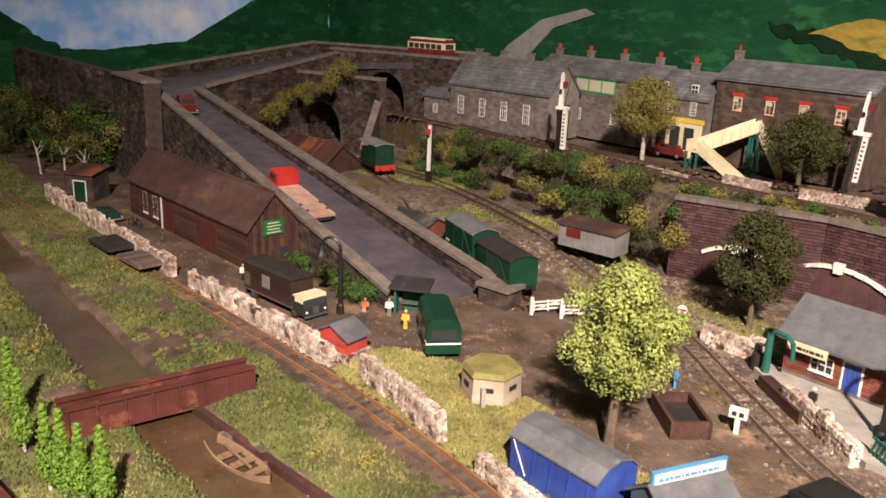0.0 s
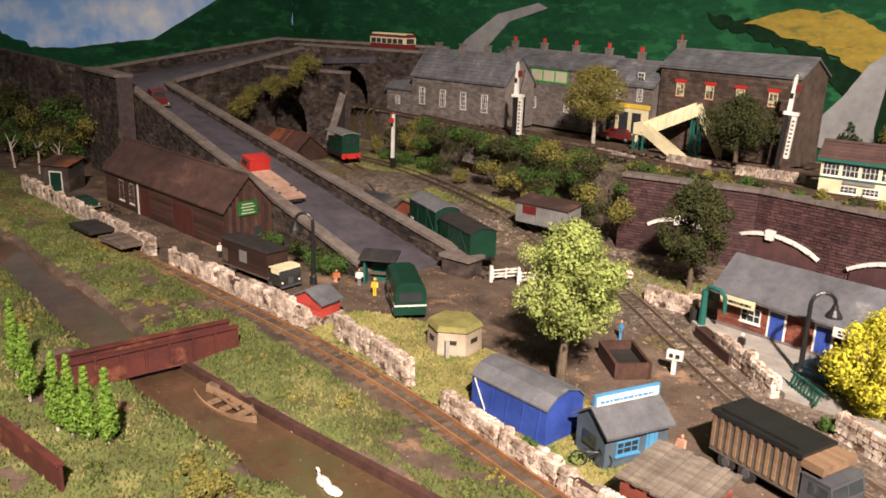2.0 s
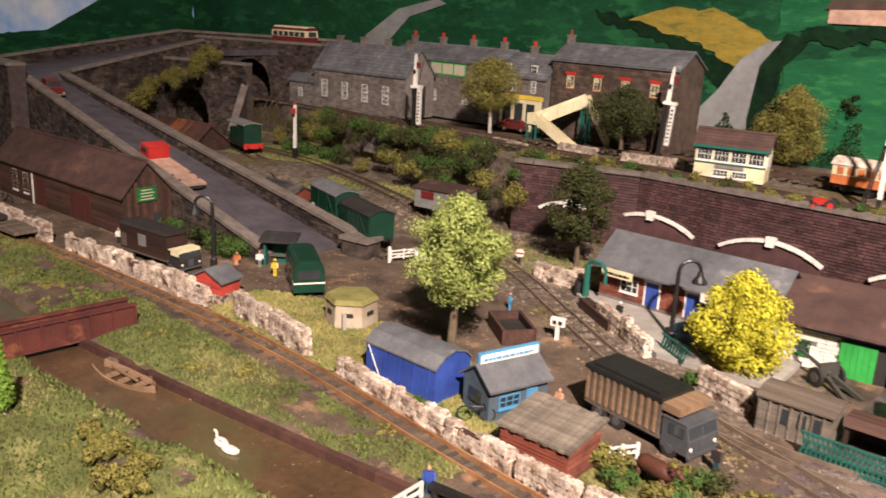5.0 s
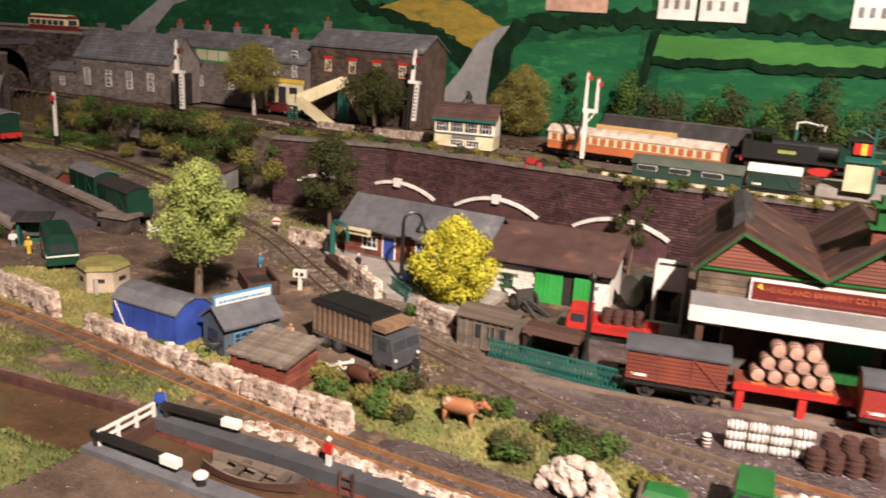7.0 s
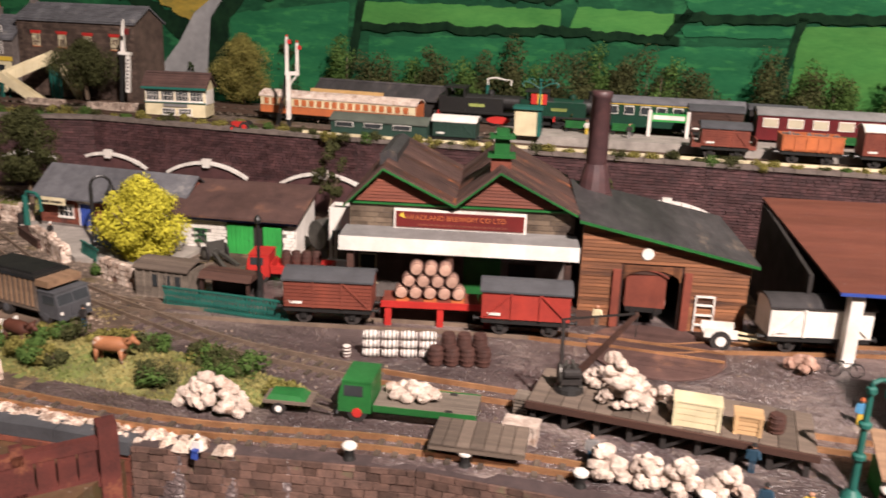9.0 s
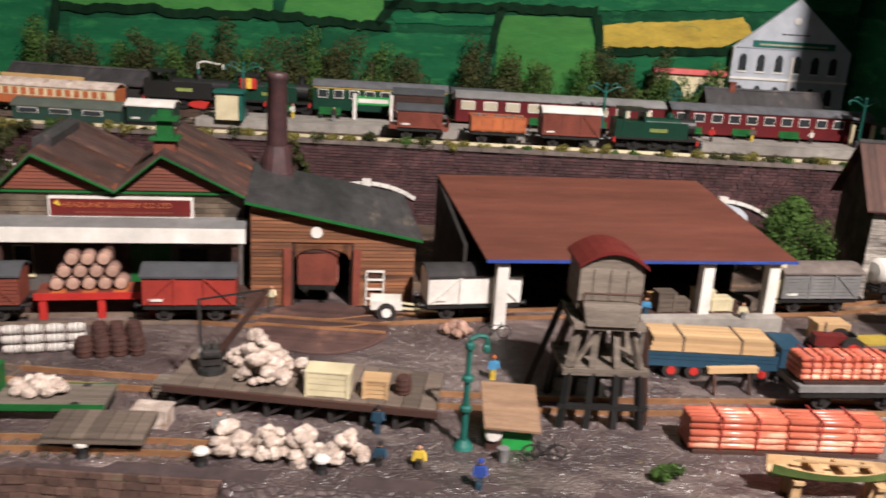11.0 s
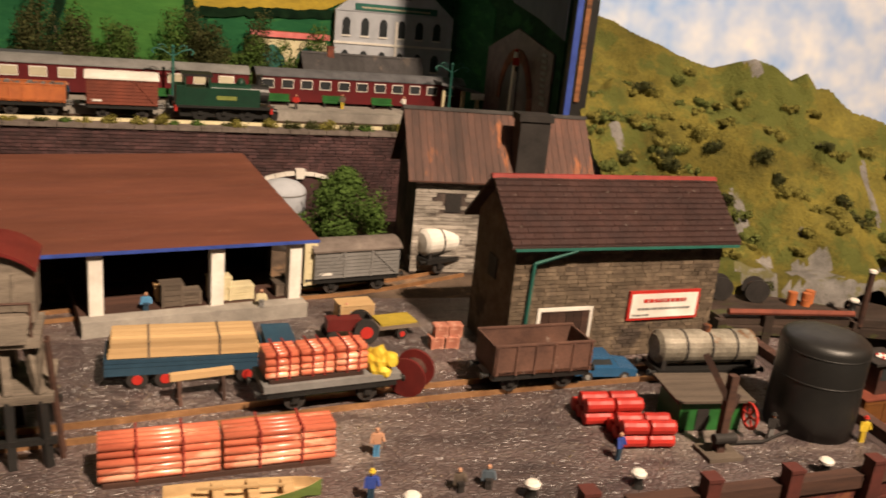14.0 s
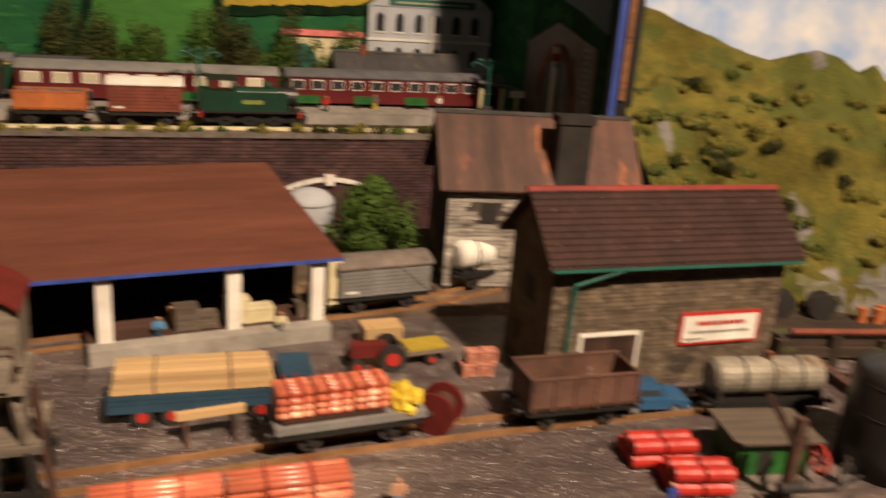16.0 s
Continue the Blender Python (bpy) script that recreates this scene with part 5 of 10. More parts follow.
# narrow-gauge stop, red hut
rh = thing("hut", at(-0.499, 0.322, 0, 14) @ Matrix.Scale(0.82, 4), "small red wooden hut with a grey-green roof on a stone plinth", "hut")
part("plinth", Shape().box(-1, -8, 0, 47, 26, 8), "drystone", rh)
part("wall", Shape().along_y([(2, 8), (44, 8), (44, 22), (23, 32), (2, 22)], -4, 24), "faded_red", rh)
part("roof_board", Shape().along_y([(-1, 21), (23, 33), (23, 35), (-1, 23)], -7, 27), "slate", rh)
part("roof_board", Shape().along_y([(23, 33), (47, 21), (47, 23), (23, 35)], -7, 27), "slate", rh)
plank_face(rh, 3, 43, 9, 21, -4, "faded_red", 2.4, seed=8)

# concrete pillbox with a turf roof
pb = thing("pillbox", at(-0.360, 0.388, 0, 12) @ Matrix.Scale(0.8, 4), "hexagonal cream concrete pillbox with a grass roof", "pillbox")
ring = [(27 * math.cos(radians(60 * i + 30)), 27 * math.sin(radians(60 * i + 30))) for i in range(6)]
part("wall", Shape().prism([(x * 1.05, y * 1.05, 0) for x, y in ring], [(x, y, 25) for x, y in ring]), "pillbox", pb)
part("turf_roof", Shape().prism([(x * 1.08, y * 1.08, 25) for x, y in ring], [(x * 0.97, y * 0.97, 30) for x, y in ring]), "grass_dry", pb)
for i in range(6):
    a = radians(60 * i + 0)
    c, sn = math.cos(a), math.sin(a)
    slot = Shape().box(-5, -0.8, 12, 5, 0.8, 16)
    bmesh.ops.rotate(slot.bm, verts=slot.bm.verts, cent=(0, 0, 0), matrix=Matrix.Rotation(a + math.pi / 2, 3, "Z"))
    bmesh.ops.translate(slot.bm, verts=slot.bm.verts, vec=(c * 24.2, sn * 24.2, 0))
    # slots are solid plates; the dark of the opening is painted on
    part("gun_slot", slot, "near_black", pb)
pd = Shape().box(-7, -0.8, 0, 7, 3, 17)
bmesh.ops.rotate(pd.bm, verts=pd.bm.verts, cent=(0, 0, 0), matrix=Matrix.Rotation(radians(-40), 3, "Z"))
bmesh.ops.translate(pd.bm, verts=pd.bm.verts, vec=(24.5 * math.cos(radians(-60)) - 6, 25 * math.sin(radians(-60)) - 2, 0))
part("doorway", pd, "concrete", pb)

# bus shelter
bs = thing("bus_shelter", at(-0.530, 0.418, 0, 40), "small teal bus shelter with a dark sloping roof", "shelter")
for xx in (0, 27):
    part("side_panel", Shape().box(xx, 0, 0, xx + 2, 15, 26), "teal", bs)
part("back_panel", Shape().box(0, 15, 0, 29, 16.5, 28), "teal", bs)
part("roof", Shape().along_x([(-5, 26), (20, 30), (20, 32), (-5, 28.4)], -4, 33), "darkslate", bs)
part("bench", Shape().box(3, 10, 8, 26, 14, 9.5), "plank_old", bs)

# village row on the embankment


def stone_house(m, w, d, eave, ridge, label, bays, chims, wall="greystone", roof="slate", seed=0, win=(10, 18), wz=22):
    h = thing("house", m, label, "house", "village row")
    gable_shell(h, w, d, eave, ridge, wall, roof, 3, 3, 1.6, roof, seed)
    ww, hh = win
    holes = tuple((x, x + ww, wz, wz + hh) for x in bays)
    stone_face(h, 0, w, 0, eave, 0, wall, 4, 9, seed, holes)
    for x in bays:
        window(h, x, wz, ww, hh, 0, "white", "glass", 3, 4, 1.0, "coping")
    for x, pots in chims:
        chimney(h, x, d / 2, ridge - 3, 17, 9.0, pots)
    return h


h1 = stone_house(at(-1.003, 0.851, ZM, 7), 198, 72, 66, 106, "grey stone house with tall white sash windows", (18, 64, 108, 152), ((25, 0), (78, 0), (130, 0), (178, 0)), seed=1, wz=20, win=(12, 28))
part("gable_door", Shape().box(198.2, 22, 0, 199.5, 50, 50), "near_black", h1)
stone_house(at(-1.066, 0.846, ZM, 7), 60, 56, 40, 54, "low grey stone annexe with one window", (22,), (), seed=2, wz=14, win=(10, 15))
h2 = stone_house(at(-0.920, 0.955, ZM, 1), 236, 70, 91, 112, "grey stone terrace with a yellow and green shop front window", (92, 160), ((16, 2), (81, 2), (147, 2), (211, 2)), seed=3, wz=26)
fr = part("window", Shape().box(88, -1.4, 68, 164, 0.4, 89), "brightgreen", h2)
for i in range(3):
    part("pane", Shape().box(90.5 + 25 * i, -1.8, 70.5, 112.5 + 25 * i, 0, 86.5), "lightglass", fr)
h3 = stone_house(at(-0.676, 0.948, ZM, 1), 84, 66, 80, 110, "grey stone terraced house with dormers", (22, 58), ((36, 2),), seed=4, wz=58, win=(9, 18))
for xx in (2, 50):
    dm = part("dormer", Shape().along_y([(xx, 84), (xx + 16, 84), (xx + 16, 99), (xx + 8, 105), (xx, 99)], 6, 30), "slate", h3)
    pn = part("window", Shape().box(xx + 2.5, 5, 86, xx + 13.5, 6.4, 98), "white", dm)
    for i in range(4):
        part("pane", Shape().box(xx + 3.6 + 4.9 * (i % 2), 4.6, 87.2 + 5.2 * (i // 2), xx + 7.6 + 4.9 * (i % 2), 5.6, 91.4 + 5.2 * (i // 2)), "glass", pn)
part("shop_front", Shape().box(4, -2, 2, 80, 0.3, 48), "cream", h3)
part("shop_sign", Shape().box(2, -3, 48, 82, 0.3, 54), "yellow", h3)
for xx in (10, 32, 54):
    part("pane", Shape().box(xx, -2.6, 12, xx + 15, -1.5, 42), "glass", h3)
mill = stone_house(at(-0.588, 0.958, ZM, 0.5), 199, 70, 109, 130, "brown stone warehouse with red window arches", (), ((4, 1),), "brownstone", "slate", seed=5)
for xx in (27, 72, 116, 161):
    window(mill, xx, 72, 12, 17, 0, "cream", "lightglass", 2, 2, 1.0, "orange")
    part("lintel", Shape().box(xx - 2.5, -1.8, 90, xx + 14.5, 0.2, 94), "red", mill, "red brick lintel")

# footbridge
fb = thing("footbridge", at(-0.562, 0.890, ZM - 0.004, 6), "cream wooden footbridge with steep stairs and green legs", "footbridge")
part("landing", Shape().box(-8, -8, 28, 9, 9, 30).box(-8, -8, 30, -7, 9, 43).box(-7, -8, 30, 2, -7.2, 43), "cream", fb)
for xx, yy in ((-7, -7), (7, -7), (-7, 7), (7, 7)):
    part("leg", Shape().bar((xx, yy, 0), (xx, yy, 28), 2.2).bar((xx, yy, 8), (0, 0, 26), 1.2), "teal", fb)
part("deck", Shape().prism([(-4, 9, 28), (9, 4, 28), (58, 44, 56), (47, 52, 56)], [(-4, 9, 30), (9, 4, 30), (58, 44, 58), (47, 52, 58)]), "cream", fb)
for (x0, y0), (x1, y1) in (((-4, 9), (47, 52)), ((9, 4), (58, 44))):
    pr_ = part("parapet", Shape().prism([(x0, y0, 30), (x1, y1, 58), (x1 + 0.6, y1 + 0.6, 58), (x0 + 0.6, y0 + 0.6, 30)], [(x0, y0, 43), (x1, y1, 71), (x1 + 0.6, y1 + 0.6, 71), (x0 + 0.6, y0 + 0.6, 43)]), "cream", fb)
    for i in range(7):
        t = i / 6
        part("rib", Shape().box(x0 + (x1 - x0) * t - 0.5, y0 + (y1 - y0) * t - 0.9, 30 + 28 * t, x0 + (x1 - x0) * t + 0.5, y0 + (y1 - y0) * t, 43 + 28 * t), "cream", pr_)
for y in (-8, 3.2):
    part("stair_side", Shape().prism([(6, y, 29), (78, y - 8, -9), (78, y - 7.2, -9), (6, y + 0.8, 29)], [(6, y, 43), (78, y - 8, 5), (78, y - 7.2, 5), (6, y + 0.8, 43)]), "cream", fb)
for i in range(12):
    t = i / 12
    part("step", Shape().box(8 + 70 * t, -7.2 - 8 * t, 28 - 38 * t, 14 + 70 * t, 3.2 - 8 * t, 29.2 - 38 * t), "cream", fb)
for y in (44, 53):
    part("stair_side", Shape().prism([(54, y, 56), (92, y - 4, 0), (92, y - 3.2, 0), (54, y + 0.8, 56)], [(54, y, 71), (92, y - 4, 14), (92, y - 3.2, 14), (54, y + 0.8, 71)]), "cream", fb)
for xx, yy in ((48, 44), (58, 44), (48, 52), (58, 52)):
    part("leg", Shape().bar((xx, yy, 0), (xx, yy, 56), 2.2), "teal", fb)

# signal box
sb = thing("signal_box", at(-0.298, 0.850, ZM, 14), "cream wooden signal box with a row of windows and brown roof", "signal box")
gable_shell(sb, 78, 36, 38, 52, "cream", "brownroof", 4, 4)
for i in range(5):
    part("roof_batten", Shape().along_x([(-3 + 4 * i, 37 + 3.1 * i), (-2 + 4 * i, 37.8 + 3.1 * i), (-2 + 4 * i, 40.3 + 3.1 * i), (-3 + 4 * i, 39.5 + 3.1 * i)], -4, 82), "brownroof", sb)
for i in range(4):
    window(sb, 2 + 19 * i, 20, 17, 14, 0, "white", "glass", 4, 2)
for i in range(2):
    window(sb, 22 + 21 * i, 3, 17, 8, 0, "white", "glass", 4, 2)
part("band", Shape().box(-0.5, -1.5, 17.5, 78.5, 0.2, 19), "teal", sb, "green band")
part("eave_board", Shape().box(-3, -4.6, 35, 81, -3.4, 38), "teal", sb, "green eave board")
part("name_board", Shape().box(24, -2, 13, 55, -0.6, 16.5), "grey", sb)
part("end_wall", Shape().box(78, 2, 16, 78.8, 34, 34), "white", sb)

# small brick station with blue doors
st = thing("station_building", at(-0.256, 0.606, 0.004, 1.5), "low red brick station with blue doors and grey slate roof", "station")
part("wall", Shape().along_x([(0, 0), (58, 0), (58, 34), (29, 56), (0, 34)], 0, 164), "redbrick", st)
stone_face(st, 0, 164, 0, 33, 0, "redbrick", 2.6, 6, 9, ((22, 40, 10, 23), (47, 62, 0, 27), (87, 101, 0, 27), (110, 128, 10, 23), (140, 154, 0, 27), (165, 185, 10, 23)))
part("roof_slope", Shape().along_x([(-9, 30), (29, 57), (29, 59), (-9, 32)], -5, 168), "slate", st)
# rear slope, turned from the lamp, has its shade put in as darker slate
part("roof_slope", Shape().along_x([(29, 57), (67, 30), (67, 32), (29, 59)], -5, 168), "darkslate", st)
for xx in (22, 110):
    window(st, xx, 10, 18, 13, 0, "white", "glass", 3, 2, 1.2)
for xx in (48, 87.5, 140):
    door(st, xx, 0, 13, 25, 0, "blue", "white")
    part("door_head", Shape().box(xx - 3, -1.5, 27, xx + 16, 0.2, 29), "cream", st)
part("plinth", Shape().box(-0.5, -1.2, 0, 164.5, 0.2, 2.5), "greystone", st, "grey stone plinth")
sgn = part("sign", Shape().box(6, -10.2, 24, 38, -9.2, 31.5), "cream", st, "cream sign board")
text_bars(sgn, 9, 25.8, 26, 4, -10.2, 1, "near_black", seed=2)
sgn = part("sign", Shape().box(104, -10.2, 23.5, 160, -9.2, 31.5), "white", st, "white sign board with dark lines")
text_bars(sgn, 108, 25, 44, 5.5, -10.2, 2, "near_black", seed=3)
slab("platform_small", [(-0.272, 0.592), (-0.145, 0.520), (-0.055, 0.53), (-0.06, 0.605), (-0.27, 0.610)], -0.01, 0.004, "concrete", "grey platform before the small station", "platform")

# white garage with green doors
ga = thing("garage", at(-0.0896, 0.5925, 0, 8.8), "whitewashed stone garage with bright green doors and brown roof", "garage")
part("wall", Shape().along_x([(0, 0), (62, 0), (62, 53), (0, 36)], 0, 122), "greystone", ga)
stone_face(ga, 0, 122, 0, 32, 0, "white", 3.2, 9, 12, ((55, 82, 0, 30), (82, 110, 0, 30), (22, 34, 10, 22)))
part("end_wall", Shape().along_x([(0.5, 0), (61.5, 0), (61.5, 45), (0.5, 35.5)], 122, 123), "white", ga, "whitewashed end wall")
part("roof", Shape().along_x([(-9, 35), (66, 55), (66, 57), (-9, 37)], -4, 128), "brownroof", ga)
part("fascia", Shape().box(-3, -4, 31.5, 125, 0.2, 35), "blue", ga, "dark blue fascia board")
# flat near-black sheet stands for the unlit inside between the doors
part("doorway", Shape().box(55, -0.9, 0, 110, 0.2, 30), "near_black", ga)
door(ga, 55, 0, 26, 29, -1.2, "brightgreen", boards=6)
door(ga, 92, 0, 18, 29, -4.5, "brightgreen", boards=4)
window(ga, 22, 10, 12, 12, 0, "green", "glass", 2, 2, 1.2)

# brewery with a double gable, canopy and sign
br = thing("brewery", at(0.132, 0.4935, 0, 12.7), "stone brewery with two red gables, white canopy and dark sign", "brewery")
stone_face(br, 0, 178, 60, 86, 20, "tanbrick", 4.4, 12, 15)
part("wall", Shape().box(0, 20, 0, 178, 165, 86), "greystone", br)
ROOFLINE = ((-4, 84), (27, 115), (84, 88), (118, 116), (182, 84))


def brew_top(x):
    for (xa, za), (xb, zb) in zip(ROOFLINE[:-1], ROOFLINE[1:]):
        if xa <= x <= xb:
            return za + (zb - za) * (x - xa) / (xb - xa) - 2.5
    return 80


for i, (xa, xm, xb) in enumerate(((-2, 27, 84), (84, 118, 180))):
    part("gable", Shape().along_y([(xa, 86), (xb, 86), (xm, 113)], 20, 24), "gable_red", br)
    plank_face(br, xa + 3, xb - 3, 88, 114, 19, "gable_red", 2.6, brew_top, 20 + i)
for i, ((xa, za), (xb, zb)) in enumerate(zip(ROOFLINE[:-1], ROOFLINE[1:])):
    pr = [(xa, za), (xb, zb), (xb, zb + 2), (xa, za + 2)]
    part("roof_slope", Shape().along_y(pr, 12, 168), "brownroof", br)
    for k in range(10):
        y0 = 13 + 15.6 * k
        lift = 0.5 + 0.3 * (k % 2)
        part("roof_sheet", Shape().prism([(xa, y0, za + 2.1), (xb, y0, zb + 2.1), (xb, y0 + 15, zb + 2.1), (xa, y0 + 15, za + 2.1)], [(xa, y0, za + 2.1 + lift), (xb, y0, zb + 2.1 + lift), (xb, y0 + 15, zb + 2.1 + lift), (xa, y0 + 15, za + 2.1 + lift)]), "rust" if (k + i) % 4 == 1 else "brownroof", br)
    pr = [(xa, za - 1.2), (xb, zb - 1.2), (xb, zb + 0.4), (xa, za + 0.4)]
    part("bargeboard", Shape().along_y(pr, 10.5, 12.2), "green", br, "green bargeboard")
part("green_band", Shape().box(-1, 17.5, 85.4, 179, 19.8, 87.0), "green", br, "green painted band")
part("ridge_vent", Shape().along_y([(20, 110), (34, 110), (34, 121), (27, 124), (20, 121)], 46, 140), "darkslate", br)
vt = part("vent_tower", Shape().box(110, 34, 106, 126, 50, 124), "redbrick", br)
part("vent_cap", Shape().box(107, 31, 124, 129, 53, 126).box(112, 36, 126, 124, 48, 139).box(108, 32, 139, 128, 52, 141).box(113, 37, 141, 123, 47, 146), "green", vt, "green louvred cap")
cn = part("canopy", Shape().prism([(-3, -11, 63), (180, -11, 63), (180, 20, 65), (-3, 20, 65)], [(-3, -11, 66), (180, -11, 66), (180, 20, 67.5), (-3, 20, 67.5)]), "grey", br)
part("valance", Shape().box(-3, -12.5, 55.5, 180, -11, 66.5), "white", cn, "white painted valance")
for xx in (3, 80, 170):
    part("post", Shape().box(xx, -9, 10, xx + 5, -4, 63), "plank_dark", br)
window(br, 128, 24, 22, 18, 20, "plank_dark", "glass", 4, 3)
window(br, 8, 20, 14, 24, 20, "cream", "glass", 1, 1)
door(br, 92, 10, 30, 36, 20, "green")
sg = part("sign_board", Shape().box(36, 15.5, 67.5, 140, 19.5, 83), "white", br, "white framed sign")
part("sign_panel", Shape().box(37.6, 14.6, 69, 138.4, 16, 81.5), "darkred", sg, "dark red sign panel with orange letters")
words("HEADLAND BREWERY CO LTD", sg, 46, 75.3, 5.6, 14.4, "orange")
text_bars(sg, 55, 70.6, 70, 2.6, 14.6, 1, "bauxite", seed=5)
part("emblem", Shape().along_y([(40, 78), (45, 76), (43, 81)], 14.3, 14.8), "yellow", sg)
slab("platform_brewery", [(0.150, 0.505), (0.316, 0.556), (0.322, 0.536), (0.156, 0.487)], 0.0, 0.012, "plank_dark", "dark timber loading platform of the brewery", "platform")
# loading bench with red legs
dk = thing("loading_bench", at(0.169, 0.479, 0, 15), "red timber loading bench with plank top", "bench")
for i in range(8):
    part("plank", Shape().box(10.5 * i, 0, 18, 10.5 * i + 10, 22, 20.5), "orange" if i % 2 else "bauxite", dk)
part("edge_beam", Shape().box(-1, -1.5, 15, 85, 0, 20), "red", dk)
for xx in (2, 42, 78):
    part("leg", Shape().box(xx, -0.5, 0, xx + 5, 3, 15), "red", dk)
# tall chimney
ch = thing("chimney_stack", at(0.303, 0.655, 0, 10), "tall round dark brick factory chimney", "chimney")
part("shaft", Shape().lathe([(11, 0), (10, 60), (8.4, 165), (9.2, 166), (9.2, 171), (8, 171.5)], 18), "purplebrick", ch, smooth=True)
part("base", Shape().prism([(-16, -16, 0), (16, -16, 0), (16, 16, 0), (-16, 16, 0)], [(-15, -15, 84), (15, -15, 84), (15, 15, 84), (-15, 15, 84)]).lathe([(15, 84), (12, 98), (9.6, 108)], 14), "purplebrick", ch)
# engine shed of brown planks
es = thing("engine_shed", at(0.310, 0.538, 0, 11.5), "brown plank engine shed with arched doorway and dark lean-to roof", "shed")


def es_top(x):
    return 85 - 0.215 * x


s = Shape()
s.along_y([(0, 0), (33, 0), (33, 44), (0, 44)], 0, 4)
s.along_y([(77, 0), (128, 0), (128, 44), (77, 44)], 0, 4)
s.along_y([(0, 44), (128, 44), (128, 56.5), (0, 84)], 0, 4)
s.box(0, 4, 0, 4, 126, 82).box(124, 4, 0, 128, 126, 55).box(4, 122, 0, 124, 126, 56)
part("wall", s, "plank_dark", es)
plank_face(es, 0, 128, 0.5, 84, 0, "plank_red", 2.9, es_top, 31, ((31, 79, 50),))
part("roof", Shape().prism([(-4, -7, 85), (133, -7, 56.5), (133, 132, 61), (-4, 132, 88)], [(-4, -7, 87), (133, -7, 58.5), (133, 132, 63), (-4, 132, 90)]), "darkslate", es)
part("eave_board", Shape().prism([(-4, -8, 83.8), (133, -8, 55.3), (133, -7, 55.3), (-4, -7, 83.8)], [(-4, -8, 86), (133, -8, 57.5), (133, -7, 57.5), (-4, -7, 86)]), "green", es, "green eave board")
k = 8
arc = [(55 - 22 * math.cos(math.pi * i / k), 38 + 10 * math.sin(math.pi * i / k)) for i in range(k + 1)]
for (xa, za), (xb, zb) in zip(arc[:-1], arc[1:]):
    part("arch_board", Shape().along_y([(xa, za), (xb, zb), (xb, 51), (xa, 51)], -1, 2), "plank_red", es)
for xx, r_ in ((25, -1), (79, 1)):
    d = part("door", Shape().box(xx, -4, 1, xx + 6, -2, 48), "bauxite", es)
part("round_window", Shape().lathe([(0.1, 0), (4.6, 0), (4.6, 1.4), (3, 1.6), (0.1, 1.2)], 16, (50, -2.2, 61), "y"), "white", es, "round white window")
# goods shed with white pillars
gs = thing("goods_shed", at(0.500, 0.529, 0, 12.4), "open goods shed with broad red-brown roof on white pillars", "shed")
part("roof", Shape().prism([(-10, -8, 55), (246, -8, 55), (232, 152, 86), (-22, 152, 86)], [(-10, -8, 57), (246, -8, 57), (232, 152, 88), (-22, 152, 88)]), "redroof", gs)
part("fascia", Shape().box(-10, -9.2, 54.6, 246, -8, 56.8), "blue", gs, "thin blue fascia board")
for xx in (0, 88, 168, 225):
    part("pillar", Shape().box(xx, -5, 0, xx + 9, 4, 55), "white", gs, "white square pillar")
part("back_wall", Shape().box(-20, 146, 0, 230, 150, 85), "plank_dark", gs)
# near-black end walls: the dark under the roof is put into their colour
part("end_wall", Shape().prism([(-22, 20, 0), (-19, 20, 0), (-19, 150, 0), (-22, 150, 0)], [(-22, 20, 60), (-19, 20, 60), (-19, 150, 84), (-22, 150, 84)]), "near_black", gs)
part("end_wall", Shape().prism([(229, 60, 0), (232, 60, 0), (232, 150, 0), (229, 150, 0)], [(229, 60, 68), (232, 60, 68), (232, 150, 84), (229, 150, 84)]), "near_black", gs)
part("platform_edge", Shape().box(82, -16, 0, 236, -3, 11), "concrete", gs, "grey concrete loading platform")
part("platform_deck", Shape().box(82, -3, 0, 228, 100, 10.6), "plank_dark", gs)
# farm house with rusty roof
fa = thing("farmhouse", at(0.835, 0.660, 0, -3), "dark stone farmhouse with a rusty tin roof and white end wall", "house")
part("wall", Shape().along_x([(0, 0), (80, 0), (80, 92), (40, 138), (0, 92)], 0, 155), "darkstone", fa)
for i in range(27):
    part("roof_sheet", Shape().along_x([(-7, 84), (40, 138.5), (40, 140), (-7, 85.4)], -8 + 6.3 * i, -2 + 6.3 * i), "rust", fa)
part("roof_back", Shape().along_x([(40, 138.5), (87, 84), (87, 85.4), (40, 140)], -8, 162), "brownroof", fa)
part("ridge", Shape().along_x([(38, 139), (42, 139), (40, 142)], -9, 163), "near_black", fa)
stone_face(fa, 0, 155, 2, 84, 0, "wornboard", 3.4, 26, 41, ((26, 42, 56, 74),))
part("window", Shape().box(27, -0.8, 57, 41, 0.3, 73), "near_black", fa)
part("flue", Shape().box(86, -3, 84, 113, 16, 144).box(84, -4.5, 140, 115, 17, 146), "near_black", fa, "black chimney flue")
# warehouse with red ridge and sign
wh = thing("warehouse", at(0.868, 0.474, 0, 4.5), "brown stone warehouse with slate roof, red ridge and green gutter", "warehouse")
part("wall", Shape().along_x([(0, 0), (66, 0), (66, 93), (33, 122), (0, 93)], -12, 154), "tanbrick", wh)
stone_face(wh, -12, 154, 0.5, 92, 0, "tanbrick", 2.8, 7.5, 45, ((8, 53, 0, 40), (80, 140, 28, 50)))
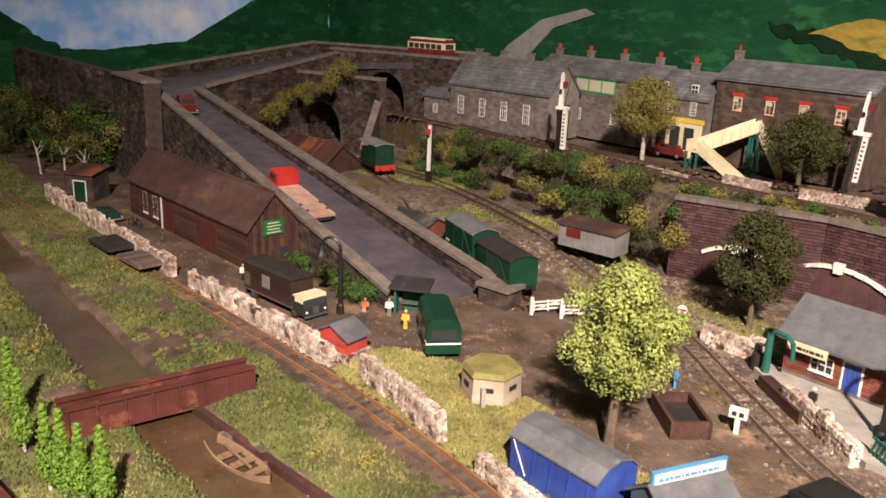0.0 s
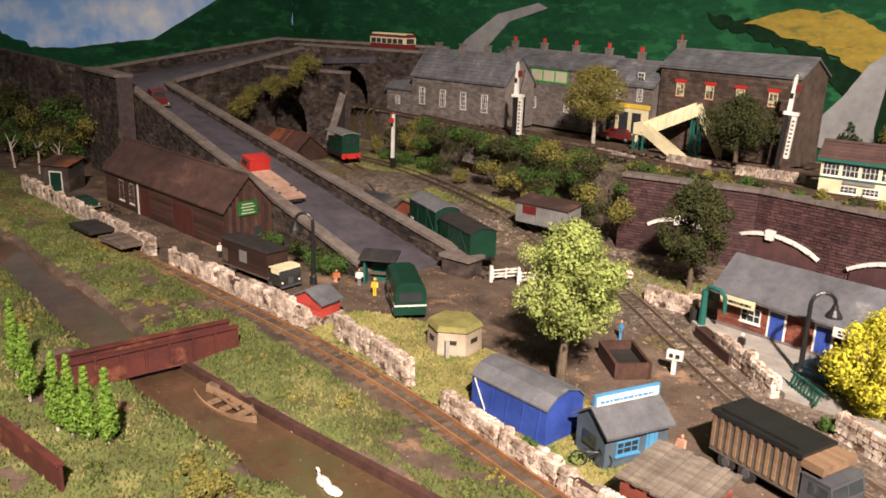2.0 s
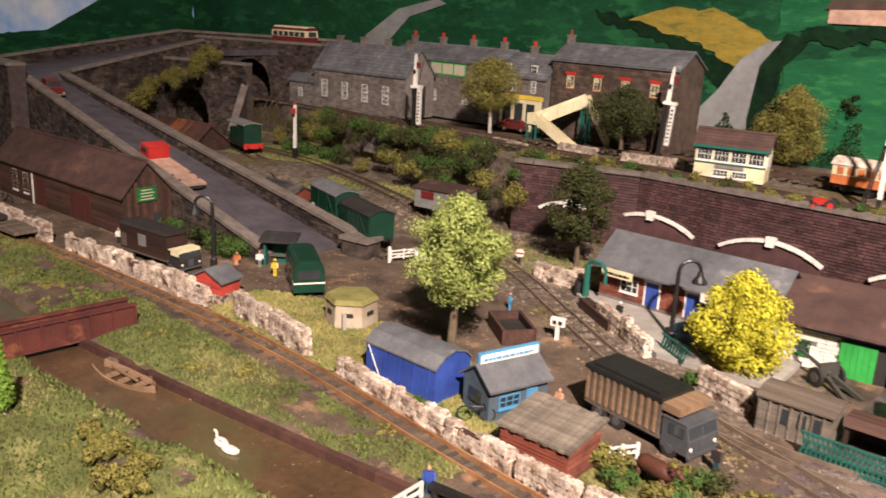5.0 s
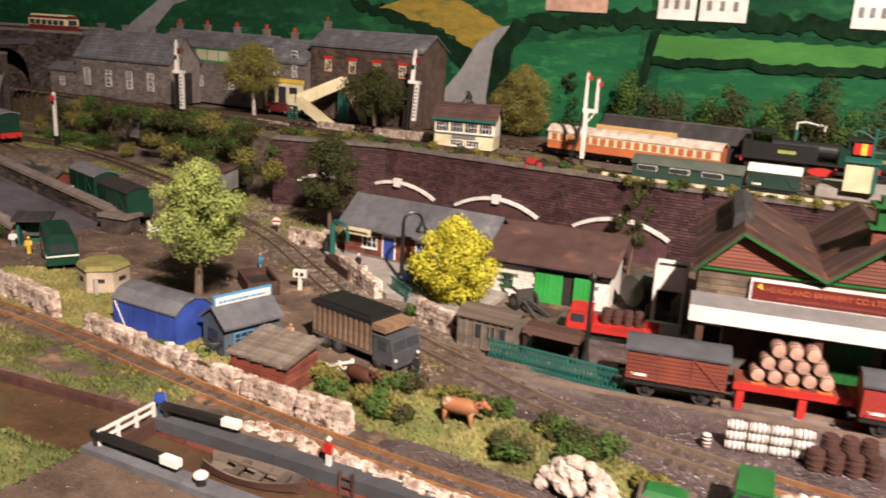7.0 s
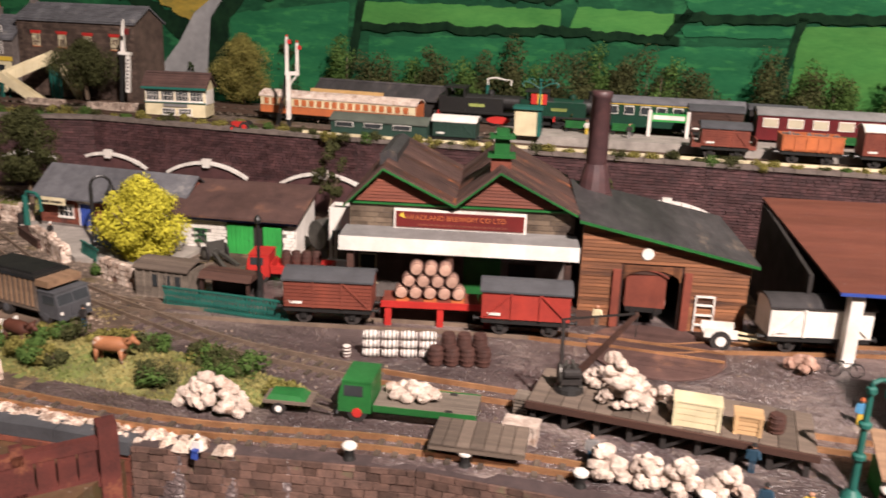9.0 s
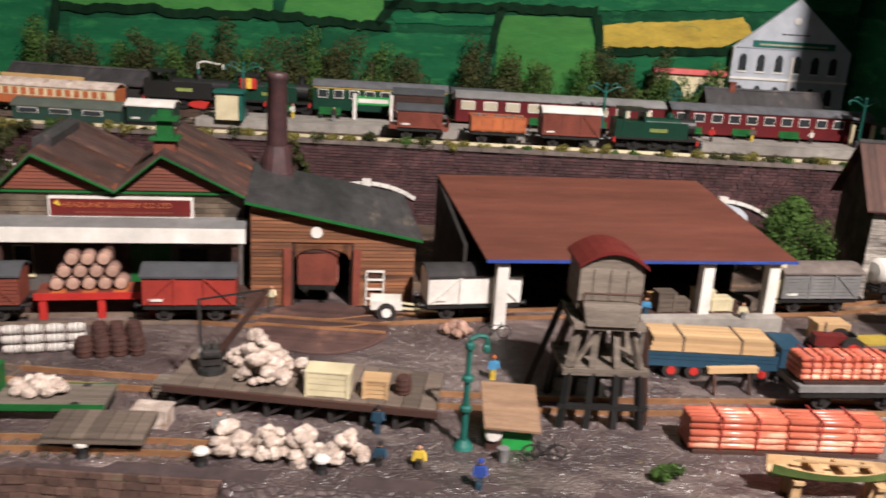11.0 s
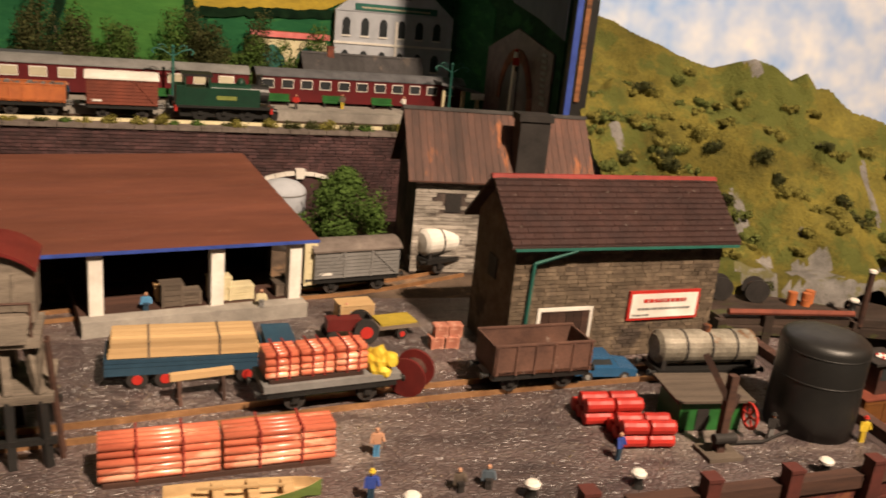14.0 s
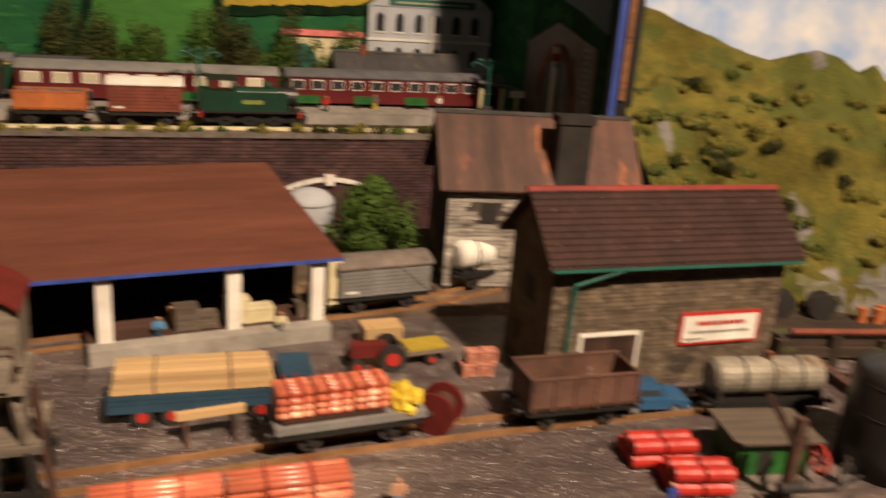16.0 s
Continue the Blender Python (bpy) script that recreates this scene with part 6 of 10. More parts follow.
for side in (0, 1):
    y0 = -9 if side == 0 else 75
    z0 = 93 - 9 * 0.879
    p = [(y0, z0), (33, 122.4), (33, 124), (y0, z0 + 1.6)]
    part("roof_board", Shape().along_x(p if side == 0 else p[::-1], -20, 162), "maroonroof", wh)
    tile_roof(wh, -20, 162, y0, z0 + 1.6, 33, 124, "maroonroof", 4.5, 7, 47 + side)
part("ridge", Shape().along_x([(30.5, 123), (35.5, 123), (34.2, 125.8), (31.8, 125.8)], -21, 163), "ridge_red", wh, "red ridge tiles")
part("gutter", Shape().box(-18, -10.4, 84, 160, -8.8, 85.6), "teal", wh, "green gutter")
part("downpipe", Shape().path([(28, -9.8, 84), (1, -3, 73), (-1, -2, 0)], 2.6), "teal", wh, "green downpipe")
d = part("doorway", Shape().box(9, -1.2, 0, 52, 0.2, 40), "white", wh, "white door surround")
door(wh, 11.5, 0, 38, 37.5, -1.0, "plank_dark", boards=6)
sg = part("sign_board", Shape().box(80, -2.2, 28, 140, -0.4, 50), "red", wh, "white sign with red border")
part("sign_panel", Shape().box(82, -2.7, 30, 138, -2, 48), "white", sg)
text_bars(sg, 92, 41.5, 36, 4.5, -2.8, 1, "red", seed=6)
text_bars(sg, 88, 36, 44, 2.6, -2.8, 1, "grey", seed=7)
text_bars(sg, 84, 31.5, 14, 2, -2.8, 1, "grey", seed=8)
part("gable_window", Shape().box(-12.8, 26, 52, -11.8, 40, 68), "near_black", wh)

# blue tarpaulin tent
tn = thing("tarpaulin_shelter", at(-0.272, 0.327, 0, 1), "shelter of blue tarpaulin with a grey curved roof", "tent")
prof = [(0, 0), (0, 25), (8, 31), (19, 33.5), (30, 30), (36, 24), (36, 0)]
part("tarpaulin", Shape().along_x([(y, z) for y, z in prof][::-1], 0, 68), "blue", tn)
rp = [(-1, 24.5), (8, 31.4), (19, 34), (30, 30.6), (37, 24), (37, 25.2), (30, 32), (19, 35.4), (8, 32.8), (-1, 26)]
for a, b in zip(range(0, 4), range(1, 5)):
    part("roof_sheet", Shape().along_x([rp[a], rp[b], (rp[b][0], rp[b][1] + 1.3), (rp[a][0], rp[a][1] + 1.3)], -1, 69), "slate", tn)
for i in range(5):
    part("fold", Shape().bar((4 + 14 * i, -0.3, 0), (7 + 14 * i, -0.3, 25), 1.0), "blue", tn)
part("rope", Shape().bar((3, -0.8, 24), (14, -0.8, 4), 0.7), "white", tn)
# blue shop
sh = thing("shop", at(-0.163, 0.336, 0, 75), "small slate-blue wooden shop with light blue sign on its roof", "shop")
part("wall", Shape().along_x([(0, 0), (30, 0), (30, 24), (15, 34), (0, 24)], 0, 48), "slateblue", sh)
part("roof_slope", Shape().along_x([(-4, 21.5), (15, 34.5), (15, 36), (-4, 23)], -2, 50), "slate", sh)
part("roof_slope", Shape().along_x([(15, 34.5), (34, 21.5), (34, 23), (15, 36)], -2, 50), "slate", sh)
sg = part("sign_board", Shape().box(0, 14, 34, 50, 16, 43), "lightblue", sh, "light blue sign board")
part("sign_panel", Shape().box(1.5, 13.4, 35.5, 48.5, 14.2, 41.5), "white", sg)
text_bars(sg, 4, 37, 40, 3, 13.4, 1, "lightblue", seed=9)
window(sh, 8, 8, 17, 9, 0, "lightblue", "glass", 3, 2)
door(sh, 30, 0, 9, 19, 0, "lightblue")
part("window", Shape().box(-1, 8, 9, 0.2, 22, 18), "glass", sh)
# plank shed with grey boarded roof
ps = thing("shed", at(-0.1305, 0.3095, 0, 2), "red-brown plank shed with a weathered grey board roof", "shed")
part("wall", Shape().along_x([(0, 0), (35, 0), (35, 28), (0, 22)], 0, 46), "redbrick", ps)
plank_face(ps, 0, 46, 0.5, 22, 0, "bauxite", 2.4, seed=51)
for i in range(12):
    part("plank", Shape().box(46, 0.5, 0.3 + 1.8 * i, 47.2 + 0.3 * (i % 2), 34.5, 1.9 + 1.8 * i), "redbrick", ps)
for i in range(14):
    x0 = -2.5 + 3.75 * i
    part("roof_plank", Shape().along_x([(-3.5 + 0.7 * (i % 3), 21.6), (38 + 0.8 * (i % 2), 28.6), (38 + 0.8 * (i % 2), 30 + 0.4 * (i % 3)), (-3.5 + 0.7 * (i % 3), 23 + 0.3 * (i % 2))], x0, x0 + 3.5), "plank_grey", ps)
# grey hut on the embankment, brick-roofed huts by the sidings
gh = thing("hut", at(-0.566, 0.664, 0.022, 10) @ Matrix.Scale(0.84, 4), "grey corrugated hut with a dark red panel", "hut")
part("wall", Shape().along_x([(0, 0), (36, 0), (36, 32), (0, 28)], 0, 84), "grey", gh)
part("roof", Shape().along_x([(-3, 28), (39, 33), (39, 34.5), (-3, 29.5)], -3, 87), "brownroof", gh)
part("panel", Shape().box(12, -1, 14, 34, 0.2, 25), "darkred", gh, "dark red board")
for i in range(18):
    part("rib", Shape().box(2 + 4.6 * i, -0.6, 0, 3 + 4.6 * i, 0.2, 28), "grey", gh)
h5 = thing("hut", at(-1.09, 0.585, 0.01, 8), "dark hut with red-brown roof behind the ramp", "hut")
gable_shell(h5, 115, 70, 30, 58, "plank_dark", "rust", 4, 4)
h6 = thing("hut", at(-0.745, 0.560, 0.008, 10), "low red-brown hut beside the wagons", "hut")
gable_shell(h6, 60, 34, 16, 24, "bauxite", "darkslate", 3, 3)
gp = thing("pier", at(-0.516, 0.507, 0, 10) @ Matrix.Scale(0.78, 4), "square dark stone pier with a flat cap", "pier")
part("shaft", Shape().box(0, 0, 0, 44, 30, 22), "darkstone", gp)
part("cap", Shape().box(-3, -3, 22, 47, 33, 27), "coping", gp)
cp = thing("coal_bunker", at(-0.278, 0.470, 0, -35), "low dark timber coal bunker", "bunker")
for a in ((0, 0, 0, 46, 2.5, 13), (0, 26, 0, 46, 28.5, 13), (0, 2.5, 0, 2.5, 26, 13), (43.5, 2.5, 0, 46, 26, 13)):
    part("side_board", Shape().box(*a), "plank_dark", cp)
part("coal", Shape().box(2.5, 2.5, 0, 43.5, 26, 6), "near_black", cp)

# turntable in front of the engine shed
tt = thing("turntable", at(0.373, 0.502, 0), "round red-brown wagon turntable with inset rails", "turntable")
part("disc", Shape().lathe([(0.1, 0.3), (50, 0.3), (50, 1.6), (49, 2.0), (0.1, 2.0)], 48), "brownroof", tt)
for i in range(9):
    part("plank", Shape().box(-46 + abs(i - 4) * 2.5, -32 + 7 * i, 2.0, 46 - abs(i - 4) * 2.5, -25.4 + 7 * i, 2.5), "brownroof", tt)
for y in (-8.2, 8.2):
    part("rail", Shape().box(-48, y - 0.6, 2.5, 48, y + 0.6, 4.2), "rail", tt)

# ---- railway stock ----


def wheels_on(root, xs, gauge=16.5, d=12.5, z=2.0, y=0.0, mat="near_black"):
    for x in xs:
        for sy in (-1, 1):
            yy = y + sy * gauge / 2
            w = part("wheel", Shape().cyl((x, yy - 1.3, z + d / 2), (x, yy + 1.3, z + d / 2), d, 16), mat, root)
            part("axle_box", Shape().box(x - 2.2, yy + sy * 2.2 - 0.9, z + d / 2 - 2, x + 2.2, yy + sy * 2.2 + 0.9, z + d / 2 + 4), "black", w)


def underframe(root, L, w=28.0, z=13.0):
    part("solebar", Shape().box(0, -w / 2 + 1, z - 1, L, w / 2 - 1, z + 3), "black", root)
    wheels_on(root, (L * 0.22, L * 0.78))
    for x, s in ((0, -1), (L, 1)):
        for y in (-9, 9):
            part("buffer", Shape().cyl((x, y, z + 1), (x + s * 5, y, z + 1), 2.4, 8).cyl((x + s * 5, y, z + 1), (x + s * 6, y, z + 1), 4.6, 10), "black", root)


def curved_roof(root, L, w, z, rise, mat, name="roof", over=1.5, t=1.4):
    k = 8
    top = [(-w / 2 - over + (w + 2 * over) * i / k, z + rise * (1 - (2 * i / k - 1) ** 2)) for i in range(k + 1)]
    prof = top + [(y, zz - t) for y, zz in top[::-1]]
    return part(name, Shape().along_x([(y, zz - t) for y, zz in top] + top[::-1], -over, L + over), mat, root)


def van(m, label, body, roof, L=70.0, boards=True, w=30.0, h=26.0):
    v = thing("goods_van", m, label, "wagon", "goods wagons")
    underframe(v, L, w)
    z = 16
    b = part("body", Shape().box(0, -w / 2, z, L, w / 2, z + h), body, v)
    k = 6
    part("end", Shape().along_x([(-w / 2 + w * i / k, z + h + 5 * (1 - (2 * i / k - 1) ** 2)) for i in range(k, -1, -1)] + [(-w / 2, z + h - 0.1), (w / 2, z + h - 0.1)], 0.1, L - 0.1), body, v)
    curved_roof(v, L, w, z + h, 5.6, roof)
    for sy in (-1, 1):
        y = sy * w / 2
        if boards:
            for i in range(8):
                part("plank", Shape().box(0.4, min(y, y + sy * 0.5), z + h / 8 * i + 0.25, L - 0.4, max(y, y + sy * 0.5), z + h / 8 * (i + 1) - 0.25), body, b)
        for x in (L * 0.34, L * 0.66):
            part("door_post", Shape().box(x - 0.7, min(y, y + sy * 1.2), z, x + 0.7, max(y, y + sy * 1.2), z + h), body, b)
        part("strap", Shape().bar((3, y + sy * 0.9, z + 2), (L * 0.33, y + sy * 0.9, z + h - 2), 0.9), body, b)
        part("strap", Shape().bar((L - 3, y + sy * 0.9, z + 2), (L * 0.67, y + sy * 0.9, z + h - 2), 0.9), body, b)
        part("number_panel", Shape().box(4, min(y + sy * 0.9, y + sy * 1.1), z + 3, 14, max(y + sy * 0.9, y + sy * 1.1), z + 5), "white", b)
    return v


def open_wagon(m, label, body, L=66.0, w=30.0, h=20.0, load=None, inner="rust"):
    v = thing("open_wagon", m, label, "wagon", "goods wagons")
    underframe(v, L, w)
    z = 16
    part("floor", Shape().box(0, -w / 2, z, L, w / 2, z + 2), inner, v)
    for y in (-w / 2, w / 2 - 1.4):
        p = part("side", Shape().box(0, y, z, L, y + 1.4, z + h), body, v)
        yo = y if y < 0 else y + 1.4
        so = -1 if y < 0 else 1
        for i in range(6):
            x = 1 + (L - 3) * i / 5
            part("rib", Shape().box(x, min(yo, yo + so * 1.0), z, x + 1.4, max(yo, yo + so * 1.0), z + h), body, p)
    for x in (0, L - 1.4):
        part("end", Shape().box(x, -w / 2 + 1.4, z, x + 1.4, w / 2 - 1.4, z + h), body, v)
    part("top_rail", Shape().box(-0.5, -w / 2 - 0.5, z + h, L + 0.5, -w / 2 + 1.8, z + h + 1).box(-0.5, w / 2 - 1.8, z + h, L + 0.5, w / 2 + 0.5, z + h + 1), body, v)
    if load:
        s = Shape()
        rr = random.Random(int(L * 7 + h))
        for i in range(60):
            s.ball((rr.uniform(3, L - 3), rr.uniform(-w / 2 + 3, w / 2 - 3), z + h - 1 + rr.uniform(-1, 1.5)), rr.uniform(1.2, 2.4), 0.8, 1, 0.4, rr)
        tagged(part("load", s, load, v), kind="stuff")
    return v


def coach(m, label, L, body, roof, w=35.0, h=30.0, wins=10, band=None, pane="glass", name="railway_coach", lining=None):
    c = thing(name, m, label, "coach", "railway coaches")
    part("frame", Shape().box(2, -12, 8, L - 2, 12, 13), "black", c)
    b = part("body", Shape().box(0, -w / 2, 12, L, w / 2, 12 + h), body, c)
    curved_roof(c, L, w, 12 + h, 7, roof)
    for sy in (-1, 1):
        y = sy * w / 2
        if band:
            part("band", Shape().box(0.5, min(y, y + sy * 0.4), 12 + h * 0.45, L - 0.5, max(y, y + sy * 0.4), 12 + h * 0.95), band, b)
        if lining:
            part("lining", Shape().box(0.5, min(y, y + sy * 0.6), 12 + h * 0.9, L - 0.5, max(y, y + sy * 0.6), 12 + h * 0.94), lining, b)
        for i in range(wins):
            x = 6 + (L - 12) * i / wins
            ww = (L - 12) / wins * 0.62
            f = part("window", Shape().box(x, min(y, y + sy * 0.9), 12 + h * 0.50, x + ww, max(y, y + sy * 0.9), 12 + h * 0.86), "white" if wins < 12 else body, b)
            part("pane", Shape().box(x + 0.7, min(y, y + sy * 1.2), 12 + h * 0.53, x + ww - 0.7, max(y, y + sy * 1.2), 12 + h * 0.83), pane, f)
    for x0 in (L * 0.13, L * 0.87):
        part("bogie", Shape().box(x0 - 18, -11, 5, x0 + 18, 11, 9), "black", c)
        wheels_on(c, (x0 - 13, x0 + 13), d=11)
    return c


def tank_engine(m, label, body="darkgreen", L=118.0, boiler="black"):
    e = thing("steam_engine", m, label, "locomotive")
    part("running_plate", Shape().box(0, -15, 16, L, 15, 18.5), "black", e)
    part("buffer_beam", Shape().box(L - 1, -15, 12, L + 1.5, 15, 18), "red", e)
    part("buffer_beam", Shape().box(-1.5, -15, 12, 1, 15, 18), "red", e)
    part("frame", Shape().box(4, -8, 6, L - 4, 8, 16), "black", e)
    for y in (-14, 7):
        part("side_tank", Shape().box(34, y, 18.5, 84, y + 7, 36), body, e)
        part("tank_line", Shape().box(40, y - 0.3 if y < 0 else y + 7, 25, 60, y if y < 0 else y + 7.3, 29), "leaf_pale", e)
    part("boiler", Shape().cyl((30, 0, 31), (L - 4, 0, 31), 19, 20), body, e, smooth=False)
    part("smokebox", Shape().cyl((L - 20, 0, 31), (L - 2, 0, 31), 20, 20), boiler, e)
    part("chimney", Shape().lathe([(3.6, 40), (3.2, 47), (4.2, 50), (4.2, 51)], 14, (L - 11, 0, 0)), "black", e)
    part("dome", Shape().ball((66, 0, 41), (5, 5, 6), 1, 2), body, e)
    cab = part("cab", Shape().box(8, -14.5, 18.5, 34, 14.5, 36).box(8, -14.5, 36, 10, 14.5, 48).box(32, -14.5, 36, 34, 14.5, 48), body, e)
    part("cab_roof", Shape().box(6, -15.5, 47.5, 36, 15.5, 50), "black", cab)
    part("bunker", Shape().box(0, -14, 18.5, 8, 14, 38), body, e)
    wheels_on(e, (24, 48, 72, 96), d=17, mat="black")
    for x, s in ((0, -1), (L, 1)):
        for y in (-9, 9):
            part("buffer", Shape().cyl((x, y, 15), (x + s * 6, y, 15), 2.6, 8).cyl((x + s * 5, y, 15), (x + s * 7, y, 15), 5, 10), "black", e)
    return e


def on_main(off, x):
    return at(x, fence_y(x) + off, ZM + 0.0015, 5.7 if x > 0 else 2)


# goods train on the near main track
brk = van(on_main(0.042, 0.390), "brown goods brake van at the end of the train", "bauxite", "darkgrey", 50, True, 28, 20)
part("veranda", Shape().box(-9, -14, 14, 0, 14, 18).box(-9, -14, 18, -8, 14, 26).box(50, -14, 14, 58, 14, 18).box(57, -14, 18, 58, 14, 26), "bauxite", brk)
open_wagon(on_main(0.042, 0.472), "orange open hopper wagon filled with stone", "orange", 62, 28, 16, "greystone", "orange")
van(on_main(0.042, 0.552), "red-brown goods van with a white roof", "bauxite", "white", 66)
tank_engine(on_main(0.042, 0.635), "dark green tank engine hauling the goods train", "darkgreen", 96)
# coaches at the platform
coach(on_main(0.150, 0.452), "maroon passenger coach with grey roof at the platform", 262, "maroon", "grey", wins=9, pane="lightglass")
coach(on_main(0.150, 0.722), "maroon passenger coach with pale green-grey roof", 262, "maroon", "slate", wins=11, pane="glass")
coach(at(-0.166, 0.928, ZM - 0.004, -0.5), "cream and orange vintage coach with pale roof", 216, "orange", "sackcloth", w=32, h=22, wins=19, lining="cream", pane="orange", band="cream")
coach(at(-0.024, 0.832, ZM - 0.008, 3), "dark green parcels coach with grey-green roof", 116, "coach_green", "coach_roof", w=32, wins=3, h=16)
van(at(0.096, 0.842, ZM - 0.008, 5), "green van with a white roof on the main line", "coach_green", "white", 50, True, 28, 18)
eng = tank_engine(at(0.060, 0.985, ZM + 0.0015, 5), "large black steam engine beside the platform", "black", 150)
part("headboard", Shape().box(120, -16, 33, 140, -15, 46), "red", eng)
part("headboard", Shape().box(128, -16.4, 33, 134, -15.2, 46), "yellow", eng)
coach(on_main(0.195, 0.270), "dark green coach with a yellow line and grey roof", 170, "darkgreen", "slate", wins=8, lining="yellow")
tank_engine(on_main(0.195, 0.165), "dark green steam engine standing at the back", "darkgreen", 100)
van(on_main(0.150, 0.375), "dark brown van beside the maroon coach", "plank_dark", "darkgrey", 62)
van(on_main(0.195, 0.445), "dark grey van on the back track", "near_black", "darkgrey", 66)
# yard wagons
van(at(0.099, 0.4600, 0.001, 14), "red-brown plank goods van with grey roof", "bauxite", "darkgrey", 66, True, 28, 22)
van(at(0.244, 0.4925, 0.001, 12), "dull red goods van with grey roof", "vanred", "darkgrey", 65, False, 28, 22)
van(at(0.446, 0.535, 0.001, 16), "white goods van with dark grey roof", "white", "darkslate", 74, False, 28, 23)
van(at(0.740, 0.611, 0.001, 12), "grey goods van with a pale grey roof", "grey", "coping", 72, True, 28, 23)
inside = van(at(0.360, 0.549, 0.001, 98), "red-brown van inside the engine shed", "bauxite", "bauxite", 60)
van(at(-0.638, 0.578, 0.006, -15), "dark green goods van with pale grey-green roof", "darkgreen", "slate", 72)
van(at(-0.558, 0.556, 0.002, -14), "dark green goods van with a black roof", "darkgreen", "near_black", 72)
open_wagon(at(0.828, 0.4365, 0.001, 4), "rusty grey mineral wagon standing empty in the yard", "wagon_brown", 68, 30, 19)


def tank_wagon(m, label, L, d, body, band=None, cradle="near_black", group="tank wagons"):
    t = thing("tank_wagon", m, label, "tank", group)
    underframe(t, L, 26)
    part("barrel", Shape().lathe([(0.1, 0), (d * 0.36, 0.6), (d * 0.5, 3), (d * 0.5, L - 3), (d * 0.36, L - 0.6), (0.1, L)], 22, (0, 0, 17 + d / 2), "x"), body, t, smooth=False)
    part("filler", Shape().cyl((L / 2, 0, 16 + d), (L / 2, 0, 21 + d), 6, 12), band or body, t)
    for x in (L * 0.25, L * 0.5, L * 0.75):
        part("strap", Shape().lathe([(d * 0.505, 0), (d * 0.515, 0.2), (d * 0.515, 1.6), (d * 0.505, 1.8)], 22, (x, 0, 17 + d / 2), "x"), cradle, t)
    for x in (3, L - 5):
        part("cradle", Shape().box(x, -10, 15, x + 3, 10, 22), cradle, t)
    return t


tank_wagon(at(0.842, 0.655, 0.001, 22), "white and black tank wagon behind the grey van", 68, 24, "white", "near_black")
tank_wagon(at(0.950, 0.442, -0.004, -2), "weathered silver tank wagon with rusty straps", 76, 23, "silver", "rust")
bw = thing("flat_wagon", at(0.690, 0.4245, 0.001, 9), "grey flat wagon loaded with bundles of orange pipes", "wagon")
underframe(bw, 78, 28)
part("deck", Shape().box(-2, -14, 16, 80, 14, 20), "grey", bw)


def pipes(m, label, n, L, bundles, rows=5, d=4.2):
    t = thing("pipe_stack", m, label, "pipes", "orange pipes")
    for b in range(bundles):
        x0 = b * (L + 2)
        for r in range(rows):
            for i in range(n - r // 3):
                y = (i - (n - r // 3 - 1) / 2) * d * 0.98
                part("pipe", Shape().cyl((x0, y, d / 2 + r * d * 0.9), (x0 + L, y, d / 2 + r * d * 0.9), d, 9), "pipe_orange", t, "", True)
        for x in (x0 + L * 0.3, x0 + L * 0.68):
            w = n * d / 2 + 0.4
            part("strap", Shape().box(x, -w, 0, x + 1.0, -w + 0.5, rows * d * 0.93).box(x, -w, rows * d * 0.93, x + 1.0, w, rows * d * 0.93 + 0.5), "ridge_red", t)
    part("bearer", Shape().box(2, -n * d / 2, -2.5, bundles * (L + 2) - 4, n * d / 2, 0), "plank_dark", t)
    return t


pipes(at(0.690, 0.424, 0.0235, 9), "bundles of orange pipes tied on the flat wagon", 5, 18.5, 3, 4)
pipes(at(0.609, 0.364, 0.0025, 5), "long stack of orange pipes lying on the quay", 5, 56, 2)
hood = thing("tarpaulin", at(0.757, 0.432, 0.019, 9), "crumpled yellow tarpaulin at the end of the pipes", "tarpaulin")
rr = random.Random(4)
part("cloth", Shape().ball((2, 0, 4), (8, 12, 11), 1, 3, 0.22, rr), "yellow", hood)
part("fold", Shape().ball((8, 5, -1), (5, 6, 6), 1, 2, 0.3, rr), "yellow", hood)
part("fold", Shape().ball((6, -7, 10), (5, 6, 5), 1, 2, 0.3, rr), "yellow", hood)

# narrow-gauge trucks on the canal track
for x, y, mt, lb in ((-0.872, 0.262, "near_black", "small black flat truck on the narrow track"), (-0.800, 0.270, "plank_old", "small wooden flat truck on the narrow track"), (0.262, 0.3125, "plank_old", "low flat truck with an olive plank deck")):
    fl = thing("flat_truck", at(x, y, 0.001, 6), lb, "wagon", "narrow trucks")
    part("deck", Shape().box(0, -15, 8, 52, 15, 11), mt, fl)
    for i in range(7):
        part("plank", Shape().box(0.5 + 7.4 * i, -15.4, 11, 7.4 + 7.4 * i, 15.4, 12), mt, fl)
    wheels_on(fl, (12, 40), 12.5, 8, 2.5)
# diesel shunter from the tunnel
sl = thing("shunter", at(-0.985, 0.684, 0.0315, -11), "dark green diesel shunter with red buffer beam", "locomotive")
part("frame", Shape().box(0, -14, 10, 66, 14, 16), "black", sl)
part("hood", Shape().box(0, -10, 16, 44, 10, 34), "darkgreen", sl)
part("cab", Shape().box(40, -14, 16, 64, 14, 44), "darkgreen", sl)
curved_roof(sl, 64, 28, 44, 3, "grey", "roof")
part("buffer_beam", Shape().box(64, -15, 8, 67, 15, 16), "red", sl)
for y in (-7, 3):
    part("window", Shape().box(64, y, 30, 64.6, y + 5, 38), "glass", sl)
for y in (-9, 9):
    part("buffer", Shape().cyl((67, y, 12), (72, y, 12), 4, 10), "red", sl)
wheels_on(sl, (12, 33, 54), d=14)

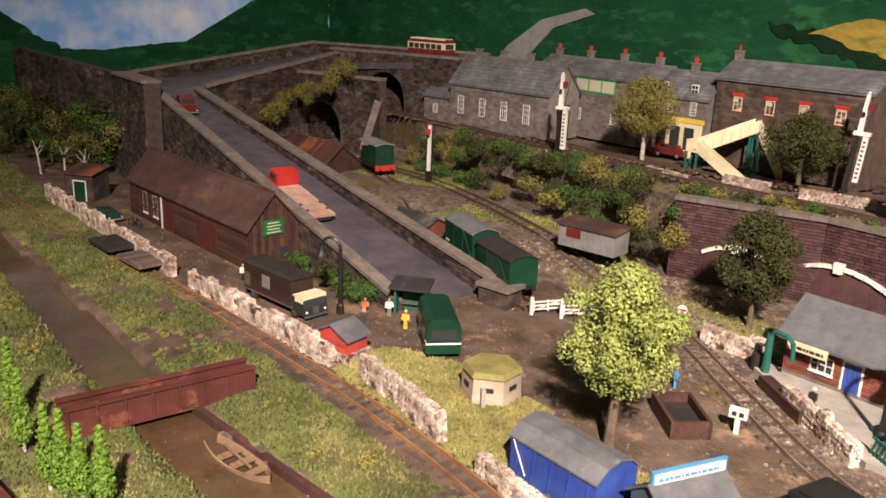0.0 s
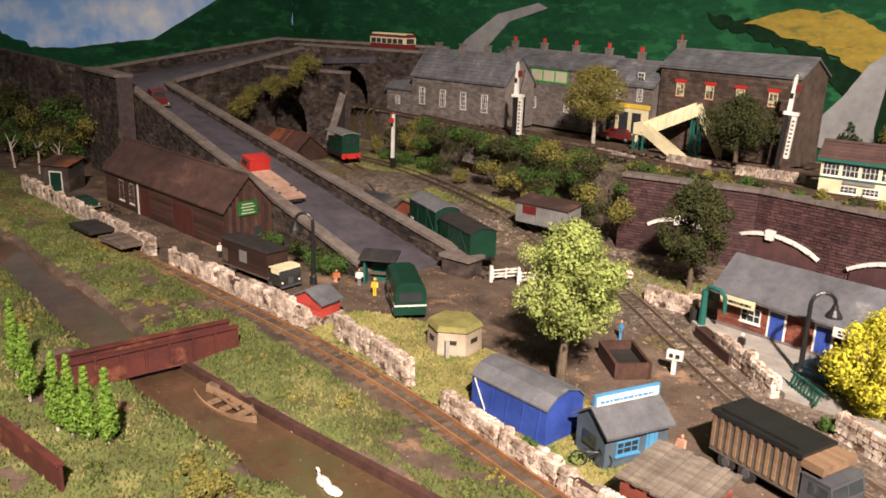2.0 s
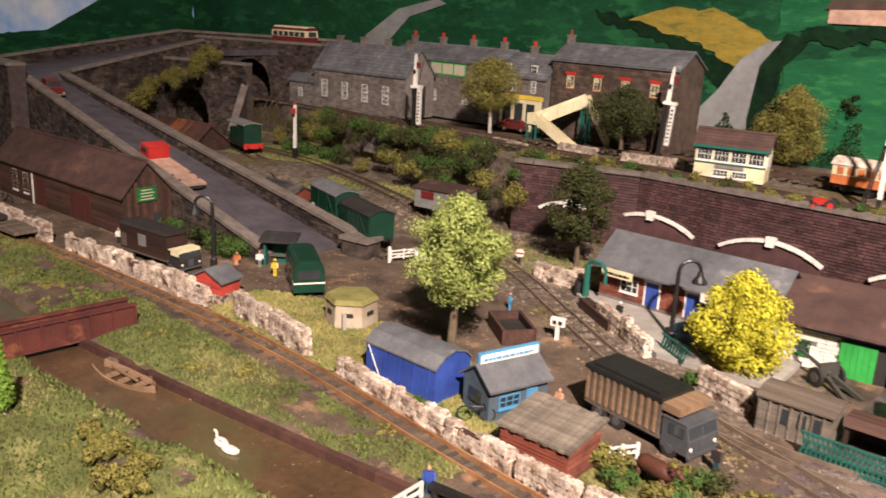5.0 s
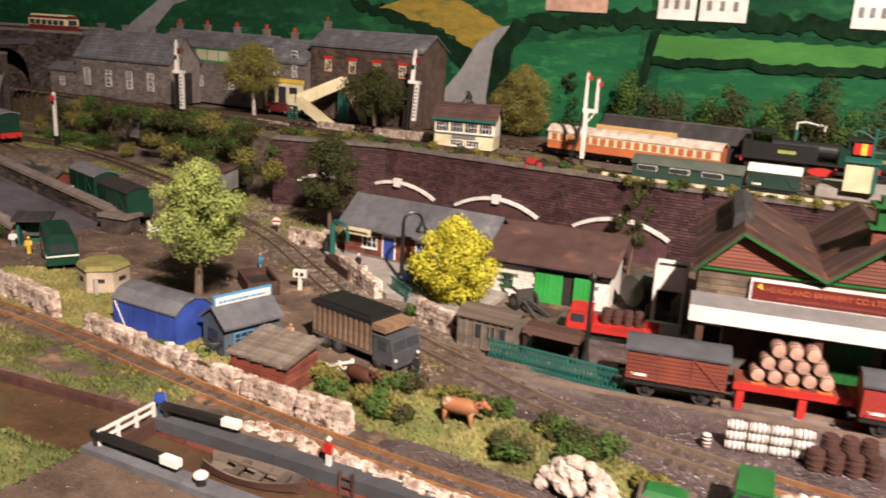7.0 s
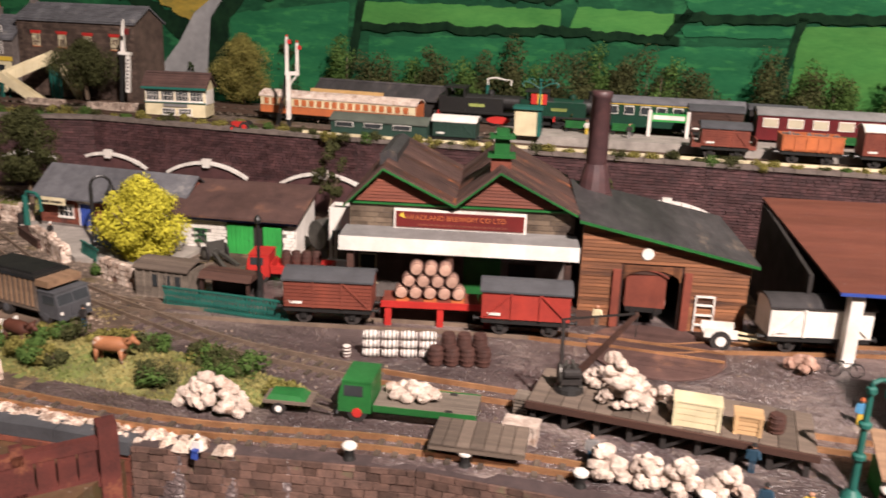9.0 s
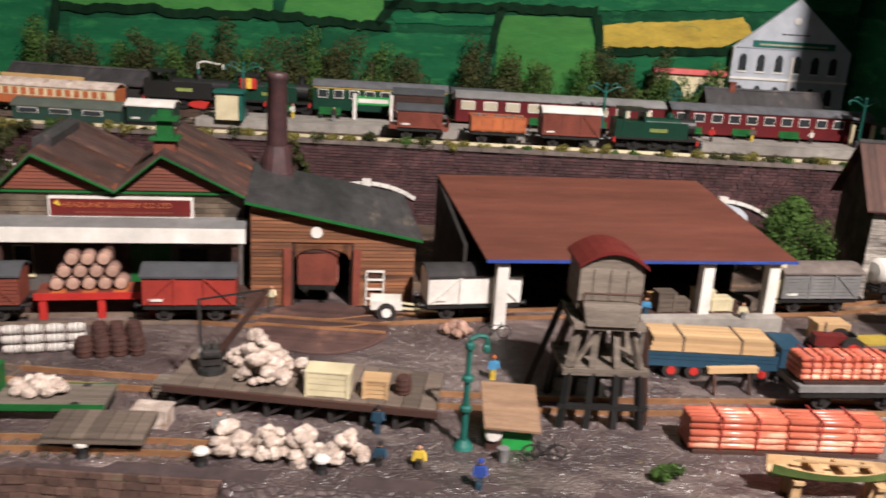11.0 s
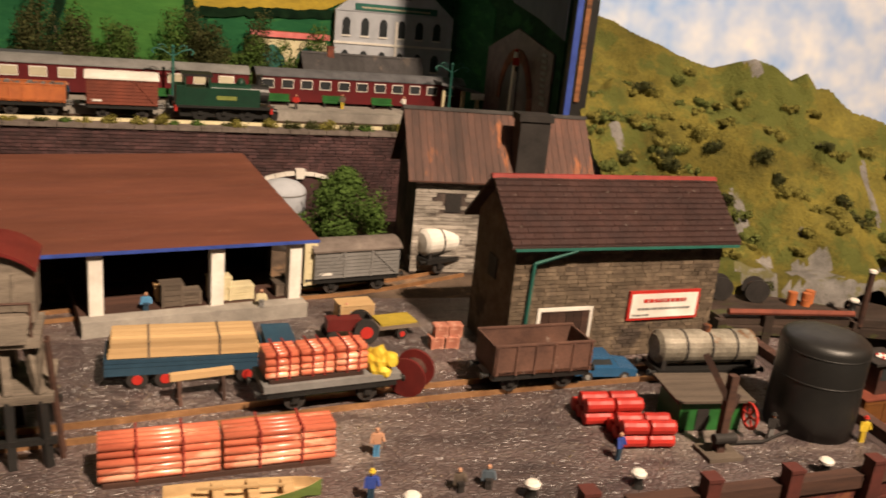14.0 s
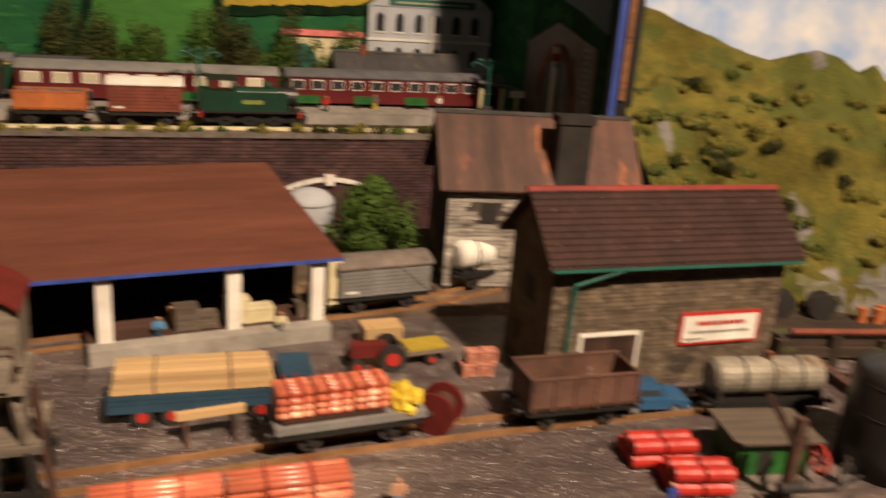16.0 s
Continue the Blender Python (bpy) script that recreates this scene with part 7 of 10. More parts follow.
# ---- road vehicles ----


def road_wheels(root, xs, track, d=11.0, hub="red", w=3.4):
    for x in xs:
        for sy in (-1, 1):
            y = sy * track / 2
            wh = part("wheel", Shape().cyl((x, y - w / 2, d / 2), (x, y + w / 2, d / 2), d, 16), "near_black", root)
            part("hub", Shape().cyl((x, y + sy * (w / 2 - 0.2), d / 2), (x, y + sy * (w / 2 + 0.5), d / 2), d * 0.5, 12), hub, wh)


def cab_over(root, x0, x1, w, z0, z1, mat, nose=2.5, roof=None):
    """A cab with a sloped front at x1; windows are set in."""
    h = z1 - z0
    prof = [(x0, z0), (x1, z0), (x1, z0 + h * 0.5), (x1 - nose, z1), (x0, z1)]
    c = part("cab", Shape().along_y(prof, -w / 2, w / 2), mat, root)
    part("cab_roof", Shape().box(x0 - 0.3, -w / 2 - 0.3, z1, x1 - nose + 0.3, w / 2 + 0.3, z1 + 1.2), roof or mat, c)
    for y0, y1 in ((-w / 2 + 1.5, -0.5), (0.5, w / 2 - 1.5)):
        part("windscreen", Shape().prism([(x1 - nose * 0.12 - 0.2, y0, z0 + h * 0.56), (x1 - nose * 0.12 + 0.25, y0, z0 + h * 0.56), (x1 - nose * 0.12 + 0.25, y1, z0 + h * 0.56), (x1 - nose * 0.12 - 0.2, y1, z0 + h * 0.56)],
             [(x1 - nose * 0.9 - 0.2, y0, z0 + h * 0.92), (x1 - nose * 0.9 + 0.35, y0, z0 + h * 0.92), (x1 - nose * 0.9 + 0.35, y1, z0 + h * 0.92), (x1 - nose * 0.9 - 0.2, y1, z0 + h * 0.92)]), "glass", c)
    for sy in (-1, 1):
        y = sy * w / 2
        part("side_window", Shape().box(x0 + (x1 - x0) * 0.25, min(y, y + sy * 0.3), z0 + h * 0.55, x1 - nose - 1, max(y, y + sy * 0.3), z0 + h * 0.9), "glass", c)
        part("headlight", Shape().cyl((x1 - 0.2, sy * (w / 2 - 3), z0 + h * 0.22), (x1 + 0.8, sy * (w / 2 - 3), z0 + h * 0.22), 2.6, 10), "white", c)
    part("radiator", Shape().box(x1 - 0.2, -3.6, z0 + 1, x1 + 0.5, 3.6, z0 + h * 0.48), "darkgrey", c)
    part("bumper", Shape().box(x1, -w / 2, z0 - 2, x1 + 1.2, w / 2, z0), "white" if mat == "navy" else "darkgrey", c)
    return c


def lorry(m, label, L, w, mat, cab=22.0, hub="red", bed="plank_old", sides=6.0, axles=(0.16, 0.84), roof=None, side_mat=None, name="lorry"):
    t = thing(name, m, label, "lorry")
    part("chassis", Shape().box(0, -w * 0.35, 5, L - 3, w * 0.35, 9), "near_black", t)
    cab_over(t, L - cab, L, w, 6, 25, mat, roof=roof)
    part("bed", Shape().box(0, -w / 2, 9, L - cab - 1, w / 2, 11.5), bed, t)
    if sides:
        sm = side_mat or mat
        for y in (-w / 2, w / 2 - 1):
            for i in range(3):
                part("side_board", Shape().box(0, y - 0.15 * (i % 2), 11.5 + sides / 3 * i, L - cab - 1, y + 1, 11.5 + sides / 3 * (i + 1) - 0.3), sm, t)
        part("tailboard", Shape().box(0, -w / 2 + 1, 11.5, 1.2, w / 2 - 1, 11.5 + sides), sm, t)
        part("headboard", Shape().box(L - cab - 2.2, -w / 2 + 1, 11.5, L - cab - 1, w / 2 - 1, 11.5 + sides * 1.3), sm, t)
    road_wheels(t, [L * a for a in axles], w - 3.5, 12, hub)
    return t


tp = lorry(at(-0.128, 0.412, 0, -9), "grey lorry with tall brown slatted sides and a black cover", 84, 30, "darkgrey", 20, "darkgrey", sides=0, axles=(0.16, 0.34, 0.84))
part("box_body", Shape().box(0, -15, 11.5, 62, 15, 33), "plank_old", tp)
for i in range(11):
    for y in (-15.8, 15):
        part("slat", Shape().box(1 + 5.6 * i, y, 12, 3.2 + 5.6 * i, y + 0.8, 33), "plank_tan", tp)
part("over_cab", Shape().box(62, -15, 29, 76, 15, 34), "plank_tan", tp)
part("cover", Shape().box(-1, -16, 33, 63, 16, 36).box(4, -13, 36, 58, 13, 38), "black", tp)
bl = lorry(at(-0.651, 0.340, 0, 8) @ Matrix.Scale(0.84, 4), "dark brown parcels lorry with a cream cab roof", 112, 30, "near_black", 20, "darkgrey", sides=0, roof="cream")
part("box_body", Shape().box(0, -15, 11, 88, 15, 40), "plank_dark", bl)
part("box_roof", Shape().along_x([(-16, 40), (16, 40), (12, 43.5), (-12, 43.5)], -1, 90), "near_black", bl)
part("poster", Shape().box(36, -15.5, 20, 50, -14.9, 34), "grey", bl, "grey square poster")
part("poster", Shape().box(2, -15.5, 14, 12, -14.9, 30), "plank_old", bl)
part("cab_band", Shape().box(96, -15.4, 20, 110, 15.4, 27), "cream", bl, "cream upper cab")
gl = lorry(at(0.278, 0.351, 0, 188), "green lorry carrying white sacks under netting", 82, 27, "green", 20, "red", "plank_grey", 0, (0.2, 0.86))
for y in (-14.1, 13.5):
    part("side_rail", Shape().box(0, y, 8, 61, y + 0.6, 12), "green", gl)
lorry(at(0.094, 0.558, 0, 194), "bright red lorry with dark barrels on a blue chassis", 74, 25, "red", 20, "red", "red", 5, (0.16, 0.82))
nl = lorry(at(0.603, 0.470, 0, 3), "dark blue eight-wheel lorry loaded with pale timber", 112, 29, "navy", 20, "red", "navy", 8, (0.16, 0.30, 0.72, 0.90))
for k in range(3):
    for j in range(5):
        part("timber", Shape().box(2 + k * 0.8, -13.5 + 5.5 * j, 19.6, 88 - k, -8.4 + 5.5 * j, 23) if k == 0 else Shape().box(2 + k * 0.8, -13.5 + 5.5 * j, 19.6 + 3.2 * k, 88 - k, -8.4 + 5.5 * j, 22.8 + 3.2 * k), "plank_pale", nl)
for x in (24, 64):
    part("rope", Shape().box(x, -14.2, 12, x + 1, -13.8, 29.6).box(x, -14.2, 29.6, x + 1, 14.2, 30.1), "plank_old", nl)
fl = lorry(at(0, 0), "red flatbed lorry going up the ramp", 108, 28, "red", 22, "red", "barrel", 0, (0.15, 0.30, 0.85))
fl.matrix_world = pose(-0.722, 0.456, ramp_z(-0.722) - 0.001, 0, -11.5, 180)


def car(m, label, L, w, mat, h=17.0, hub="grey"):
    t = thing("car", m, label, "car", "motor cars")
    part("body", Shape().along_y([(0, 4), (L, 4), (L, 9), (L * 0.72, 10.5), (L * 0.05, 10.5), (0, 8)], -w / 2, w / 2), mat, t)
    cabn = part("cabin", Shape().prism([(L * 0.12, -w / 2 + 0.5, 10.5), (L * 0.70, -w / 2 + 0.5, 10.5), (L * 0.70, w / 2 - 0.5, 10.5), (L * 0.12, w / 2 - 0.5, 10.5)], [(L * 0.22, -w / 2 + 2, h), (L * 0.58, -w / 2 + 2, h), (L * 0.58, w / 2 - 2, h), (L * 0.22, w / 2 - 2, h)]), mat, t)
    for sy in (-1, 1):
        part("side_window", Shape().prism([(L * 0.22, sy * (w / 2 - 0.75), 11.4), (L * 0.60, sy * (w / 2 - 0.75), 11.4), (L * 0.60, sy * (w / 2 - 1.5), 11.4), (L * 0.22, sy * (w / 2 - 1.5), 11.4)], [(L * 0.27, sy * (w / 2 - 1.6), h - 1), (L * 0.54, sy * (w / 2 - 1.6), h - 1), (L * 0.54, sy * (w / 2 - 2.4), h - 1), (L * 0.27, sy * (w / 2 - 2.4), h - 1)]), "glass", cabn)
        part("headlight", Shape().cyl((L - 0.5, sy * (w / 2 - 2.5), 7.5), (L + 0.5, sy * (w / 2 - 2.5), 7.5), 2, 10), "white", t)
    part("windscreen", Shape().prism([(L * 0.665, -w / 2 + 2, 11.5), (L * 0.69, -w / 2 + 2, 11.5), (L * 0.69, w / 2 - 2, 11.5), (L * 0.665, w / 2 - 2, 11.5)], [(L * 0.585, -w / 2 + 2.6, h - 0.8), (L * 0.605, -w / 2 + 2.6, h - 0.8), (L * 0.605, w / 2 - 2.6, h - 0.8), (L * 0.585, w / 2 - 2.6, h - 0.8)]), "glass", cabn)
    part("bumper", Shape().box(L, -w / 2, 4, L + 1, w / 2, 5.6), "silver", t)
    road_wheels(t, (L * 0.2, L * 0.8), w - 2.5, 7.5, hub, 2.6)
    return t


car(at(-0.160, 0.575, 0.0, -20), "dark blue saloon car beside the yellow tree", 50, 22, "navy")
car(at(0.896, 0.452, 0, -3), "blue car beside the warehouse door", 44, 21, "carblue")
car(at(-1.010, 0.298, 0, 10), "dark green open car by the hut", 46, 21, "darkgreen", 14)
c = car(at(0, 0), "maroon saloon car at the top of the ramp", 54, 23, "darkred", 19)
c.matrix_world = pose(-1.150, 0.468, ramp_z(-1.150) + 0.001, 0, 10.4, -10)
car(at(-0.665, 0.945, ZM, 8), "red car parked in the village street", 48, 21, "red")
car(at(-0.615, 0.950, ZM, 188), "dark red car parked in the village street", 48, 21, "darkred")


def bus(m, label, L, body, roof, top=None, w=30.0, h=36.0):
    t = thing("bus", m, label, "bus", "buses")
    b = part("body", Shape().along_x([(-w / 2, 5), (w / 2, 5), (w / 2, h - 7), (w / 2 - 1.5, h - 2), (w / 2 - 6, h), (-w / 2 + 6, h), (-w / 2 + 1.5, h - 2), (-w / 2, h - 7)], 0, L), body, t)
    part("roof", Shape().along_x([(-w / 2 + 2, h - 1.4), (w / 2 - 2, h - 1.4), (w / 2 - 6, h + 1), (-w / 2 + 6, h + 1)], 1.5, L - 1.5), roof, b)
    if top:
        part("upper_band", Shape().box(-0.4, -w / 2 - 0.3, h * 0.5, L + 0.4, w / 2 + 0.3, h - 6), top, b)
    else:
        part("waist_band", Shape().box(-0.4, -w / 2 - 0.3, h * 0.40, L + 0.4, w / 2 + 0.3, h * 0.44), "white", b)
    n = 6
    for sy in (-1, 1):
        for i in range(n):
            x = 3 + (L - 6) * i / n
            y = sy * (w / 2 + 0.3)
            part("window", Shape().box(x, min(y, y + sy * 0.3), h * 0.52, x + (L - 6) / n * 0.82, max(y, y + sy * 0.3), h * 0.76), "glass", b)
    for x in (-0.5, L + 0.1):
        part("end_window", Shape().box(x, -w / 2 + 4, h * 0.52, x + 0.5, w / 2 - 4, h * 0.78), "glass", b)
    part("bumper", Shape().box(-1.2, -w / 2, 5, 0, w / 2, 7), "white", t)
    road_wheels(t, (L * 0.2, L * 0.8), w - 3, 12, "darkgrey")
    return t


bus(at(-0.482, 0.427, 0, -30), "dark green single-deck bus at the foot of the ramp", 64, "darkgreen", "darkgreen", None, 28, 33)
bus(at(-1.165, 0.893, 0.178, 10), "cream and maroon coach on the upper road", 84, "darkred", "cream", "cream", 28, 34)
# tractor and trailer
tr = thing("tractor", at(0.741, 0.520, 0, 4) @ Matrix.Scale(1.2, 4), "small red farm tractor in front of the goods shed", "tractor")
part("engine", Shape().box(0, -4, 7, 20, 4, 14), "darkred", tr)
part("seat", Shape().box(20, -4, 9, 26, 4, 11).box(25, -4, 11, 26, 4, 15), "near_black", tr)
part("exhaust", Shape().cyl((8, 2, 14), (8, 2, 21), 1.2, 6), "near_black", tr)
for x, d in ((3, 8), (22, 15)):
    road_wheels(tr, (x,), 15, d, "red", 3.2)
tl = thing("trailer", at(0.776, 0.526, 0, 12), "small flat trailer with yellowed boards", "trailer")
part("bed", Shape().box(0, -10, 8, 32, 10, 10.5), "plank_old", tl)
part("load", Shape().box(2, -9, 10.5, 30, 9, 12), "rape_paint", tl)
part("drawbar", Shape().bar((0, 0, 8), (-8, 0, 6), 1.4), "near_black", tl)
road_wheels(tl, (18,), 18, 8, "red")

# ---- painted scenery on the boards ----


def painted(root, name, pts, mat, layer, flip=False):
    """A flat painted shape on a board: u along it and z up, in metres."""
    q = [(u * 1000, z * 1000) for u, z in pts]
    area = sum(a[0] * b[1] - b[0] * a[1] for a, b in zip(q, q[1:] + q[:1]))
    if area < 0:
        q = q[::-1]
    return part(name, Shape().along_y(q, -0.5 - 0.8 * layer, 0.2), mat, root)


def wavy(pts, amp, seed, step=0.007):
    """A closed outline with small bumps along its sides."""
    out = []
    for (a, b), (c, d) in zip(pts, pts[1:] + pts[:1]):
        n = max(1, int(math.hypot(c - a, d - b) / step))
        for i in range(n):
            t = i / n
            u, z = a + (c - a) * t, b + (d - b) * t
            k = amp * (noise.noise((u * 60, z * 60, seed)) + 0.7 * noise.noise((u * 170, z * 170, seed + 3.0)))
            out.append((u + k, z + k * 0.8))
    return out


def leafy(pts, amp, seed):
    """A hedge or wood outline: a wavy one with round tree tops along it."""
    return [(u, z + amp * (1.9 * abs(noise.noise((u * 42, seed, 0.5))) + 1.1 * abs(noise.noise((u * 120, seed, 4.5))))) for u, z in wavy(pts, amp * 0.5, seed)]


def painted_west(name, pts, mat, layer):
    """A flat painted shape on the face of the divider board that looks along the main line."""
    q = [(u * 1000, z * 1000) for u, z in pts]
    if sum(a[0] * b[1] - b[0] * a[1] for a, b in zip(q, q[1:] + q[:1])) < 0:
        q = q[::-1]
    return part(name, Shape().along_y(q, 11.8, 12.4 + 0.8 * layer), mat, side)


back = bpy.data.objects["backdrop_back"]
left = bpy.data.objects["backdrop_left"]
right = bpy.data.objects["backdrop_right"]
side = bpy.data.objects["backdrop_side"]
painted(back, "painted_field", wavy([(1.04, 0.256), (1.10, 0.275), (1.17, 0.272), (1.23, 0.245), (1.25, 0.232), (1.20, 0.200), (1.15, 0.226)], 0.006, 1), "rape_dark", 2)
painted(back, "painted_hedge", leafy([(0.98, 0.262), (1.05, 0.250), (1.14, 0.222), (1.19, 0.200), (1.23, 0.212), (1.21, 0.150), (1.16, 0.185), (1.10, 0.215), (1.0, 0.245)], 0.008, 2), "hedge_paint", 1)
painted(back, "painted_road", [(1.135, 0.10), (1.15, 0.130), (1.182, 0.168), (1.208, 0.211), (1.238, 0.234), (1.258, 0.238), (1.234, 0.204), (1.226, 0.131), (1.232, 0.10)], "road_paint", 3)
painted(back, "painted_hedge", leafy([(1.226, 0.10), (1.232, 0.20), (1.262, 0.240), (1.29, 0.23), (1.262, 0.19), (1.262, 0.10)], 0.006, 3), "hedge_paint", 2)
painted(back, "painted_road", [(0.48, 0.16), (0.52, 0.205), (0.594, 0.252), (0.68, 0.272), (0.70, 0.264), (0.62, 0.240), (0.575, 0.198), (0.575, 0.16)], "road_paint", 2)
painted(back, "painted_field", wavy([(1.27, 0.10), (1.265, 0.212), (1.45, 0.236), (1.445, 0.10)], 0.004, 4), "field_paint", 1)
painted(back, "painted_field", wavy([(1.25, 0.245), (1.32, 0.262), (1.46, 0.262), (1.46, 0.32), (1.25, 0.32)], 0.004, 5), "field_paint", 1)
painted(back, "painted_hedge", leafy([(1.28, 0.245), (1.46, 0.262), (1.78, 0.262), (1.78, 0.240), (1.46, 0.240), (1.28, 0.225)], 0.012, 6), "hedge_paint", 2)
painted(back, "painted_church", [(1.31, 0.262), (1.40, 0.262), (1.40, 0.300), (1.388, 0.300), (1.385, 0.282), (1.31, 0.280)], "barrel", 3)
painted(back, "painted_roof", [(1.305, 0.279), (1.385, 0.281), (1.378, 0.292), (1.312, 0.290)], "brownroof", 4)
for u, w in ((1.47, 0.05), (1.525, 0.06), (1.71, 0.045)):
    painted(back, "painted_house", [(u, 0.258), (u + w, 0.258), (u + w, 0.300), (u + w / 2, 0.312), (u, 0.300)], "white", 3)
    for k in range(3):
        painted(back, "painted_window", [(u + w * (0.15 + 0.28 * k), 0.272), (u + w * (0.15 + 0.28 * k) + 0.006, 0.272), (u + w * (0.15 + 0.28 * k) + 0.006, 0.284), (u + w * (0.15 + 0.28 * k), 0.284)], "grey", 4)
for pts, mt in (([(1.47, 0.206), (1.76, 0.208), (1.755, 0.236), (1.47, 0.238)], "field_pale"), ([(1.48, 0.10), (1.48, 0.188), (1.76, 0.198), (1.80, 0.10)], "field_paint"), ([(1.77, 0.207), (1.90, 0.200), (1.92, 0.236), (1.78, 0.240)], "field_pale"),
                ([(1.82, 0.10), (1.825, 0.163), (1.919, 0.194), (2.062, 0.198), (2.045, 0.10)], "field_paint"), ([(1.925, 0.206), (2.062, 0.210), (2.066, 0.226), (1.915, 0.222)], "field_paint"),
                ([(2.07, 0.10), (2.072, 0.20), (2.078, 0.226), (2.20, 0.230), (2.222, 0.17), (2.225, 0.10)], "field_pale"), ([(1.93, 0.235), (2.20, 0.240), (2.60, 0.262), (2.60, 0.32), (1.90, 0.32)], "field_paint"), ([(2.24, 0.10), (2.24, 0.176), (2.42, 0.190), (2.60, 0.19), (2.60, 0.10)], "field_paint")):
    painted(back, "painted_field", wavy(pts, 0.003, len(pts) + pts[0][0]), mt, 1)
painted(back, "painted_field", wavy([(2.216, 0.190), (2.214, 0.221), (2.417, 0.242), (2.44, 0.222), (2.391, 0.199)], 0.004, 9), "rape_paint", 2)
for a, b in (((1.445, 0.10), (1.472, 0.245)), ((1.47, 0.198), (1.80, 0.204)), ((1.90, 0.200), (1.93, 0.238)), ((1.91, 0.228), (2.21, 0.236)), ((2.045, 0.10), (2.075, 0.232)), ((2.21, 0.232), (2.235, 0.10)), ((1.80, 0.202), (1.92, 0.198)), ((2.23, 0.182), (2.45, 0.196))):
    n = Vector((b[0] - a[0], b[1] - a[1])).normalized()
    o = Vector((-n.y, n.x)) * 0.006
    painted(back, "painted_hedge", leafy([(a[0] - o.x, a[1] - o.y), (b[0] - o.x, b[1] - o.y), (b[0] + o.x, b[1] + o.y), (a[0] + o.x, a[1] + o.y)], 0.004, a[0]), "hedge_paint", 3)
painted(left, "painted_hill", wavy([(0.40, -0.04), (0.40, 0.26), (0.724, 0.229), (0.774, 0.191), (0.818, 0.167), (0.886, 0.164), (0.958, 0.172), (1.045, 0.180), (1.127, 0.227), (1.187, 0.261), (1.356, 0.34), (1.356, -0.04)], 0.004, 12), "hill_paint", 1)
painted(right, "painted_cloud", wavy([(0.15, 0.34), (0.30, 0.315), (0.50, 0.322), (0.62, 0.345), (0.40, 0.375)], 0.012, 13), "white", 1)
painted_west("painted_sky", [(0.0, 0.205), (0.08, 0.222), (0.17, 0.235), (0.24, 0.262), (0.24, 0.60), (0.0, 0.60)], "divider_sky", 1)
painted_west("painted_hill", wavy([(0.24, 0.08), (0.24, 0.225), (0.34, 0.25), (0.46, 0.255), (0.46, 0.08)], 0.004, 15), "field_paint", 1)
# brick arch bridge low on the divider board, with pale steps
painted_west("arch_wall", [(0.02, 0.08), (0.25, 0.08), (0.25, 0.180), (0.14, 0.208), (0.02, 0.190)], "purplebrick", 2)
painted_west("arch_opening", [(0.08, 0.08), (0.18, 0.08), (0.18, 0.125)] + [(0.13 + 0.05 * math.cos(math.pi * i / 10), 0.125 + 0.05 * math.sin(math.pi * i / 10)) for i in range(1, 10)] + [(0.08, 0.125)], "black", 3)
for i in range(12):
    a0, a1 = math.pi * i / 12, math.pi * (i + 1) / 12 - 0.02
    painted_west("arch_brick", [(0.13 - q * math.cos(t), 0.125 + q * math.sin(t)) for q, t in ((0.050, a0), (0.050, a1), (0.062, a1), (0.062, a0))], "redbrick", 4)
for i in range(9):
    painted_west("painted_step", [(0.030 + 0.001 * i, 0.138 + 0.006 * i), (0.044 + 0.001 * i, 0.138 + 0.006 * i), (0.044 + 0.001 * i, 0.141 + 0.006 * i), (0.030 + 0.001 * i, 0.141 + 0.006 * i)], "grey", 3)
tr_ = thing("trim_post", at(1.003, 0.738, 0), "dark board edge with blue and brown trim", "trim", kind="structure")
part("post", Shape().box(-8, -6, -20, 14, 6, 750), "black", tr_)
part("strip", Shape().box(-9, -8, 60, -3, -6, 750), "blue", tr_)
part("strip", Shape().box(0, -8, 150, 5, -6, 750), "plank_red", tr_)

# low relief buildings at the end of the platform
ml = thing("mill_front", at(0.838, 1.160, ZM - 0.004, 5), "pale blue-grey chapel front with arched windows and a gable", "building")
part("wall", Shape().along_y([(0, 0), (172, 0), (172, 122), (86, 192), (0, 122)], 0, 8), "paleslate", ml)
part("gable", Shape().along_y([(2, 122), (170, 122), (86, 189)], -1.2, 0.2), "paleslate", ml, "pale grey gable")
part("rose_window", Shape().lathe([(0.1, 0), (5, 0), (5, 1.4), (0.1, 1.2)], 14, (86, -2.4, 162), "y"), "white", ml)
part("name_band", Shape().box(26, -2.4, 124, 146, -1, 133), "teal", ml, "green name band")
text_bars(ml, 36, 126.5, 100, 4, -2.5, 1, "lightglass", seed=21)
text_bars(ml, 66, 142, 40, 3, -1.3, 1, "near_black", seed=22)
for row in range(2):
    for i in range(6):
        x = 10 + 26.5 * i
        w_ = part("window", Shape().along_y([(x, 90 - 44 * row), (x + 11, 90 - 44 * row), (x + 11, 108 - 44 * row), (x + 8.5, 112.5 - 44 * row), (x + 5.5, 114 - 44 * row), (x + 2.5, 112.5 - 44 * row), (x, 108 - 44 * row)], -0.9, 0.2), "glass", ml)
        part("sill", Shape().box(x - 1, -1.6, 88 - 44 * row, x + 12, 0.2, 90 - 44 * row), "white", w_)
part("string_course", Shape().box(-1, -1.6, 78, 173, 0.2, 81), "white", ml)
part("pilaster", Shape().box(86, -1.4, 0, 90, 0.2, 112), "white", ml)
ab = thing("arcade", at(0.728, 1.135, ZM + 0.012, 5), "cream arcade with a red roof and green arched doors", "building")
part("wall", Shape().box(0, 0, 0, 98, 10, 66), "cream", ab)
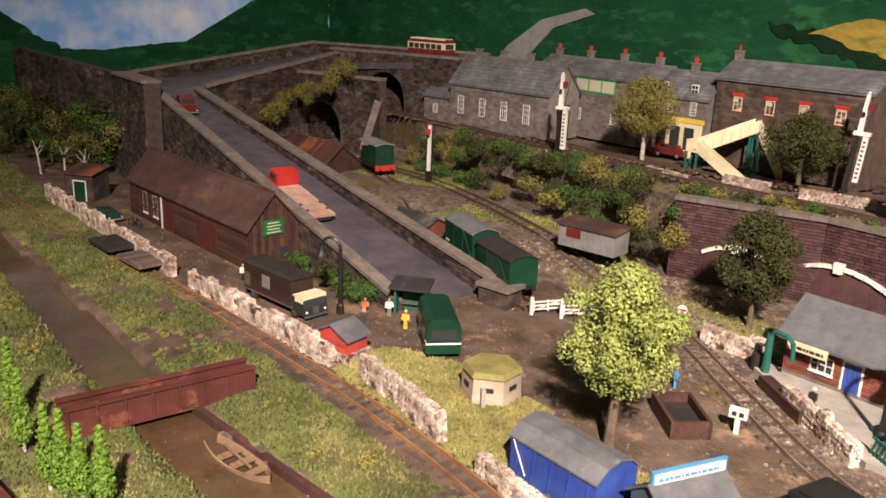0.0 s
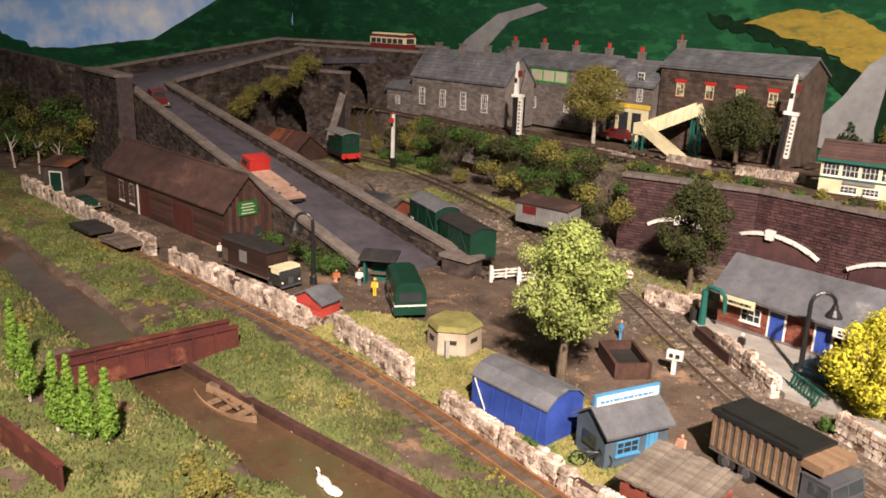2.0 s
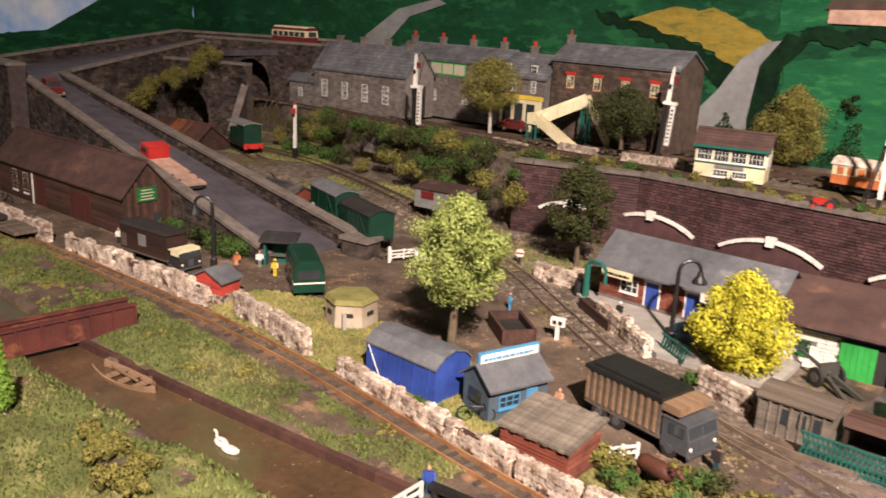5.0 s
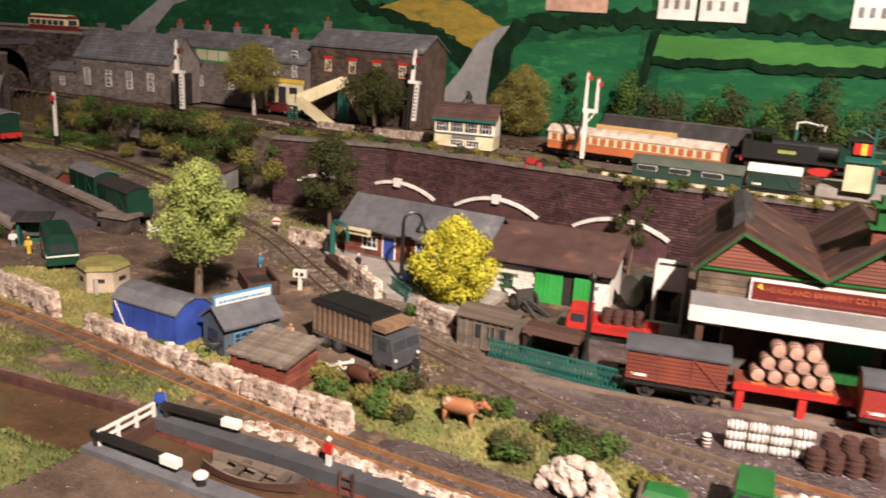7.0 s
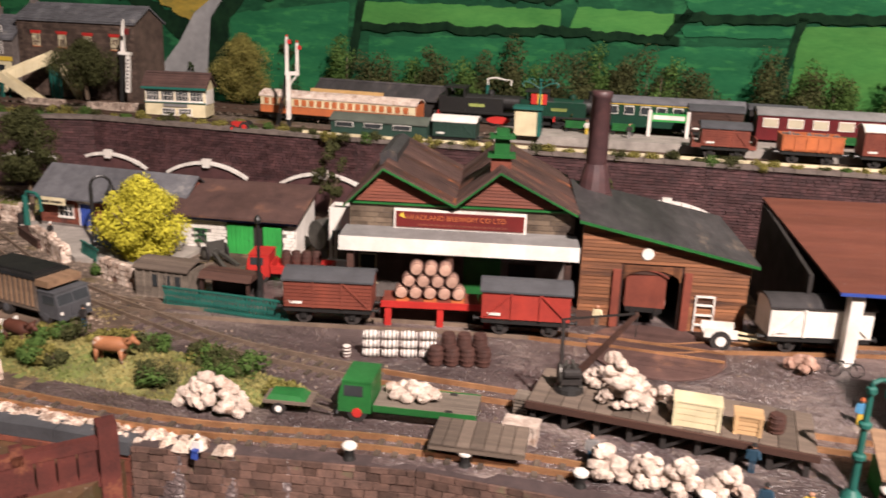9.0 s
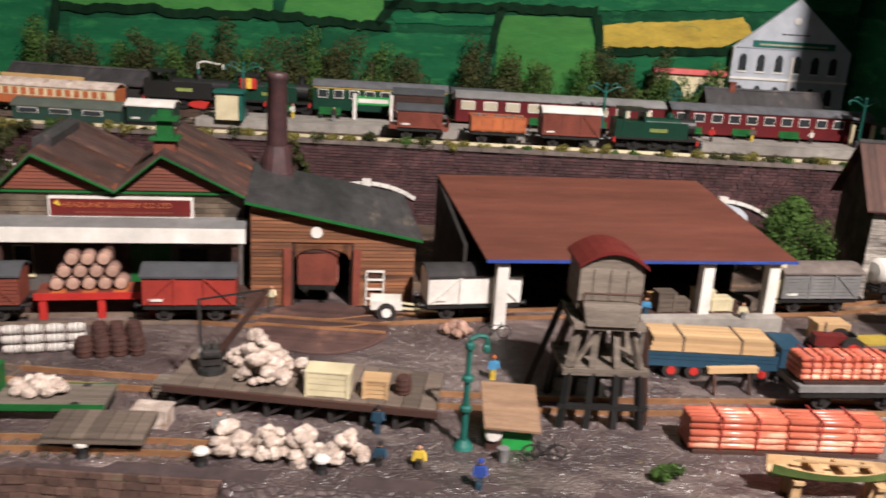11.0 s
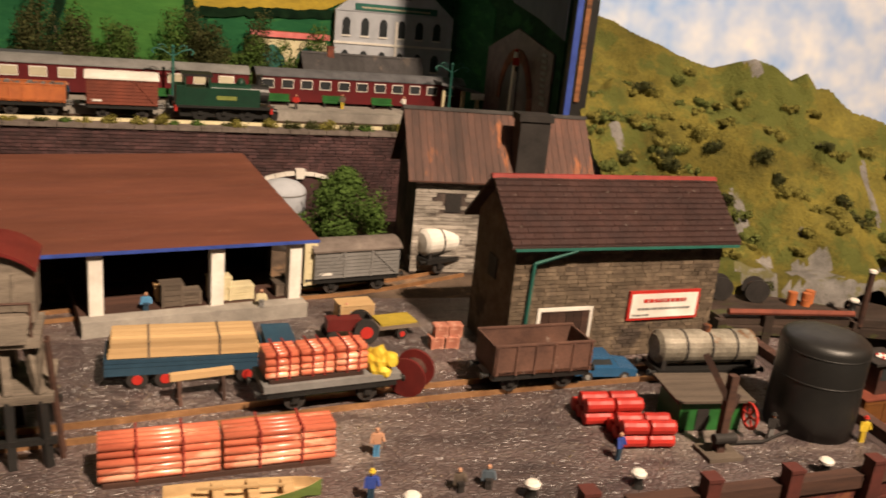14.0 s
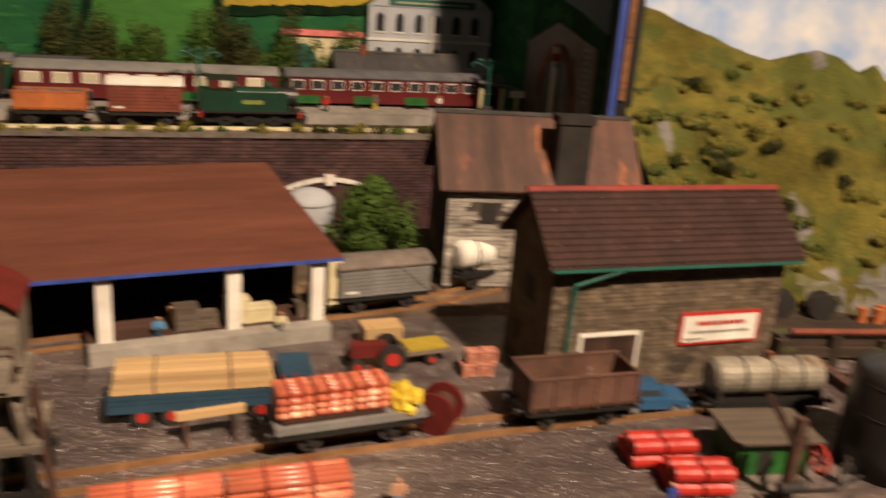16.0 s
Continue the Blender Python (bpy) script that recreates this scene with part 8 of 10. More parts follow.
part("roof", Shape().along_x([(-4, 65), (14, 65), (14, 72), (-1, 72)], -3, 101), "red", ab)
for x in (8, 56):
    part("arch_door", Shape().along_y([(x, 0), (x + 34, 0), (x + 34, 36), (x + 28, 50), (x + 17, 56), (x + 6, 50), (x, 36)], -1, 0.3), "teal", ab)
ls = thing("station_house", at(0.790, 1.065, ZM - 0.004, 5), "low station house with a long dark roof and red chimney", "building")
gable_shell(ls, 155, 40, 44, 66, "redbrick", "darkslate", 4, 4)
chimney(ls, 34, 20, 60, 18, 8, 0, "redbrick")
sx = thing("platform_shelter", at(0.945, 0.985, ZM + 0.011, 5), "platform shelter with a sloping grey roof and white end", "shelter")
part("roof", Shape().prism([(0, 0, 34), (56, 0, 24), (56, 34, 24), (0, 34, 34)], [(0, 0, 37), (56, 0, 27), (56, 34, 27), (0, 34, 37)]), "slate", sx)
part("fascia", Shape().box(40, -1.5, 18, 58, 0, 26), "white", sx)
for x in (4, 30, 50):
    part("post", Shape().box(x, 4, 0, x + 4, 8, 27), "cream", sx)
bk = thing("engine_hall", at(-0.128, 1.000, ZM - 0.012, -1), "long black-roofed shed with a yellow sign board", "shed")
gable_shell(bk, 190, 44, 40, 54, "near_black", "darkslate", 4, 4)
part("sign_board", Shape().box(-4, -7, 35, 104, -5, 46), "yellow_buff", bk, "long yellow sign board")


def platform_lamp(x, off, h=58):
    t = thing("platform_lamp", at(x, fence_y(x) + off, ZM + 0.011, 5), "teal cast iron platform lamp with curled brackets", "lamp", "platform lamps")
    part("column", Shape().cyl((0, 0, 0), (0, 0, h), 4.2, 10, 2.6), "teal", t)
    part("base", Shape().box(-5, -5, 0, 5, 5, 8), "darkgrey", t)
    for k in (-1, 1):
        part("bracket", Shape().path([(0, 0, h - 8), (k * 10, 0, h - 2), (k * 18, 0, h), (k * 22, 0, h - 3), (k * 19, 0, h - 6)], 1.6), "teal", t)
        part("scroll", Shape().path([(k * 6, 0, h), (k * 10, 0, h + 4), (k * 15, 0, h + 3), (k * 13, 0, h)], 1.2), "teal", t)
    part("finial", Shape().ball((0, 0, h + 2), 2.4), "teal", t)


for x in (0.205, 0.632, 0.955):
    platform_lamp(x, 0.100)


def bench(x, off, mat="green"):
    t = thing("bench", at(x, fence_y(x) + off, ZM + 0.011, 5), "green platform bench with a slatted back", "bench", "platform benches")
    part("seat", Shape().box(0, 0, 5, 26, 7, 6.2), mat, t)
    part("backrest", Shape().box(0, 6.5, 6.2, 26, 7.5, 13), mat, t)
    for xx in (1, 23):
        part("leg", Shape().box(xx, 0.5, 0, xx + 2, 6.5, 5), "black", t)


for x in (0.235, 0.290, 0.545, 0.615, 0.735, 0.800, 0.860):
    bench(x, 0.112)
for x, off in ((0.330, 0.118),):
    t = thing("name_board", at(x, fence_y(x) + off, ZM + 0.011, 5), "green and white station name board on two white posts", "sign")
    part("panel", Shape().box(4, 0, 18, 44, 1.5, 28), "brightgreen", t)
    part("name_strip", Shape().box(6, -0.4, 20.5, 42, 0.1, 25.5), "white", t)
    for xx in (0, 44):
        part("post", Shape().box(xx, -1, 0, xx + 4, 2.5, 31), "white", t)
kx = thing("kiosk", at(0.185, 0.862, ZM + 0.011, 5), "cream and green kiosk on the platform end", "kiosk")
part("wall", Shape().box(0, 0, 0, 26, 20, 30), "cream", kx)
part("corner_post", Shape().box(26, -1, 0, 30, 20, 30), "teal", kx)
part("roof", Shape().box(-2, -3, 30, 32, 22, 33), "teal", kx)
wc = thing("water_crane", at(0.110, 1.035, ZM, 5), "white water crane arm on a teal column by the trees", "water crane")
part("column", Shape().cyl((0, 0, 0), (0, 0, 50), 4, 10), "teal", wc)
part("arm", Shape().path([(0, 0, 50), (0, 0, 58), (10, 0, 60), (26, 0, 57), (32, 0, 58), (32, 0, 50)], 2.4), "white", wc)

# ---- hillside and harbour ----
RIDGE = ((0.96, 0.255, 0.93), (1.065, 0.236, 0.86), (1.096, 0.223, 0.836), (1.124, 0.209, 0.815), (1.150, 0.196, 0.796), (1.179, 0.191, 0.775), (1.200, 0.200, 0.760), (1.213, 0.204, 0.752), (1.228, 0.198, 0.742), (1.247, 0.184, 0.730), (1.256, 0.195, 0.724), (1.266, 0.181, 0.718), (1.277, 0.182, 0.711), (1.298, 0.163, 0.698),
         (1.333, 0.150, 0.676), (1.362, 0.142, 0.649), (1.374, 0.127, 0.646), (1.395, 0.099, 0.639), (1.436, 0.060, 0.627), (1.75, 0.03, 0.60))
BROAD = ((0.96, 0.250, 0.93), (1.13, 0.205, 0.81), (1.25, 0.190, 0.728), (1.36, 0.135, 0.65), (1.44, 0.060, 0.626), (1.75, 0.03, 0.60))


def along(table, x):
    for (a, za, ya), (b, zb, yb) in zip(table[:-1], table[1:]):
        if a <= x <= b:
            t = (x - a) / (b - a)
            return za + (zb - za) * t, ya + (yb - ya) * t


def hill(x, y):
    (fine, yr), (broad, _) = along(RIDGE, x), along(BROAD, x)
    y0 = 0.535 + 0.02 * math.sin(x * 30)
    t = (y - y0) / (yr - y0)
    n = noise.noise((x * 17, y * 14, 2.0)) * 0.022 + noise.noise((x * 48, y * 40, 5.0)) * 0.011 + noise.noise((x * 130, y * 130, 8.0)) * 0.0038
    if t <= 0:
        return -0.004
    top = broad + (fine - broad) * min(1, t) ** 4
    if t < 1:
        k = 1 - 0.8 * t ** 6
        if t < 0.16:
            return top * 0.19 * min(1, t / 0.05) + n * 0.4
        return top * t ** 0.75 * (0.75 + 0.25 * t) + n * k
    return fine + n * 0.2 - (t - 1) * 0.08


xs, ys = np.arange(1.012, 1.70, 0.0034), np.arange(0.525, 0.99, 0.0034)
V = [(x, y, hill(x, y)) for y in ys for x in xs]
nx = len(xs)
F, K = [], []
for j in range(len(ys) - 1):
    for i in range(nx - 1):
        F.append((j * nx + i, j * nx + i + 1, (j + 1) * nx + i + 1, (j + 1) * nx + i))
        zz = [V[k][2] for k in F[-1]]
        steep = max(zz) - min(zz)
        low = zz[0] < 0.036
        spot = noise.noise((xs[i] * 36, ys[j] * 12, 9.0)) + 0.35 * noise.noise((xs[i] * 90, ys[j] * 60, 3.0))
        K.append(1 if (low and spot > -0.25) or spot > 0.50 or steep > 0.014 else 0)
me = bpy.data.meshes.new("hillside")
me.from_pydata(V, [], F)
me.materials.append(M["hillside"])
me.materials.append(M["cliff"])
me.polygons.foreach_set("material_index", K)
me.polygons.foreach_set("use_smooth", [True] * len(F))
tagged(new("hillside", me), "steep mossy hillside with grey rock outcrops", "hillside", kind="structure")
rr = random.Random(91)
for i in range(26):
    x, y = rr.uniform(1.03, 1.40), rr.uniform(0.56, 0.80)
    if i < 12:
        x, y = rr.uniform(1.015, 1.10), rr.uniform(0.58, 0.72)
    z = hill(x, y)
    shrub(x, y, z - 0.003, rr.uniform(12, 28), rr.uniform(9, 18), rr.choice(("leaf_dark", "leaf_olive", "leaf_dark")), 700 + i, "dark bush on the mossy hillside")


moss = []
for i in range(110):
    x = rr.uniform(1.016, 1.12) if i < 40 else rr.uniform(1.03, 1.38)
    y = rr.uniform(0.60, 0.74) if i < 40 else rr.uniform(0.57, 0.78)
    if y < along(RIDGE, x)[1] - 0.02:
        moss.append((x, y, hill(x, y) - 0.004, rr.uniform(14, 26), rr.uniform(6, 12), rr.choice(("leaf_olive", "leaf_olive", "leaf_moss")), 760 + i))
thicket("hillside_moss", "mossy olive clumps over the hillside", moss)
def bollard(x, y, z=0.0, h=11.0):
    t = thing("bollard", at(x, y, z) @ Matrix.Scale(0.8, 4), "black mooring bollard with a white top", "bollard", "bollards")
    part("shaft", Shape().lathe([(4.6, 0), (4.0, 1.5), (3.4, 3), (3.4, h - 3)], 14), "black", t)
    part("cap", Shape().lathe([(3.4, h - 3), (5.0, h - 2.4), (5.2, h - 0.6), (3.6, h + 0.8), (0.2, h + 1.2)], 14), "white", t)


# jetty of dark timber at the foot of the hill
jt = thing("jetty", at(0, 0), "dark timber jetty with round posts below the hill", "jetty", kind="structure")
JL = [(1.050, 0.511), (1.170, 0.500), (1.240, 0.482), (1.285, 0.470), (1.43, 0.430), (1.60, 0.38)]
for (ax, ay), (bx, by) in zip(JL[:-1], JL[1:]):
    part("deck", Shape().prism([(ax * 1000, ay * 1000, 10), (bx * 1000, by * 1000, 10), (bx * 1000, by * 1000 + 150, 10), (ax * 1000, ay * 1000 + 80, 10)], [(ax * 1000, ay * 1000, 16), (bx * 1000, by * 1000, 16), (bx * 1000, by * 1000 + 150, 16), (ax * 1000, ay * 1000 + 80, 16)]), "wet_timber", jt)
    part("wall", Shape().prism([(ax * 1000, ay * 1000 + 4, -80), (bx * 1000, by * 1000 + 4, -80), (bx * 1000, by * 1000 + 14, -80), (ax * 1000, ay * 1000 + 14, -80)], [(ax * 1000, ay * 1000 + 4, 10), (bx * 1000, by * 1000 + 4, 10), (bx * 1000, by * 1000 + 14, 10), (ax * 1000, ay * 1000 + 14, 10)]), "near_black", jt)
    n = max(2, round((bx - ax) / 0.042))
    for i in range(n):
        px, py = ax + (bx - ax) * i / n, ay + (by - ay) * i / n
        part("pile", Shape().box(px * 1000 - 4, py * 1000 - 5, -80, px * 1000 + 4, py * 1000 + 2, 19 if i % 2 else 15), "wet_timber", jt)
    for z in (-38, -14, 6):
        part("waling", Shape().bar((ax * 1000, ay * 1000 - 1, z), (bx * 1000, by * 1000 - 1, z), 7), "wet_timber", jt)
for x, y, h in ((1.172, 0.4955, 46), (1.320, 0.457, 40)):
    lp = thing("mooring_post", at(x, y, 0.012), "dark mooring post with a white cap", "post", "mooring posts")
    part("post", Shape().cyl((0, 0, 0), (0, 0, h), 5, 9), "plank_dark", lp)
    part("cap", Shape().lathe([(0.1, h), (3.4, h), (3.2, h + 2), (0.1, h + 3)], 10), "white", lp)
tkk = thing("boiler", at(1.252, 0.556, 0.044, -20), "old black boiler lying on the bank", "boiler")
part("barrel", Shape().lathe([(0.1, 0), (9, 1), (10, 4), (10, 46), (9, 49), (0.1, 50)], 16, (0, 0, 12), "x"), "near_black", tkk)
part("dome", Shape().cyl((26, 0, 20), (26, 0, 28), 7, 10), "near_black", tkk)
part("pipe", Shape().path([(48, 0, 14), (56, 0, 14), (58, 0, 4), (58, 0, -8)], 3), "near_black", tkk)
for x, y in ((1.075, 0.552), (1.105, 0.545)):
    rl_ = thing("cable_drum", at(x, y, 0.016, 70), "dark cable drum on the jetty", "drum", "cable drums")
    part("core", Shape().cyl((-5, 0, 10), (5, 0, 10), 12, 14), "barrel_dark", rl_)
    for k in (-1, 1):
        part("flange", Shape().cyl((k * 5, 0, 10), (k * 6.4, 0, 10), 20, 18), "near_black", rl_)
for i, (x, y) in enumerate(((1.135, 0.535), (1.147, 0.532), (1.155, 0.538))):
    solo("drum", Shape().lathe([(0.1, 0), (4, 0), (4, 5), (4.3, 5.3), (4, 5.6), (4, 11), (0.1, 11)], 12), "orange", at(x, y, 0.016), "small orange oil drum on the jetty", "drum", "oil drums")
pp = thing("pipe_rail", at(1.055, 0.5085, 0.0215, -5), "long red-brown pipe along the jetty edge", "pipe")
part("pipe", Shape().cyl((0, 0, 0), (112, 0, 0), 5, 8), "bauxite", pp)

for i, (x, y) in enumerate(((1.205, 0.535), (1.245, 0.515), (1.285, 0.500))):
    solo("rope_coil", Shape().lathe([(4, 0), (8, 0), (9, 1.5), (8, 3), (4, 3), (3, 1.5)], 16), "plank_tan" if i else "near_black", at(x, y, 0.016), "coil of rope lying on the jetty deck", "rope", "rope coils")
for i, (x, y) in enumerate(((1.185, 0.520), (1.228, 0.500), (1.262, 0.480))):
    bollard(x, y, 0.016, 12)
for i, (x, y) in enumerate(((1.125, 0.560), (1.165, 0.556), (1.182, 0.560), (1.225, 0.560))):
    shrub(x, y, 0.016, 16, 13, "leaf_green" if i % 2 else "leaf_dark", 980 + i, "small green plant beside the jetty stores")

# steam tug
tg = thing("tugboat", at(1.103, 0.430, -0.0565, 5) @ Matrix.Scale(0.82, 4), "brown wooden tugboat with a tall buff funnel and black top", "boat")
prof = []
for x, w in ((0, 14), (20, 24), (60, 27), (130, 27), (190, 22), (225, 10), (240, 1)):
    prof.append((x, w))
hull = Shape()
for (x0, w0), (x1, w1) in zip(prof[:-1], prof[1:]):
    hull.prism([(x0, -w0 * 0.7, -4), (x1, -w1 * 0.7, -4), (x1, w1 * 0.7, -4), (x0, w0 * 0.7, -4)], [(x0, -w0, 30 + (x0 - 90) ** 2 * 0.0006), (x1, -w1, 30 + (x1 - 90) ** 2 * 0.0006), (x1, w1, 30 + (x1 - 90) ** 2 * 0.0006), (x0, w0, 30 + (x0 - 90) ** 2 * 0.0006)])
part("hull", hull, "barrel_dark", tg)
rub = Shape()
for (x0, w0), (x1, w1) in zip(prof[:-1], prof[1:]):
    for sgn_ in (-1, 1):
        rub.bar((x0, sgn_ * w0, 31 + (x0 - 90) ** 2 * 0.0006), (x1, sgn_ * w1, 31 + (x1 - 90) ** 2 * 0.0006), 2.6)
part("gunwale", rub, "bauxite", tg)
dk = part("deck_house", Shape().box(11, -19, 29, 82, 19, 55), "varnish", tg, "brown varnished deck house")
part("house_top", Shape().box(10, -20, 55, 83, 20, 56.4), "bauxite", dk)
for x in (13, 34, 60):
    part("panel", Shape().box(x, -19.8, 32, x + 18, -18.9, 52), "varnish", dk)
part("locker_door", Shape().box(64, -20.4, 33, 74, -19.6, 50), "bauxite", dk)
wh_ = part("wheel_house", Shape().box(28, -12, 56.4, 52, 12, 86), "barrel_dark", tg)
part("wheel_house_roof", Shape().box(17, -16, 86, 58, 16, 88.4), "near_black", wh_)
for x in (30, 42):
    part("window", Shape().box(x, -12.6, 70, x + 8, -11.8, 82), "glass", wh_)
for y in (-9, 1):
    part("window", Shape().box(51.8, y, 70, 52.6, y + 8, 82), "glass", wh_)
part("hatch", Shape().along_x([(-19, 29), (19, 29), (14, 46), (-14, 46)], 84, 176), "varnish", tg)
for i in range(9):
    part("hatch_board", Shape().along_x([(-19.4, 29.4), (-14, 47), (14, 47), (19.4, 29.4), (14, 46.4), (-14, 46.4)][::-1], 86 + 10 * i, 94.6 + 10 * i), "varnish", tg)
fn = part("funnel", Shape().cyl((90, 0, 46), (90, 0, 112), 15, 20), "yellow_buff", tg, "buff funnel")
part("funnel_top", Shape().cyl((90, 0, 104), (90, 0, 122), 15.8, 20).cyl((90, 0, 121), (90, 0, 124), 18, 20).cyl((90, 0, 110), (90, 0, 112), 17, 20), "black", fn)
part("funnel_foot", Shape().cyl((90, 0, 46), (90, 0, 51), 18, 20), "yellow_buff", fn)
buoy_ring = [(3.2, -0.9), (5.2, -0.9), (6.2, 0), (5.2, 0.9), (3.2, 0.9), (2.6, 0)]
for x, y, z, ax_ in ((52, -21, 43, "y"), (36, -4, 89.6, "z")):
    lb_ = part("lifebuoy", Shape().lathe(buoy_ring, 16, (x, y, z), ax_), "white", tg, "red and white lifebuoy")
    for k in range(4):
        a_ = math.pi / 4 + k * math.pi / 2
        c_, s_ = 4.4 * math.cos(a_), 4.4 * math.sin(a_)
        part("band", Shape().ball((x + c_, y, z + s_) if ax_ == "y" else (x + c_, y + s_, z), 2.1, 1.0, 1), "red", lb_)
part("mast", Shape().cyl((24, 0, 56), (10, 0, 104), 2.2, 8, 1.2), "near_black", tg)
lad_ = part("ladder", Shape().path([(98, -17, 30), (96, -15, 62)], 1).path([(105, -17, 30), (103, -15, 62)], 1), "near_black", tg)
for k in range(6):
    part("rung", Shape().bar((98 - 0.3 * k, -16.8 + 0.3 * k, 33 + 5 * k), (105 - 0.3 * k, -16.8 + 0.3 * k, 33 + 5 * k), 0.8), "near_black", lad_)

# quay furniture


for x, y in ((0.222, 0.288), (0.283, 0.303), (0.345, 0.304), (0.408, 0.305), (0.753, 0.318), (0.816, 0.320), (0.877, 0.322), (0.994, 0.3195), (1.055, 0.378), (-0.049, 0.2025), (0.011, 0.2085)):
    bollard(x, y)
for x, y in ((0.905, 0.3000), (0.956, 0.3020), (1.012, 0.3045), (1.071, 0.3205), (0.835, 0.2975)):
    t = thing("quay_post", at(x, y, -0.03), "square red-brown timber post on the quay edge", "post", "quay posts")
    part("post", Shape().box(-4, -4, -40, 4, 4, 46).box(-4.5, -4.5, 46, 4.5, 4.5, 48), "girder", t)
edge = thing("trim_quay", at(0, 0), "heavy timber edge beam along the quay", "trim", kind="structure")
for (ax, ay), (bx, by) in (((0.86, 0.302), (1.006, 0.3085)), ((1.006, 0.3085), (1.064, 0.3195)), ((1.064, 0.3195), (1.067, 0.49))):
    part("beam", Shape().bar((ax * 1000, ay * 1000, 3), (bx * 1000, by * 1000, 3), 8), "plank_dark", edge)
bt = thing("oil_tank", at(1.025, 0.373, 0) @ Matrix.Scale(0.80, 4), "large round black storage tank on the quay", "tank")
part("drum", Shape().lathe([(0.1, 0), (33, 0), (33.6, 20), (32.8, 45), (33, 70), (32, 73.5), (29, 76), (18, 78), (0.1, 78.5)], 40), "black", bt, smooth=True)
for z in (22, 44, 66):
    part("seam", Shape().lathe([(33, z), (33.25, z + 0.2), (33.25, z + 0.9), (33, z + 1.1)], 40), "black", bt)
part("pipe", Shape().path([(-30, -14, 3), (-60, -26, 3), (-95, -24, 3)], 2.4), "near_black", bt)
# winch hut and hand derrick
gw = thing("winch_hut", at(0.932, 0.374, 0, -4) @ Matrix.Scale(0.80, 4), "small green winch hut with a flat tan roof and red wheel", "hut")
part("wall", Shape().box(0, 0, 0, 52, 34, 25), "green", gw)
part("roof", Shape().prism([(-6, -5, 25), (58, -5, 25), (58, 39, 27), (-6, 39, 27)], [(-6, -5, 27), (58, -5, 27), (58, 39, 29), (-6, 39, 29)]), "plank_old", gw)
# no real opening: a near-black plate paints the shade inside
part("doorway", Shape().box(14, -0.6, 0, 24, 0.2, 18), "near_black", gw)
rim = Shape()
for i in range(16):
    a, b = 2 * math.pi * i / 16, 2 * math.pi * (i + 1) / 16
    rim.bar((52 + 0, -10 + 9.5 * math.cos(a), 17 + 9.5 * math.sin(a)), (52, -10 + 9.5 * math.cos(b), 17 + 9.5 * math.sin(b)), 1.8)
whl = part("gear_wheel", rim, "red", gw, "red spoked gear wheel")
for i in range(3):
    a = math.pi * i / 3
    part("spoke", Shape().bar((52, -10 - 9 * math.cos(a), 17 - 9 * math.sin(a)), (52, -10 + 9 * math.cos(a), 17 + 9 * math.sin(a)), 1.2), "red", whl)
dr = thing("derrick", at(0.942, 0.346, 0, 0), "dark timber hand derrick on a stone base", "crane")
part("base", Shape().box(-11, -9, 0, 11, 9, 2.5), "plank_old", dr)
part("mast", Shape().box(-2.4, -2.4, 2.5, 2.4, 2.4, 50), "plank_dark", dr)
part("jib", Shape().bar((0, 0, 34), (-16, 6, 60), 3.6), "plank_dark", dr)
part("strut", Shape().bar((0, 0, 16), (14, 10, 32), 2.6), "plank_dark", dr)
part("winch", Shape().cyl((-7, -3, 12), (7, -3, 12), 6, 12), "near_black", dr)
# teal swan crane, green hut with a tan roof, lifebuoy, bin
tc = thing("hand_crane", at(0.481, 0.342, 0, 20), "teal iron hand crane with a curved head", "crane")
part("column", Shape().cyl((0, 0, 0), (0, 0, 60), 4.4, 10, 3), "teal", tc)
part("head", Shape().path([(0, 0, 58), (0, 0, 65), (4, 0, 67), (9, 0, 66), (10, 0, 61)], 2.6).ball((0, 0, 61), 3.2).ball((9.5, 0, 59), (2.6, 2.6, 3.4)), "teal", tc)
part("collar", Shape().lathe([(2.2, 40), (3.4, 41), (3.4, 43), (2.2, 44)], 10).lathe([(2.4, 22), (3.6, 23), (3.6, 25), (2.4, 26)], 10), "teal", tc)
part("foot", Shape().lathe([(6, 0), (5, 2), (2.6, 5)], 12), "teal", tc)
gh = thing("hut", at(0.494, 0.341, 0, 6) @ Matrix.Scale(0.86, 4), "small bright green hut with a sloping tan roof", "hut")
part("wall", Shape().box(0, 0, 0, 30, 24, 20), "brightgreen", gh)
part("side_panel", Shape().box(-0.6, -0.6, 0, 10, 0.2, 17), "barrel_dark", gh)
part("roof", Shape().prism([(-3, -6, 18), (34, -6, 15), (34, 28, 32), (-3, 28, 34)], [(-3, -6, 19.6), (34, -6, 16.6), (34, 28, 33.6), (-3, 28, 35.6)]), "plank_tan", gh)
part("lifebuoy", Shape().lathe([(3.0, -0.9), (4.6, -0.9), (5.6, 0), (4.6, 0.9), (3.0, 0.9), (2.4, 0)], 18, (4, -2, 12), "y"), "white", gh, "white lifebuoy with red bands")
solo("bin", Shape().lathe([(2.6, 0), (3.2, 7), (3.4, 8), (0.1, 8.2)], 12), "grey", at(0.503, 0.330, 0), "small grey galvanised bin", "bin")


